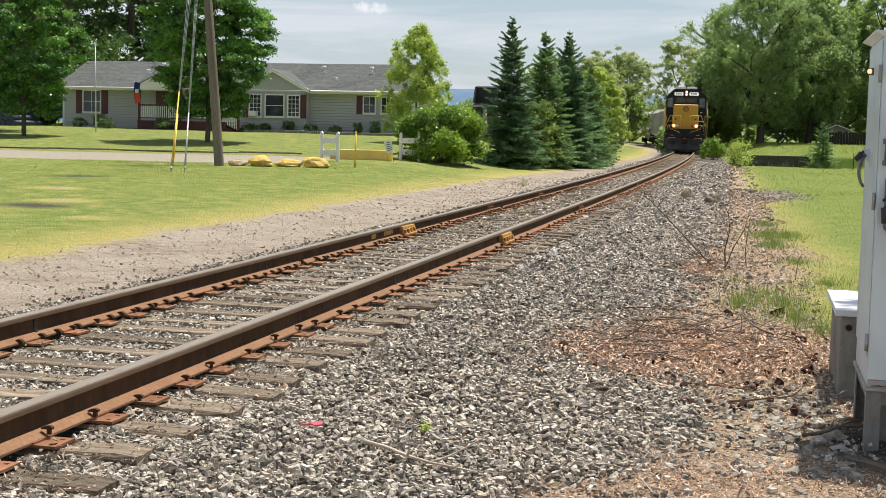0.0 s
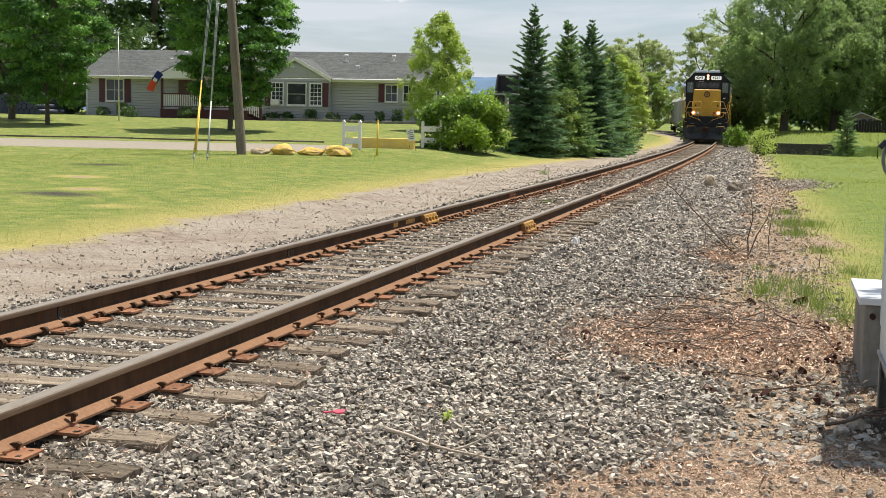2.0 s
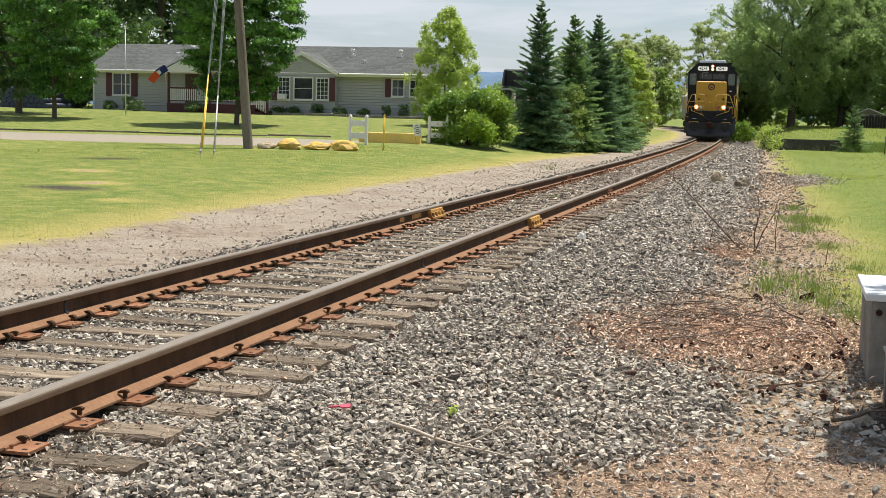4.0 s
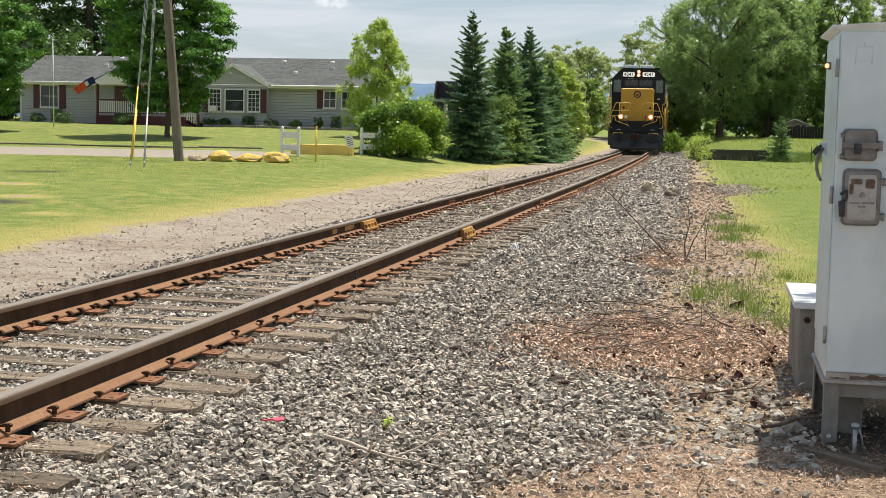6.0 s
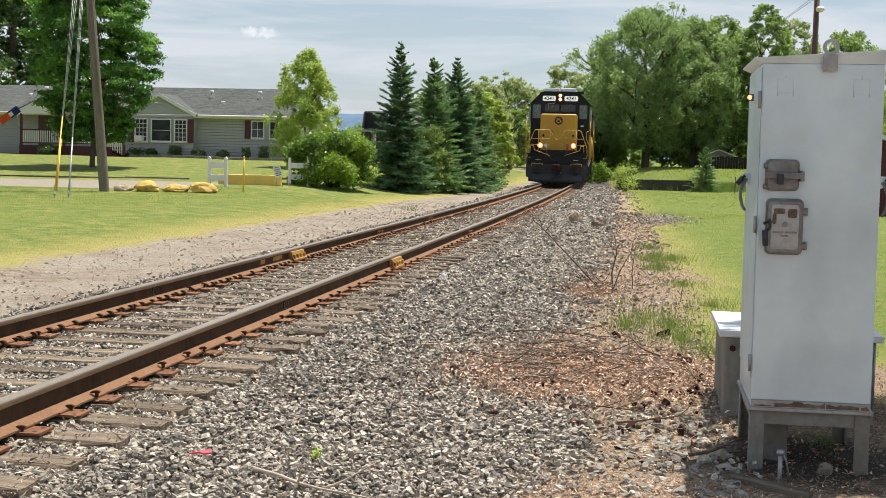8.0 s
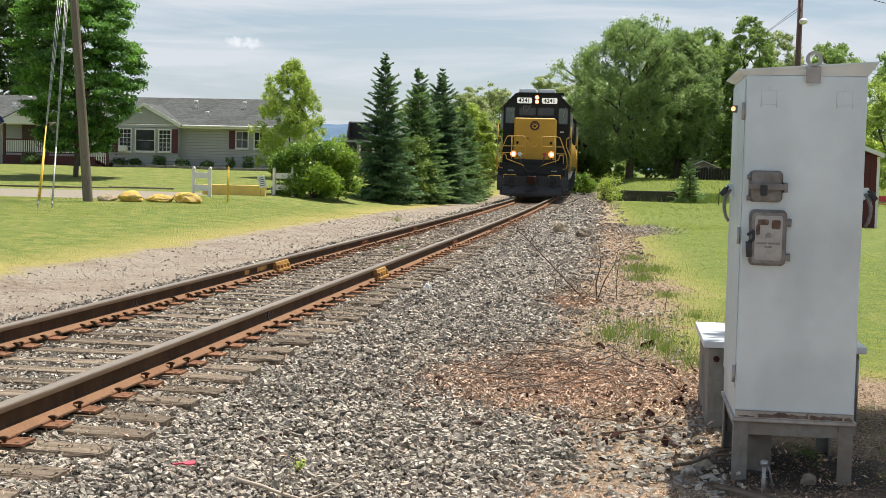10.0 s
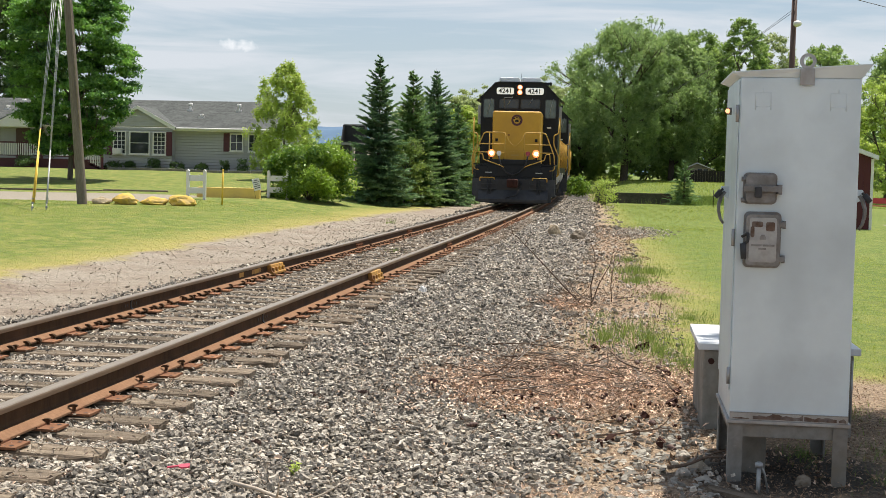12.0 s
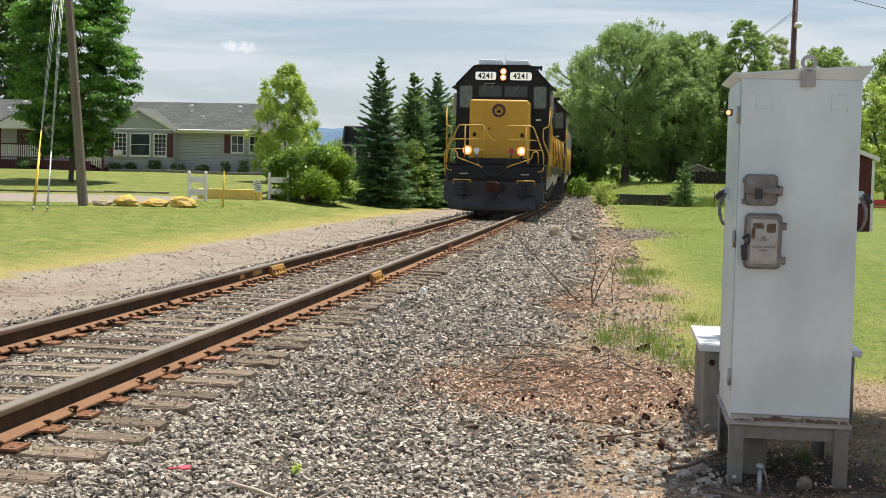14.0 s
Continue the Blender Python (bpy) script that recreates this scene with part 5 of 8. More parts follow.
def build_timber_edge():
    """Dark landscape timbers along the far side of the drive and along the flower bed."""
    n = 0
    for a, b, lab in (((-34.0, 43.6), (-13.0, 49.2), "drive"), ((-12.2, 50.6), (-8.6, 52.2), "drive")):
        a, b = Vector(a), Vector(b)
        k = max(2, int((b - a).length / 2.4))
        for i in range(k):
            p = a.lerp(b, (i + 0.5) / k)
            d = b - a
            bm = bmesh.new()
            box(bm, -1.20, 1.20, -0.07, 0.07, -0.10, 0.06, 0.02)
            ob = part("landscape_timber", bm, M_TIE)
            ob.matrix_basis = pose(p.x, p.y, float(lie(p.x, p.y)), 0, 0, math.degrees(math.atan2(d.y, d.x)) + math.sin(i * 2.1) * 1.0)
            tagged(ob, "dark weathered landscape timber edging the drive", "timber edging", "timbers along the drive")
    for i in range(16):
        x = HOUSE_X - 8.0 + i * 0.62
        bm = bmesh.new()
        box(bm, -0.30, 0.30, -0.09, 0.09, -0.1, 0.13, 0.02)
        ob = part("edging_block", bm, M_CONCRETE)
        ob.matrix_basis = pose(x, HOUSE_Y - 1.55 + 0.03 * math.sin(i * 3), float(lie(x, HOUSE_Y - 1.5)), 0, 0, math.sin(i * 1.9) * 2)
        tagged(ob, "grey-brown edging block of the flower bed", "edging block", "edging along the flower bed")


build_timber_edge()


def build_flagpole():
    x, y = -28.5, 62.5
    z = float(lie(x, y))
    t = tagged(anchor("flagpole", x, y, z), "thin white bare flagpole on the lawn", "flagpole")
    bm = bmesh.new()
    rod(bm, (0, 0, -0.2), (-0.03, 0, 4.25), 0.035, 0.022, 8)
    part("shaft", bm, M_TRIM, t)
    bm = bmesh.new()
    bmesh.ops.create_uvsphere(bm, u_segments=8, v_segments=6, radius=0.045, matrix=Matrix.Translation((-0.03, 0, 4.28)))
    part("finial", bm, M_TRIM, t)


build_flagpole()
M_FLAG_BLUE = material("flag_blue", (0.02, 0.03, 0.13), (0.03, 0.04, 0.16), 0.8, 0, 8, 0)
M_FLAG_RED = material("flag_red", (0.60, 0.09, 0.035), (0.52, 0.07, 0.03), 0.8, 0, 8, 0)
M_FLAG_WHITE = material("flag_white", (0.7, 0.68, 0.64), (0.62, 0.6, 0.57), 0.8, 0, 8, 0)


def build_flag():
    """A small banner on a slanting staff at the porch, in hinged strips."""
    x, y, z = HOUSE_X - 14.52, HOUSE_Y - 2.0, -0.25
    t = tagged(anchor("porch_flag", x, y, z), "red, white and blue cloth flag on a porch staff", "flag")
    bm = bmesh.new()
    rod(bm, (-0.15, 0.25, 2.9), (0.22, -0.75, 4.0), 0.018, 0.014, 8)
    part("staff", bm, M_TRIM, t)
    strips = []
    w = 0.21
    for i in range(6):
        bm = bmesh.new()
        for k in range(5):
            box(bm, 0, w, -0.006, 0.006, -0.40 + k * 0.08, -0.32 + k * 0.08, 0, 2 if (i == 2 and k in (1, 2, 3)) else (0 if i < 3 else 1))
        s = part("cloth_strip", bm, [M_FLAG_BLUE, M_FLAG_RED, M_FLAG_WHITE], t)
        s.location = (0.22, -0.75, 3.98)
        strips.append(s)
    return t, strips


flag, flag_strips = build_flag()


def build_machine():
    """The dark tipped loader box and white body seen between the trees."""
    x, y = -13.0, 84.0
    z = float(lie(x, y))
    t = tagged(anchor("loader", x, y, z - 0.62), "black steel loader with a tipped bucket on a frame", "machine")
    bm = bmesh.new()
    box(bm, -0.66, 0.78, 0.42, 0.5, 2.62, 3.60, 0.01)
    prism(bm, [(-0.66, 2.50), (0.78, 2.50), (0.78, 2.62), (-0.66, 2.62)], -0.5, 0.5)
    for x0 in (-0.68, 0.72):
        prism(bm, [(-0.5, 2.62), (0.5, 2.62), (0.5, 3.62), (0.1, 3.62)], x0, x0 + 0.08, axis="x")
    part("bucket", bm, M_BLACK, t)
    bm = bmesh.new()
    box(bm, -0.70, 0.82, 0.40, 0.52, 3.605, 3.68, 0.01)
    part("bucket_rim", bm, M_GALV, t, "pale worn bucket rim")
    bm = bmesh.new()
    prism(bm, [(-0.74, 2.36), (0.86, 2.36), (0.70, 2.495), (-0.58, 2.495)], -0.55, 0.45)
    part("bucket_lip", bm, M_GALV, t, "pale worn cutting edge")
    bm = bmesh.new()
    box(bm, -0.78, -0.10, -0.4, 0.5, 1.0, 2.35, 0.03)
    box(bm, 0.22, 0.80, -0.4, 0.5, 1.0, 2.35, 0.03)
    part("body", bm, M_BLACK, t)
    bm = bmesh.new()
    box(bm, 0.02, 0.14, -0.5, -0.4, 0.9, 2.5)
    part("mast", bm, M_GALV, t)
    for s in (-1, 1):
        bm = bmesh.new()
        disc(bm, (0, 0.45), 0.45, -0.15, 0.15, 20, axis="x")
        part("wheel", bm, M_TRUCK, t).location = (s * 0.6, 0.3, 0)
    t2 = tagged(anchor("delivery_truck", x + 1.6, y + 2.0, z), "white box truck parked behind the loader", "truck")
    bm = bmesh.new()
    box(bm, -0.9, 1.3, 0, 5, 0.9, 3.5, 0.05)
    part("cargo_box", bm, M_TRIM, t2)
    bm = bmesh.new()
    box(bm, -0.8, 1.2, 0.2, 6.2, 0.5, 0.9)
    part("chassis", bm, M_BLACK, t2)
    for sx in (-0.75, 1.15):
        for sy in (1.0, 5.0):
            bm = bmesh.new()
            disc(bm, (0, 0.42), 0.42, -0.12, 0.12, 20, axis="x")
            part("wheel", bm, M_TRUCK, t2).location = (sx, sy, 0)
    # low far roof between the trees
    t3 = tagged(anchor("far_building", -19.5, 118, float(lie(-19.5, 118)) - 1.0), "low far building with a grey roof", "building")
    bm = bmesh.new()
    box(bm, -6, 6, 0, 8, -0.3, 1.5)
    part("wall", bm, M_SIDING, t3)
    bm = bmesh.new()
    prism(bm, [(-0.4, 1.5), (4, 3.0), (8.4, 1.5), (8.4, 1.35), (-0.4, 1.35)], -6.4, 6.4, axis="x")
    part("roof", bm, M_POLE, t3)


build_machine()


def build_hill():
    """A long wooded ridge on the horizon."""
    # distance haze is painted into the ridge's blue colour
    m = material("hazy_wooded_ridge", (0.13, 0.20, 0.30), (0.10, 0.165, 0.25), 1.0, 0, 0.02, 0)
    xs = np.linspace(-1500, 900, 90)
    V, F = [], []
    for i, x in enumerate(xs):
        h = 50 + 6 * math.sin(x * 0.008 + 4.2) + 2 * math.sin(x * 0.021) + 0.8 * math.sin(x * 0.09)
        V += [(x, 1480, -30), (x, 1560, h * 0.7), (x, 1700, h)]
    for i in range(len(xs) - 1):
        for k in range(2):
            a = i * 3 + k
            F.append((a, a + 3, a + 4, a + 1))
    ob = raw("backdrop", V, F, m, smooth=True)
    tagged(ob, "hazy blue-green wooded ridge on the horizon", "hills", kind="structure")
    ob2 = tagged(anchor("far_grove", -120, 420, 0), "distant grove of trees below the ridge", "grove", kind="stuff")
    g = random.Random(3)
    cs = [(g.uniform(-60, 130), g.uniform(-30, 40), g.uniform(0.5, 11.0)) for i in range(330)]
    cloud_of_leaves("foliage", cs, [g.uniform(1.6, 3.2) for c in cs], 36000, 0.7, M_LEAF_MID, ob2, 5)


build_hill()

# ---- the train ----


M_AIRCON = material("glossy_white_casing", (0.88, 0.89, 0.90), (0.84, 0.85, 0.86), 0.3, 0, 4, 0.02)

def wheelset(parent, y, r=0.508, x=0.80, name="wheelset"):
    bm = bmesh.new()
    rod(bm, (-x - 0.15, 0, 0), (x + 0.15, 0, 0), 0.085, sides=12)
    for s in (-1, 1):
        disc(bm, (0, 0), r, s * x - 0.055, s * x + 0.055, 28, axis="x")
        disc(bm, (0, 0), r + 0.025, s * (x - 0.07) - 0.012, s * (x - 0.07) + 0.012, 28, axis="x")
        disc(bm, (0, 0), r * 0.35, s * (x + 0.055), s * (x + 0.10), 16, axis="x")
        for k in range(5):
            a = k * 2 * math.pi / 5
            disc(bm, (math.cos(a) * r * 0.62, math.sin(a) * r * 0.62), r * 0.12, s * (x + 0.05), s * (x + 0.065), 10, axis="x")
    w = part(name, bm, M_TRUCK, parent, "grimy steel wheels on an axle")
    w.location = (0, y, r)
    return w


def truck_frame(parent, y, spread, r=0.508, axles=2):
    t = anchor("truck")
    t.parent = parent
    bm = bmesh.new()
    half = spread * (axles - 1) / 2
    for s in (-1, 1):
        prism(bm, [(-half - 0.75, 0.62), (-half - 0.45, 0.78), (-half * 0.5, 0.62), (half * 0.5, 0.62), (half + 0.45, 0.78), (half + 0.75, 0.62), (half + 0.75, 0.48), (half * 0.6, 0.36), (-half * 0.6, 0.36), (-half - 0.75, 0.48)],
              s * 1.10 - 0.08, s * 1.10 + 0.08, axis="x")
        for k in range(axles):
            yy = -half + k * spread
            box(bm, s * 1.10 - 0.13, s * 1.10 + 0.13, yy - 0.17, yy + 0.17, r - 0.18, r + 0.2, 0.03)
            for d in (-0.27, 0.27):
                rod(bm, (s * 1.18, yy + d, 0.45), (s * 1.18, yy + d, 0.72), 0.07, sides=10)
        rod(bm, (s * 1.2, -0.3, 0.85), (s * 1.2, 0.3, 0.85), 0.09, sides=10)
    box(bm, -1.1, 1.1, -0.25, 0.25, 0.55, 0.8)
    f = part("side_frame", bm, M_TRUCK, parent)
    bpy.data.objects.remove(t)
    f.location = (0, y, 0)
    return f


def build_locomotive(number):
    """A four-axle road switcher; its front is at y = 0, its rail height z = 0, and it runs towards -y."""
    t = tagged(anchor("locomotive"), "black and yellow diesel locomotive with lit headlights, running on the track", "locomotive")
    P = lambda name, bm, mat, label="", parent=t, sm=False: part(name, bm, mat, parent, label, sm)
    # plough pilot
    bm = bmesh.new()
    prism(bm, [(-1.55, 1.02), (1.55, 1.02), (1.55, 0.40), (1.42, 0.36), (1.42, 0.16), (0.9, 0.09), (-0.9, 0.09), (-1.42, 0.16), (-1.42, 0.36), (-1.55, 0.40)], -0.10, 0.12)
    prism(bm, [(-0.06, 0.15), (-0.34, 0.15), (-0.36, 0.25), (-0.10, 0.62)], -1.30, 1.30, axis="x")
    pilot = P("pilot", bm, M_PILOT, "dusty dark steel pilot plate")
    for x in (-0.93, 0.93):
        # thin black plate stands in for the shade inside the step opening
        bm = bmesh.new()
        box(bm, x - 0.30, x + 0.30, -0.108, -0.095, 0.60, 0.95)
        P("step_opening", bm, M_BLACK, parent=pilot)
        for z in (0.62, 0.80):
            bm = bmesh.new()
            box(bm, x - 0.28, x + 0.28, -0.20, -0.08, z, z + 0.03)
            P("footboard", bm, M_PILOT, parent=pilot)
        for dx in (-0.05, 0.06):
            bm = bmesh.new()
            tube(bm, [(x + dx, -0.12, 0.98), (x + dx + 0.03, -0.2, 0.6), (x + dx - 0.02, -0.22, 0.25)], 0.022, 6)
            P("air_hose", bm, M_BLACK, parent=pilot)
    # thin black plate painted for the shaded recess behind the coupler
    bm = bmesh.new()
    box(bm, -0.60, 0.60, -0.112, -0.098, 0.50, 1.015)
    P("coupler_pocket", bm, M_BLACK, parent=pilot)
    # coupler
    bm = bmesh.new()
    box(bm, -0.12, 0.12, -0.35, 0.3, 0.72, 0.98, 0.03)
    box(bm, -0.22, 0.20, -0.62, -0.32, 0.70, 1.02, 0.07)
    box(bm, 0.06, 0.2, -0.78, -0.55, 0.72, 1.0, 0.05)
    P("coupler", bm, M_DARK_RUST, "rusty knuckle coupler")
    bm = bmesh.new()
    tube(bm, [(0.28, -0.15, 0.9), (0.30, -0.35, 0.7), (0.12, -0.5, 0.42), (-0.25, -0.55, 0.3)], 0.028, 8)
    P("train_hose", bm, M_BLACK)
    # underframe, end plate and deck
    bm = bmesh.new()
    box(bm, -1.50, 1.50, 0.5, 17.4, 1.20, 1.52, 0.02)
    box(bm, -1.46, 1.46, 0.06, 0.5, 1.0, 1.52, 0.03)
    P("frame_sill", bm, M_LOCO_BLACK)
    bm = bmesh.new()
    box(bm, -1.53, 1.53, 0.02, 17.8, 1.53, 1.58)
    P("walkway", bm, M_LOCO_BLACK)
    bm = bmesh.new()
    box(bm, -1.0, 1.0, 0.02, 0.06, 1.10, 1.75, 0.01)
    P("end_plate", bm, M_LOCO_BLACK)
    # low nose
    bm = bmesh.new()
    vs = box(bm, -0.94, 0.94, 1.15, 2.7, 1.62, 3.62)
    bmesh.ops.bevel(bm, geom=[e for e in bm.edges if all(v.co.y < 1.2 for v in e.verts) or (all(v.co.z > 3.6 for v in e.verts)) or all(abs(v.co.x) > 0.9 and v.co.y < 2 for v in e.verts)],
                    offset=0.09, segments=4, affect="EDGES", profile=0.5)
    nose = P("nose", bm, M_LOCO_YELLOW, "yellow painted low nose", sm=False)
    bm = bmesh.new()
    box(bm, -0.48, 0.48, 1.135, 1.16, 1.72, 2.08, 0.01)
    P("nose_hatch", bm, M_LOCO_YELLOW, parent=nose)
    bm = bmesh.new()
    box(bm, -0.20, 0.12, 1.128, 1.137, 1.90, 1.95)
    P("text_bar", bm, M_RAILING, parent=nose)
    for x in (-0.76, 0.76):
        bm = bmesh.new()
        box(bm, x - 0.05, x + 0.05, 1.10, 1.16, 2.44, 2.56, 0.01)
        P("latch", bm, M_LOCO_BLACK, parent=nose)
    for (cx, cz) in ((-0.46, 1.76), (0.7, 1.76), (-0.30, 2.7)):
        bm = bmesh.new()
        box(bm, cx - 0.035, cx + 0.035, 1.12, 1.15, cz - 0.03, cz + 0.03, 0.005)
        P("grab_bracket", bm, M_RUST, parent=nose)
    # round emblem: maroon ring, yellow middle with plain dark shapes
    for r, y0, mt, nm in ((0.215, 1.135, M_MAROON, "emblem_ring"), (0.150, 1.130, M_LOCO_BLACK, "emblem_disc"), (0.135, 1.126, M_LOCO_YELLOW, "emblem_field")):
        bm = bmesh.new()
        disc(bm, (0, 3.27), r, y0, 1.152, 32)
        P(nm, bm, mt, parent=nose)
    bm = bmesh.new()
    prism(bm, [(-0.075, 3.20), (0.075, 3.20), (0.062, 3.275), (0.0, 3.30), (-0.062, 3.275)], 1.121, 1.15)
    for dx, dz in ((-0.085, 3.32), (-0.03, 3.36), (0.03, 3.36), (0.085, 3.32)):
        disc(bm, (dx, dz), 0.026, 1.121, 1.15, 10)
    P("emblem_mark", bm, M_LOCO_BLACK, parent=nose)
    # cab
    bm = bmesh.new()
    prism(bm, [(-1.53, 1.6), (1.53, 1.6), (1.53, 4.2), (0.98, 4.77), (0.85, 4.81), (-0.85, 4.81), (-0.98, 4.77), (-1.53, 4.2)], 2.7, 5.3)
    cab = P("cab", bm, M_LOCO_BLACK, "black cab with sloping roof corners")
    bm = bmesh.new()
    prism(bm, [(-1.58, 4.19), (-1.0, 4.795), (-0.86, 4.835), (0.86, 4.835), (1.0, 4.795), (1.58, 4.19), (1.55, 4.17), (0.97, 4.76), (0.84, 4.8), (-0.84, 4.8), (-0.97, 4.76), (-1.55, 4.17)], 2.62, 5.4)
    P("roof_skin", bm, M_LOCO_BLACK, parent=cab)
    for x0, x1, z0, z1 in ((-1.42, -1.02, 3.43, 4.13), (1.02, 1.42, 3.43, 4.13), (-0.78, -0.06, 3.81, 4.13), (0.06, 0.78, 3.81, 4.13)):
        bm = bmesh.new()
        prism(bm, rounded(x0 - 0.03, x1 + 0.03, z0 - 0.03, z1 + 0.03, 0.07), 2.675, 2.705)
        f = P("window_frame", bm, M_PILOT, parent=cab)
        bm = bmesh.new()
        prism(bm, rounded(x0, x1, z0, z1, 0.06), 2.668, 2.69)
        P("windshield", bm, M_CAB_SIDE_GLASS if abs(x0) > 1 or x1 < -1 else M_GLASS, "cab window", parent=cab)
        bm = bmesh.new()
        tube(bm, [((x0 + x1) / 2 + 0.1, 2.65, z1 + 0.05), ((x0 + x1) / 2 - 0.06, 2.645, z0 + 0.12)], 0.008, 5)
        P("wiper", bm, M_GALV, parent=cab)
    for s in (-1, 1):
        bm = bmesh.new()
        pts = rounded(2.95, 5.0, 3.5, 4.1, 0.06)
        prism(bm, pts, s * 1.53, s * 1.545, axis="x")
        P("side_window", bm, M_CAB_GLASS, parent=cab)
        bm = bmesh.new()
        box(bm, s * 1.60 - 0.06, s * 1.60 + 0.06, 2.86, 2.9, 3.15, 3.9, 0.02)
        P("mirror", bm, M_HOPPER, parent=cab)
        bm = bmesh.new()
        prism(bm, [(s * 1.52, 4.19), (s * 1.72, 4.08), (s * 1.72, 4.11), (s * 1.52, 4.23)], 2.9, 5.1)
        P("sunshade", bm, M_LOCO_BLACK, parent=cab)
    # number boards and headlights
    for x0, x1 in ((-0.94, -0.22), (0.20, 0.95)):
        bm = bmesh.new()
        prism(bm, rounded(x0, x1, 4.32, 4.62, 0.07), 2.652, 2.705)
        b = P("number_board", bm, M_LOCO_BLACK, parent=cab)
        bm = bmesh.new()
        prism(bm, rounded(x0 + 0.02, x1 - 0.02, 4.34, 4.6, 0.06), 2.644, 2.66)
        P("board_face", bm, M_NUMBER, "white number board", parent=b)
        lettering(number, 0.265, M_BLACK, b, pose((x0 + x1) / 2, 2.640, 4.465, 90, 0, 0), 0.003)
    bm = bmesh.new()
    box(bm, -0.17, 0.17, 2.60, 2.72, 4.29, 4.75, 0.04)
    P("headlight_housing", bm, M_LOCO_BLACK, parent=cab)
    for z in (4.42, 4.62):
        bm = bmesh.new()
        disc(bm, (0, z), 0.060, 2.58, 2.61, 20)
        P("headlight", bm, M_HEADLIGHT, "lit round headlight", parent=cab)
        # wider glowing disc paints the orange halo behind the lens
        bm = bmesh.new()
        disc(bm, (0, z), 0.098, 2.585, 2.605, 20)
        P("reflector", bm, M_REFLECTOR_HALO, parent=cab)
    for x, mt, lab in ((-0.87, M_HEADLIGHT, "lit round ditch light"), (0.82, M_HEADLIGHT, "lit round ditch light")):
        bm = bmesh.new()
        rod(bm, (x, 0.1, 1.98), (x, 0.3, 1.98), 0.14, 0.11, 18)
        box(bm, x - 0.03, x + 0.03, 0.15, 0.25, 1.58, 1.9)
        d = P("light_bracket", bm, M_LOCO_BLACK)
        bm = bmesh.new()
        disc(bm, (x, 1.98), 0.078, 0.08, 0.11, 20)
        P("ditch_light", bm, mt, lab, parent=d)
        bm = bmesh.new()
        disc(bm, (x, 1.98), 0.140, 0.085, 0.105, 20)
        P("reflector", bm, M_REFLECTOR_HALO, parent=d)
    # control-cable sockets and their cables
    for x, mt, lab in ((-0.58, M_TRIM, "white receptacle cover"), (0.52, M_RED, "red receptacle cover")):
        bm = bmesh.new()
        disc(bm, (x, 1.98), 0.085, 0.0, 0.08, 16)
        box(bm, x - 0.05, x + 0.05, 0.02, 0.1, 1.86, 1.95, 0.01)
        P("receptacle", bm, mt, lab)
    bm = bmesh.new()
    n = 16
    tube(bm, [(-0.58 + 1.10 * i / n, -0.05, 1.88 - 0.70 * math.sin(math.pi * i / n) ** 0.55) for i in range(n + 1)], 0.03, 8)
    P("jumper_cable", bm, M_BLACK)
    # front railings
    for s in (-1, 1):
        bm = bmesh.new()
        tube(bm, bend([(s * 0.36, 0.10, 1.58), (s * 0.36, 0.10, 2.76), (s * 1.16, 0.10, 2.76), (s * 1.50, 0.10, 1.90), (s * 1.52, 0.10, 1.38), (s * 1.34, 0.06, 1.34)], 0.10), 0.021, 8)
        tube(bm, [(s * 0.95, 0.10, 1.58), (s * 0.95, 0.10, 2.75)], 0.024, 8)
        tube(bm, [(s * 0.36, 0.10, 2.32), (s * 1.33, 0.10, 2.32)], 0.016, 8)
        tube(bm, [(s * 0.36, 0.10, 2.0), (s * 1.46, 0.10, 2.02)], 0.014, 8)
        P("front_railing", bm, M_RAILING, "yellow tubular end railing")
        bm = bmesh.new()
        tube(bm, bend([(s * 1.62, 0.75, 1.15), (s * 1.66, 0.72, 1.85), (s * 1.45, 0.70, 2.35), (s * 1.45, 0.70, 2.72), (s * 1.62, 0.72, 2.76), (s * 1.64, 0.95, 3.35)], 0.09), 0.021, 8)
        tube(bm, bend([(s * 1.64, 0.9, 3.36), (s * 1.66, 1.25, 3.36), (s * 1.66, 1.3, 1.2), (s * 1.5, 1.3, 1.1)], 0.09), 0.021, 8)
        P("corner_grab_iron", bm, M_RAILING, "yellow tubular corner grab iron")
        bm = bmesh.new()
        tube(bm, bend([(s * 0.38, -0.06, 1.45), (s * 0.5, -0.12, 1.52), (s * 1.15, -0.12, 1.74), (s * 1.18, -0.12, 1.95), (s * 1.34, -0.12, 1.97), (s * 1.36, -0.1, 1.6)], 0.06), 0.018, 8)
        P("cut_lever", bm, M_RAILING, "yellow uncoupling lever")
        bm = bmesh.new()
        tube(bm, bend([(s * 0.72, -0.12, 0.98), (s * 0.72, -0.16, 1.06), (s * 1.26, -0.16, 1.06), (s * 1.26, -0.12, 0.92)], 0.04), 0.018, 8)
        P("pilot_grab_iron", bm, M_RAILING, "yellow pilot grab iron")
        bm = bmesh.new()
        box(bm, s * 0.95 - 0.13, s * 0.95 + 0.13, -0.02, 0.03, 1.235, 1.27)
        P("plate_label", bm, M_GALV)
        # corner step well
        bm = bmesh.new()
        box(bm, s * 1.50 - 0.06, s * 1.50 + 0.06, 0.35, 0.40, 0.35, 1.5)
        box(bm, s * 1.50 - 0.06, s * 1.50 + 0.06, 1.25, 1.30, 0.35, 1.5)
        for k in range(4):
            box(bm, s * 1.38 - 0.2, s * 1.38 + 0.2, 0.38, 1.28, 0.38 + k * 0.29, 0.42 + k * 0.29)
        P("step_well", bm, M_PILOT)
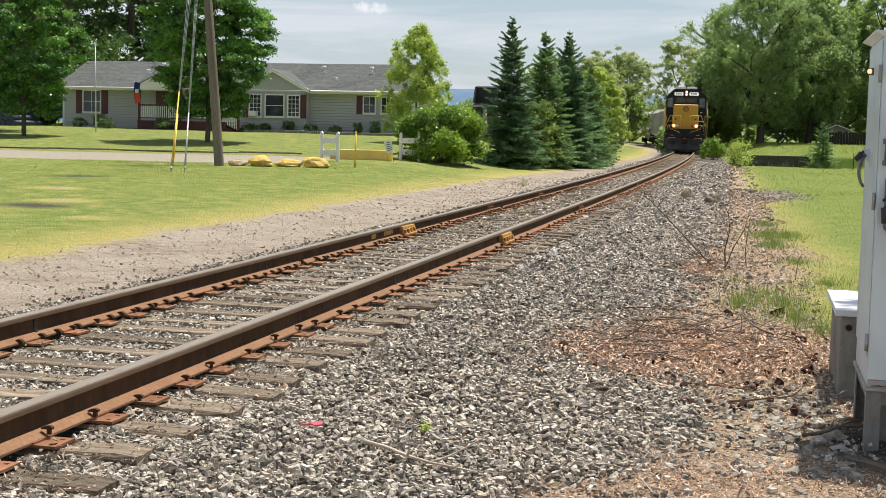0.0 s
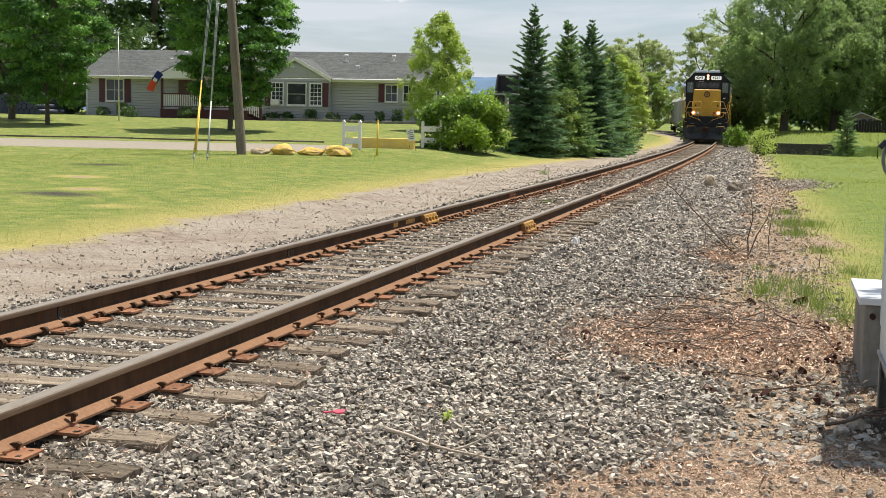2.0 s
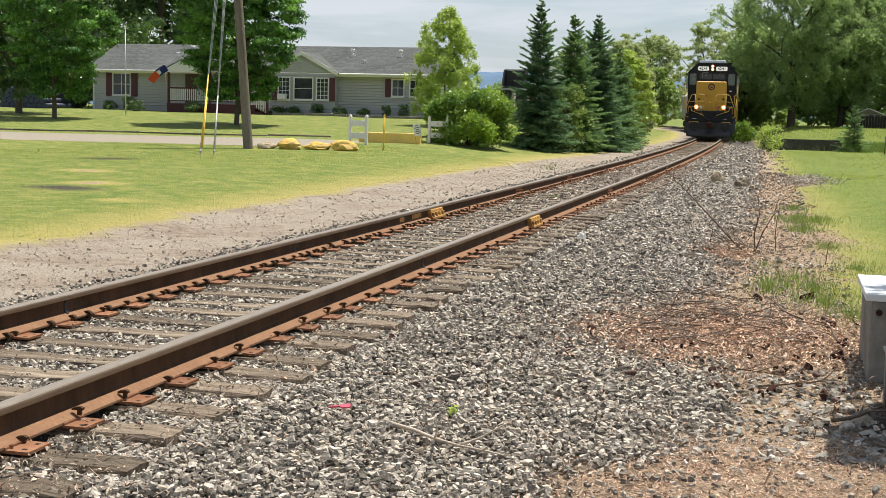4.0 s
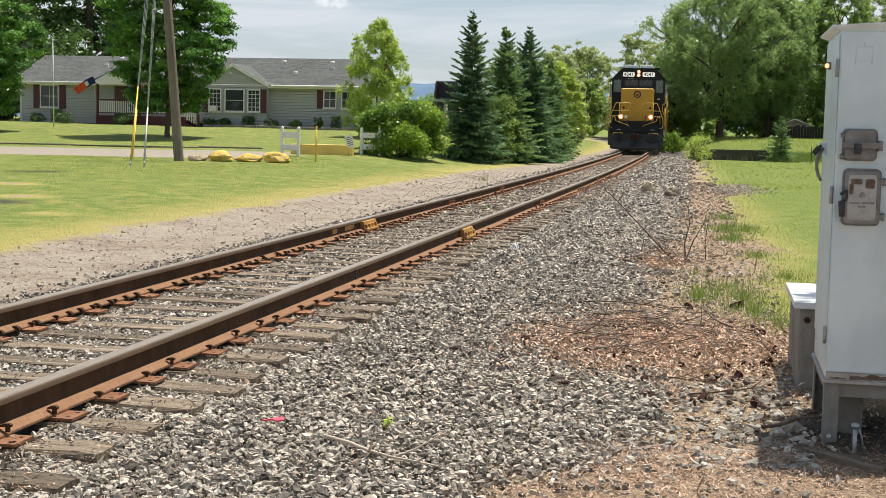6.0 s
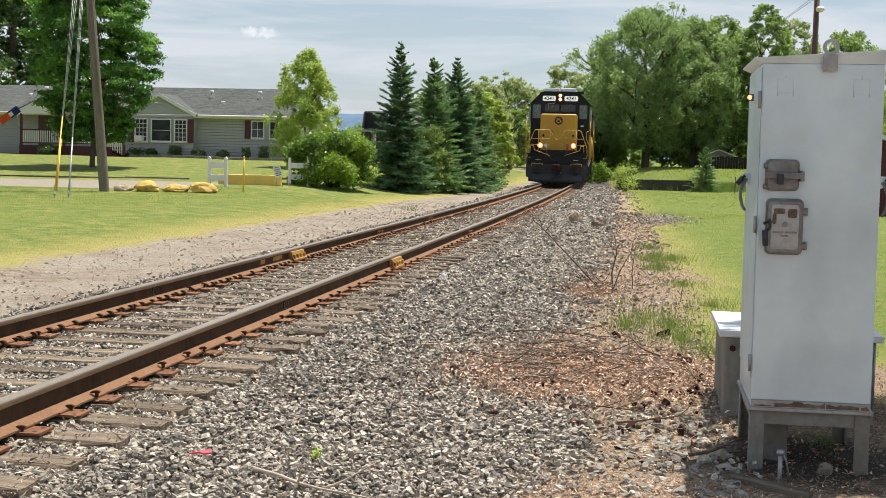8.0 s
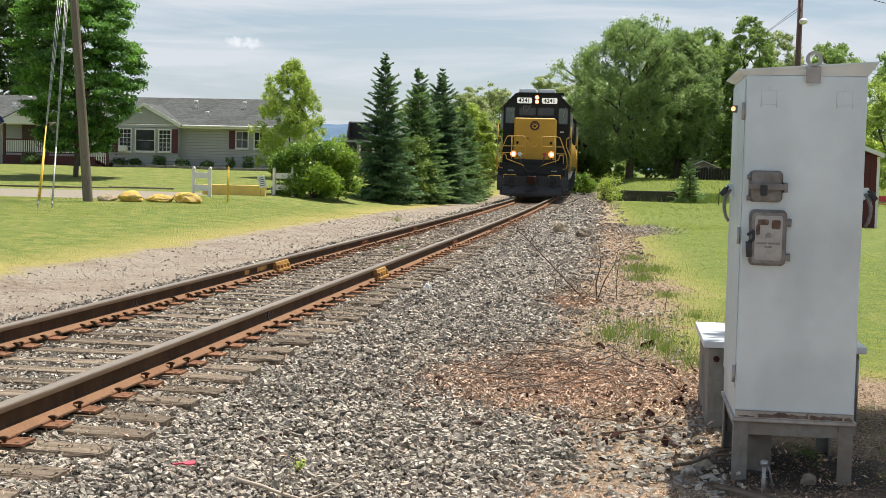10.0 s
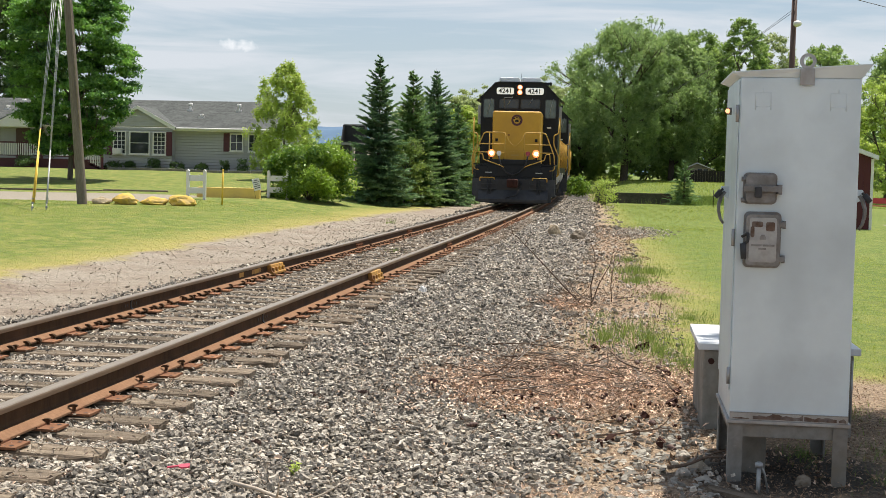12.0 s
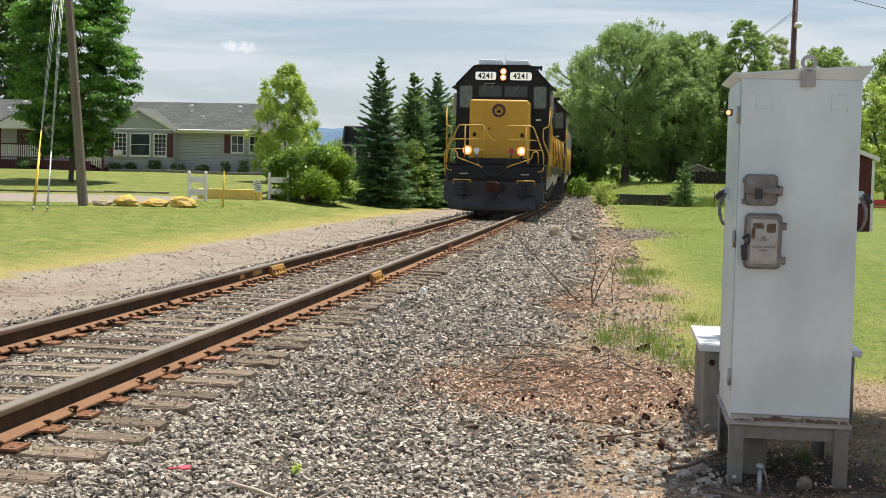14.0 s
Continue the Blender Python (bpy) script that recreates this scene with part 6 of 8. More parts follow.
        # side handrail along the walkway
        bm = bmesh.new()
        tube(bm, [(s * 1.56, 5.4, 2.62), (s * 1.56, 17.2, 2.62)], 0.018, 8)
        for k in range(8):
            yy = 5.5 + k * 1.66
            tube(bm, [(s * 1.56, yy, 1.5), (s * 1.56, yy, 2.62)], 0.02, 6)
        P("side_handrail", bm, M_RAILING, "yellow walkway handrail")
    bm = bmesh.new()
    n = 10
    tube(bm, [(-0.36 + 0.72 * i / n, 0.08, 2.70 - 0.42 * math.sin(math.pi * i / n)) for i in range(n + 1)], 0.009, 5)
    P("safety_chain", bm, M_RAILING)
    # long hood
    bm = bmesh.new()
    box(bm, -0.92, 0.92, 5.3, 17.2, 1.58, 4.10, 0.04)
    hood = P("long_hood", bm, M_LOCO_YELLOW, "yellow long hood with louvred doors")
    bm = bmesh.new()
    prism(bm, [(-0.94, 4.08), (0.94, 4.08), (0.94, 4.2), (0.7, 4.48), (-0.7, 4.48), (-0.94, 4.2)], 5.3, 17.2)
    P("hood_roof", bm, M_LOCO_BLACK, parent=hood)
    for s in (-1, 1):
        for k in range(14):
            yy = 5.5 + k * 0.83
            bm = bmesh.new()
            box(bm, s * 0.93 - 0.012, s * 0.93 + 0.012, yy, yy + 0.76, 1.75, 3.5, 0.01)
            P("hood_door", bm, M_LOCO_YELLOW, parent=hood)
        bm = bmesh.new()
        box(bm, s * 1.05 - 0.15, s * 1.05 + 0.15, 12.5, 16.5, 3.35, 4.15, 0.04)
        for k in range(16):
            box(bm, s * 1.21 - 0.01, s * 1.21 + 0.01, 12.6 + k * 0.24, 12.72 + k * 0.24, 3.42, 4.08)
        P("radiator_grille", bm, M_LOCO_BLACK, parent=hood)
        bm = bmesh.new()
        box(bm, s * 1.2 - 0.28, s * 1.2 + 0.28, 5.4, 7.2, 1.6, 2.9, 0.03)
        P("side_locker", bm, M_LOCO_YELLOW, parent=hood)
    for x, w in ((-0.46, 0.40), (0.42, 0.38)):
        bm = bmesh.new()
        box(bm, x - w, x + w, 3.0, 4.4, 4.84, 5.03, 0.06)
        P("air_conditioner", bm, M_AIRCON, "white rooftop air conditioner", parent=cab)
    bm = bmesh.new()
    for dx, L in ((-0.05, 0.30), (0.05, 0.26), (0.15, 0.34)):
        rod(bm, (1.0 + dx, 4.35, 4.81), (1.0 + dx, 4.35 - L, 4.87), 0.03, 0.06, 10)
    P("air_horn", bm, M_LOCO_BLACK, parent=cab)
    bm = bmesh.new()
    rod(bm, (-0.02, 3.75, 4.81), (-0.02, 3.75, 5.25), 0.006, sides=5)
    P("antenna", bm, M_BLACK, parent=cab)
    bm = bmesh.new()
    box(bm, 1.10, 1.26, 2.685, 2.698, 3.02, 3.08)
    P("cab_plate", bm, M_TRIM, parent=cab)
    bm = bmesh.new()
    tube(bm, bend([(-0.62, 2.66, 3.85), (-0.62, 2.60, 4.21), (-0.28, 2.60, 4.21), (-0.28, 2.66, 4.27)], 0.03), 0.012, 6)
    P("grab_iron", bm, M_GALV, parent=cab)
    # fuel tank with pale rims and air tanks
    bm = bmesh.new()
    prism(bm, [(-1.35, 1.15), (-1.45, 0.85), (-1.25, 0.35), (-0.9, 0.22), (0.9, 0.22), (1.25, 0.35), (1.45, 0.85), (1.35, 1.15)], 7.0, 10.8)
    P("fuel_tank", bm, M_TRUCK)
    for yy in (6.96, 10.8):
        bm = bmesh.new()
        arc = [(1.58 * math.cos(a), 1.30 + 1.12 * math.sin(a)) for a in np.linspace(-0.02, -math.pi + 0.02, 19)]
        prism(bm, arc, yy, yy + 0.16)
        P("tank_rim", bm, M_TRIM, "pale stripe on the fuel tank's end")
    for s in (-1, 1):
        bm = bmesh.new()
        rod(bm, (s * 1.25, 7.1, 1.28), (s * 1.25, 9.6, 1.28), 0.17, sides=14)
        P("air_reservoir", bm, M_HOPPER)
    wheels = []
    for yc in (3.6, 14.2):
        truck_frame(t, yc, 2.74)
        for d in (-1.37, 1.37):
            wheels.append(wheelset(t, yc + d))
    return t, wheels


def build_hopper(seed, shade):
    """A covered hopper car, front at y = 0."""
    t = tagged(anchor("hopper_car"), "pale grey covered hopper wagon with ribbed sides", "freight wagon", "wagons of the train")
    L = 15.2
    bm = bmesh.new()
    prism(bm, [(-1.38, 1.25), (1.38, 1.25), (1.42, 2.2), (1.42, 3.8), (1.0, 4.2), (-1.0, 4.2), (-1.42, 3.8), (-1.42, 2.2)], 1.1, L - 1.1)
    body = part("body", bm, shade, t)
    for s in (-1, 1):
        for k in range(13):
            bm = bmesh.new()
            box(bm, s * 1.43 - 0.04, s * 1.43 + 0.04, 1.3 + k * 1.04, 1.42 + k * 1.04, 1.3, 3.8)
            part("side_rib", bm, shade, body)
    bm = bmesh.new()
    box(bm, -0.45, 0.45, 0.9, L - 0.9, 4.24, 4.30)
    part("roof_walk", bm, M_GALV, t)
    for k in range(3):
        bm = bmesh.new()
        y = 3.4 + k * 4.2
        prism(bm, [(-1.3, 1.25), (1.3, 1.25), (0.35, 0.42), (-0.35, 0.42)], y - 0.9, y + 0.9)
        part("hopper_bay", bm, shade, t)
    for y0, y1 in ((0.3, 1.2), (L - 1.2, L - 0.3)):
        bm = bmesh.new()
        box(bm, -1.35, 1.35, y0, y1, 1.05, 1.35, 0.02)
        part("end_platform", bm, M_TRUCK, t)
        bm = bmesh.new()
        for x in (-1.2, -0.4, 0.4, 1.2):
            rod(bm, (x, (y0 + y1) / 2, 1.3), (x, (y0 + y1) / 2, 3.8), 0.05, sides=6)
        part("end_post", bm, shade, t)
    bm = bmesh.new()
    box(bm, -0.15, 0.15, -0.3, L + 0.3, 0.75, 1.0)
    part("draft_sill", bm, M_TRUCK, t)
    wheels = []
    for yc in (2.0, L - 2.0):
        truck_frame(t, yc, 1.75, 0.42)
        for d in (-0.875, 0.875):
            wheels.append(wheelset(t, yc + d, 0.42))
    return t, wheels, L


lead, lead_wheels = build_locomotive("4241")
second, second_wheels = build_locomotive("4241")
tagged(second, "black and yellow diesel locomotive coupled behind the first one", "locomotive")
wagons = [build_hopper(k, (M_HOPPER, M_HOPPER, M_SIDING)[k]) for k in range(3)]

# ---- the signal cabinet and its neighbours ----
M_WORN = material("bared_brown_primer", (0.17, 0.115, 0.085), (0.095, 0.065, 0.05), 0.8, 0.1, 30, 0.3, stain=(0.28, 0.26, 0.24), stain_scale=25)


def build_cabinet():
    x0, x1, yf, yb = 4.557, 5.172, 7.27, 8.10
    zb, zt = 0.20, 2.00
    t = tagged(anchor("signal_cabinet", x0, yf, -0.15), "silver painted steel signal cabinet standing on an angle-iron frame", "cabinet")
    W, D, B, T = x1 - x0, yb - yf, zb + 0.15, zt + 0.15
    P = lambda name, bm, mat, label="", parent=t: part(name, bm, mat, parent, label)
    bm = bmesh.new()
    box(bm, 0, W, 0, D, B, T, 0.008)
    body = P("body", bm, M_SILVER)
    # hipped, flared top
    bm = bmesh.new()
    lo = [(-0.0, 0.0, T), (W, 0.0, T), (W, D, T), (0, D, T)]
    hi = [(-0.045, -0.012, T + 0.022), (W + 0.05, -0.02, T + 0.070), (W + 0.05, D + 0.05, T + 0.070), (-0.045, D + 0.05, T + 0.022)]
    top = [(-0.045, -0.012, T + 0.028), (W + 0.05, -0.02, T + 0.076), (W + 0.05, D + 0.05, T + 0.076), (-0.045, D + 0.05, T + 0.028)]
    rings = [[bm.verts.new(p) for p in r] for r in (lo, hi, top)]
    for a, b in zip(rings, rings[1:]):
        for k in range(4):
            bm.faces.new((a[k], a[(k + 1) % 4], b[(k + 1) % 4], b[k]))
    bm.faces.new(rings[2])
    bm.faces.new(rings[0][::-1])
    bmesh.ops.recalc_face_normals(bm, faces=bm.faces)
    P("roof_cap", bm, M_SILVER)
    # lifting eye
    bm = bmesh.new()
    hole = [(0.024 * math.cos(a), 0.048 + 0.024 * math.sin(a)) for a in np.linspace(0, 2 * math.pi, 17)[:-1]]
    box(bm, -0.037, 0.037, -0.012, -0.002, -0.075, 0.012, 0.002)
    ring_in = [bm.verts.new((a, -0.012, b)) for a, b in hole]
    ring_out = [bm.verts.new((0.037 * 1.15 * math.cos(2 * math.pi * i / 16), -0.012, 0.048 + 0.042 * math.sin(2 * math.pi * i / 16))) for i in range(16)]
    ri2 = [bm.verts.new(v.co + Vector((0, 0.01, 0))) for v in ring_in]
    ro2 = [bm.verts.new(v.co + Vector((0, 0.01, 0))) for v in ring_out]
    for i in range(16):
        j = (i + 1) % 16
        bm.faces.new((ring_in[i], ring_in[j], ring_out[j], ring_out[i]))
        bm.faces.new((ri2[i], ro2[i], ro2[j], ri2[j]))
        bm.faces.new((ring_out[i], ring_out[j], ro2[j], ro2[i]))
        bm.faces.new((ring_in[i], ri2[i], ri2[j], ring_in[j]))
    bmesh.ops.recalc_face_normals(bm, faces=bm.faces)
    e = P("lifting_eye", bm, M_GALV, "steel lifting eye")
    e.location = (0.335, -0.022, T + 0.035)
    # stamped reliefs near the top corners
    for cx in (0.118, 0.50):
        bm = bmesh.new()
        w, h, zc = 0.040, 0.045, T - 0.125
        tube(bm, [(a, 0.001, b) for a, b in [(cx - w, zc - h), (cx - w, zc + h), (cx + w, zc + h), (cx + w, zc - h)]], 0.0028, 6)
        tube(bm, [(cx - w, 0.001, zc - h * 0.6), (cx + w, 0.001, zc - h * 0.6)], 0.0022, 6)
        tube(bm, [(cx, 0.001, zc + h), (cx, 0.001, zc + h + 0.022)], 0.0028, 6)
        P("stamped_outline", bm, M_SILVER, parent=body)
    # upper hinged cover with a hasp
    bm = bmesh.new()
    prism(bm, rounded(0.042, 0.192, 1.498 + 0.0, 1.643, 0.02), -0.045, 0.0)
    u = P("hinged_cover", bm, M_CAST, "grey cast-metal hinged cover")
    bm = bmesh.new()
    prism(bm, rounded(0.030, 0.204, 1.488, 1.653, 0.026), -0.012, -0.001)
    P("cover_flange", bm, M_CAST, parent=u)
    bm = bmesh.new()
    box(bm, 0.030, 0.222, -0.062, -0.045, 1.553, 1.585, 0.003)
    box(bm, 0.205, 0.226, -0.06, -0.0, 1.541, 1.593, 0.004)
    P("hasp", bm, M_CAST, parent=u)
    bm = bmesh.new()
    box(bm, 0.085, 0.120, -0.085, -0.06, 1.523, 1.578, 0.005)
    P("padlock", bm, M_PILOT, "small dark padlock", parent=u)
    for z in (1.508, 1.618):
        bm = bmesh.new()
        rod(bm, (0.020, -0.022, z), (0.052, -0.022, z), 0.013, sides=10)
        P("hinge", bm, M_CAST, parent=u)
    # lower cover with worn paint and cast lettering
    bm = bmesh.new()
    prism(bm, rounded(0.050, 0.222, 1.170, 1.435, 0.022), -0.055, 0.0)
    l = P("equipment_cover", bm, M_CAST, "grey cast cover with flaking paint")
    bm = bmesh.new()
    prism(bm, rounded(0.040, 0.232, 1.156, 1.449, 0.028), -0.018, -0.001)
    P("cover_flange", bm, M_CAST, parent=l)
    bm = bmesh.new()
    prism(bm, rounded(0.066, 0.206, 1.187, 1.419, 0.014), -0.059, -0.054)
    P("face_panel", bm, M_GALV, parent=l)
    for a, b, c, d in ((0.078, 0.135, 1.370, 1.399), (0.150, 0.196, 1.350, 1.397), (0.072, 0.092, 1.317, 1.373)):
        bm = bmesh.new()
        prism(bm, rounded(a, b, c, d, 0.009), -0.0615, -0.0585)
        P("worn_patch", bm, M_WORN, parent=l)
    for a, b, c, d in ((0.120, 0.152, 1.305, 1.322), (0.126, 0.146, 1.322, 1.331)):
        bm = bmesh.new()
        box(bm, a, b, -0.0615, -0.0585, c, d)
        P("cast_mark", bm, M_CAST, parent=l)
    for a, b, z in ((0.076, 0.130, 1.270), (0.136, 0.196, 1.270), (0.115, 0.155, 1.252)):
        bm = bmesh.new()
        box(bm, a, b, -0.0615, -0.0585, z, z + 0.010)
        P("text_bar", bm, M_CAST, parent=l)
    for z in (1.204, 1.384):
        bm = bmesh.new()
        box(bm, 0.218, 0.252, -0.04, -0.0, z - 0.015, z + 0.015, 0.005)
        rod(bm, (0.245, -0.03, z - 0.02), (0.245, -0.03, z + 0.02), 0.009, sides=8)
        P("clasp", bm, M_CAST, parent=l)
    bm = bmesh.new()
    tube(bm, bend([(0.030, -0.05, 1.317), (0.060, -0.07, 1.339), (0.060, -0.07, 1.294), (0.035, -0.05, 1.277)], 0.01), 0.008, 6)
    rod(bm, (0.036, -0.06, 1.283), (0.040, -0.065, 1.202), 0.017, 0.014, 10)
    P("seal_lock", bm, M_PILOT, "dark hanging padlock", parent=l)
    # side door edge, hinges, handles on both sides
    bm = bmesh.new()
    box(bm, -0.007, -0.001, 0.015, D - 0.02, B + 0.15, T - 0.02, 0.002)
    P("side_door", bm, M_SILVER)
    for z in (T - 0.19, 1.03 + 0.28, B + 0.23):
        bm = bmesh.new()
        rod(bm, (-0.012, -0.006, z - 0.045), (-0.012, -0.006, z + 0.045), 0.009, sides=8)
        P("hinge_barrel", bm, M_GALV)
    for s, xx, yy in ((-1, -0.007, 0.50), (1, W, 0.06)):
        bm = bmesh.new()
        prism(bm, [(0, 1.575), (s * 0.034, 1.575), (s * 0.040, 1.565), (s * 0.040, 1.54), (s * 0.020, 1.515), (0, 1.505)], yy, yy + 0.06)
        h = P("handle_bracket", bm, M_SILVER, "painted handle bracket")
        h.location = (xx, 0, 0)
        bm = bmesh.new()
        tube(bm, [(s * d, yy + 0.005, z) for d, z in ((0.018, 1.545), (0.038, 1.515), (0.050, 1.475), (0.050, 1.435), (0.040, 1.395), (0.022, 1.365))], 0.012, 8, r_end=0.008)
        P("door_handle", bm, M_CAST, "curved cast door handle", parent=h)
        bm = bmesh.new()
        rod(bm, (s * 0.030, yy - 0.012, 1.560), (s * 0.044, yy - 0.014, 1.548), 0.007, sides=8)
        rod(bm, (s * 0.042, yy - 0.014, 1.550), (s * 0.072, yy - 0.016, 1.512), 0.015, sides=10)
        P("padlock", bm, M_PILOT, parent=h)
    bm = bmesh.new()
    rod(bm, (-0.045, 0.30, T - 0.165), (-0.02, 0.30, T - 0.165), 0.02, sides=12)
    P("indicator_socket", bm, M_CAST)
    bm = bmesh.new()
    bmesh.ops.create_uvsphere(bm, u_segments=12, v_segments=8, radius=0.014, matrix=Matrix.Translation((-0.040, 0.29, T - 0.165)))
    P("indicator_lamp", bm, M_INDICATOR, "lit orange indicator lamp")
    # rusted bottom flange and the stand
    bm = bmesh.new()
    box(bm, 0.003, W - 0.003, -0.012, -0.001, B - 0.002, B + 0.038)
    box(bm, -0.012, W + 0.012, -0.02, D + 0.02, B - 0.022, B - 0.003, 0.003)
    P("base_flange", bm, M_GALV, "grey base flange with flaking rust")
    gr = random.Random(4)
    for a, b, low, high in ((0.20, 0.62, 0.012, 0.030), (0.63, 0.90, 0.006, 0.022), (0.03, 0.17, 0.001, 0.006), (0.92, 0.98, 0.004, 0.020)):
        us = np.linspace(a * W, b * W, max(4, int((b - a) * 40)))
        upper = [(u, B + 0.006 + gr.uniform(low, high)) for u in us]
        lower = [(u, B + 0.002 + gr.uniform(0, 0.003)) for u in us[::-1]]
        bm = bmesh.new()
        prism(bm, lower[::-1] + upper[::-1], -0.0145, -0.0125)
        bmesh.ops.recalc_face_normals(bm, faces=bm.faces)
        P("rust_streak", bm, M_WORN)
    # thin darker strip along the flange's top edge
    bm = bmesh.new()
    box(bm, 0.004, W - 0.004, -0.0135, -0.0125, B + 0.0345, B + 0.0375)
    P("dirty_seam", bm, M_POST)
    for px in (0.0, W - 0.075):
        for py in (0.0, D - 0.075):
            bm = bmesh.new()
            sx, sy = (1 if px == 0 else -1), (1 if py == 0 else -1)
            cx, cy = (px if px == 0 else px + 0.075), (py if py == 0 else py + 0.075)
            prism(bm, [(cx, cy), (cx + sx * 0.075, cy), (cx + sx * 0.075, cy + sy * 0.009), (cx + sx * 0.009, cy + sy * 0.009), (cx + sx * 0.009, cy + sy * 0.075), (cx, cy + sy * 0.075)], -0.35, B - 0.024, axis="z")
            rod(bm, (px + 0.035, py - 0.006, 0.20), (px + 0.035, py + 0.004, 0.20), 0.009, sides=8)
            P("leg", bm, M_POST, "weathered angle-iron leg")
    bm = bmesh.new()
    box(bm, 0.012, W - 0.012, 0.012, 0.020, B - 0.095, B - 0.026)
    box(bm, 0.012, W - 0.012, D - 0.020, D - 0.012, B - 0.095, B - 0.026)
    box(bm, 0.0125, 0.020, 0.022, D - 0.022, B - 0.09, B - 0.026)
    box(bm, W - 0.020, W - 0.0125, 0.022, D - 0.022, B - 0.09, B - 0.026)
    P("stand_rail", bm, M_POST)
    bm = bmesh.new()
    rod(bm, (0.145, 0.30, -0.2), (0.145, 0.30, B - 0.025), 0.085, sides=20)
    P("cable_conduit", bm, M_POST, "round tan conduit below the cabinet")
    t.rotation_euler = (0, 0, 0)
    return t


build_cabinet()


def build_ground_rod():
    bm = bmesh.new()
    rod(bm, (0, 0, -0.1), (0, 0, 0.16), 0.011, sides=8)
    rod(bm, (0, 0, 0.13), (0, 0, 0.155), 0.02, sides=8)
    tube(bm, [(0.01, 0, 0.14), (0.03, 0.01, 0.10), (0.05, 0.0, 0.0)], 0.006, 6)
    ob = part("ground_rod", bm, M_GALV)
    ob.matrix_basis = pose(4.70, 7.05, -0.14)
    tagged(ob, "galvanised ground rod with a wire clamp", "ground rod")


build_ground_rod()


def build_board():
    bm = bmesh.new()
    r = random.Random(6)
    rings = []
    for i in range(9):
        x = -0.24 + 0.06 * i
        w, h = 0.045 + r.uniform(-0.008, 0.006) - (0.02 if i in (0, 8) else 0), 0.028 + r.uniform(-0.005, 0.005)
        rings.append([bm.verts.new(p) for p in ((x, -w, -0.02), (x, -w, h * 0.8), (x, 0.0, h), (x, w, h * 0.85), (x, w, -0.02))])
    for a, b in zip(rings, rings[1:]):
        for k in range(4):
            bm.faces.new((a[k], b[k], b[k + 1], a[k + 1]))
    bm.faces.new(rings[0])
    bm.faces.new(rings[-1][::-1])
    bmesh.ops.recalc_face_normals(bm, faces=bm.faces)
    ob = part("weathered_board", bm, M_TIE)
    ob.matrix_basis = pose(4.63, 6.80, float(lie(4.63, 6.80)) + 0.012, 0, 0, -43)
    tagged(ob, "short dark weathered board lying before the cabinet", "board")


build_board()


def build_vault():
    """Concrete vault with a pale sheet-metal lid, behind the cabinet."""
    t = tagged(anchor("battery_vault", 4.50, 8.70, -0.15), "stained concrete battery vault with a white metal lid", "vault")
    bm = bmesh.new()
    box(bm, 0.0, 0.93, 0.0, 1.05, -0.15, 0.53, 0.02)
    part("concrete_box", bm, M_CONCRETE, t)
    bm = bmesh.new()
    box(bm, -0.035, 0.965, -0.035, 1.085, 0.532, 0.575, 0.006)
    part("lid", bm, M_WHITE, t, "white sheet-metal lid")
    for x in (0.05, 0.88):
        bm = bmesh.new()
        rod(bm, (x, -0.02, 0.46), (x, 0.01, 0.46), 0.02, sides=8)
        part("bolt", bm, M_DARK_RUST, t)
    bm = bmesh.new()
    tube(bm, [(0.915, -0.03, 0.50), (0.915, -0.035, 0.3), (0.91, -0.03, 0.1)], 0.006, 6)
    part("lid_chain", bm, M_GALV, t)


build_vault()

# an unseen tree added to the right, whose shade falls round the cabinet's far side
leafy_tree("yard_tree", 7.75, 10.1, 8.8, 4.3, M_LEAF_MAPLE, "green shade tree out of view beside the signal cabinet", 171, 0.13, 0.46, 36000, 0.10, clump=0.16)

# ---- farther along the field side ----


def build_block():
    x0, x1, y = 3.25, 6.9, 76.6
    z = float(lie(5, y))
    bm = bmesh.new()
    prism(bm, [(-0.4, -0.25), (-0.38, 0.40), (-0.24, 0.52), (3.75, 0.52), (3.88, 0.36), (3.9, -0.25)], -0.3, 0.3)
    ob = part("concrete_block", bm, material("dark_weathered_block", (0.085, 0.08, 0.07), (0.05, 0.047, 0.042), 0.95, 0, 7, 0.5, stain=(0.14, 0.13, 0.11), stain_scale=2.5))
    ob.matrix_basis = pose(x0 - 0.5, y, z + 0.07, 0, 0, 2)
    tagged(ob, "long dark weathered block lying at the edge of the mown grass", "block")
    bm = bmesh.new()
    prism(bm, [(-0.55, 0.55), (-0.5, 0.62), (0.22, 0.22), (0.18, 0.14)], -0.05, 0.05)
    ob = part("timber_offcut", bm, M_TIE)
    ob.matrix_basis = pose(6.5, 76.4, z + 0.02)
    tagged(ob, "dark slanting timber offcut beside the block", "timber")


build_block()


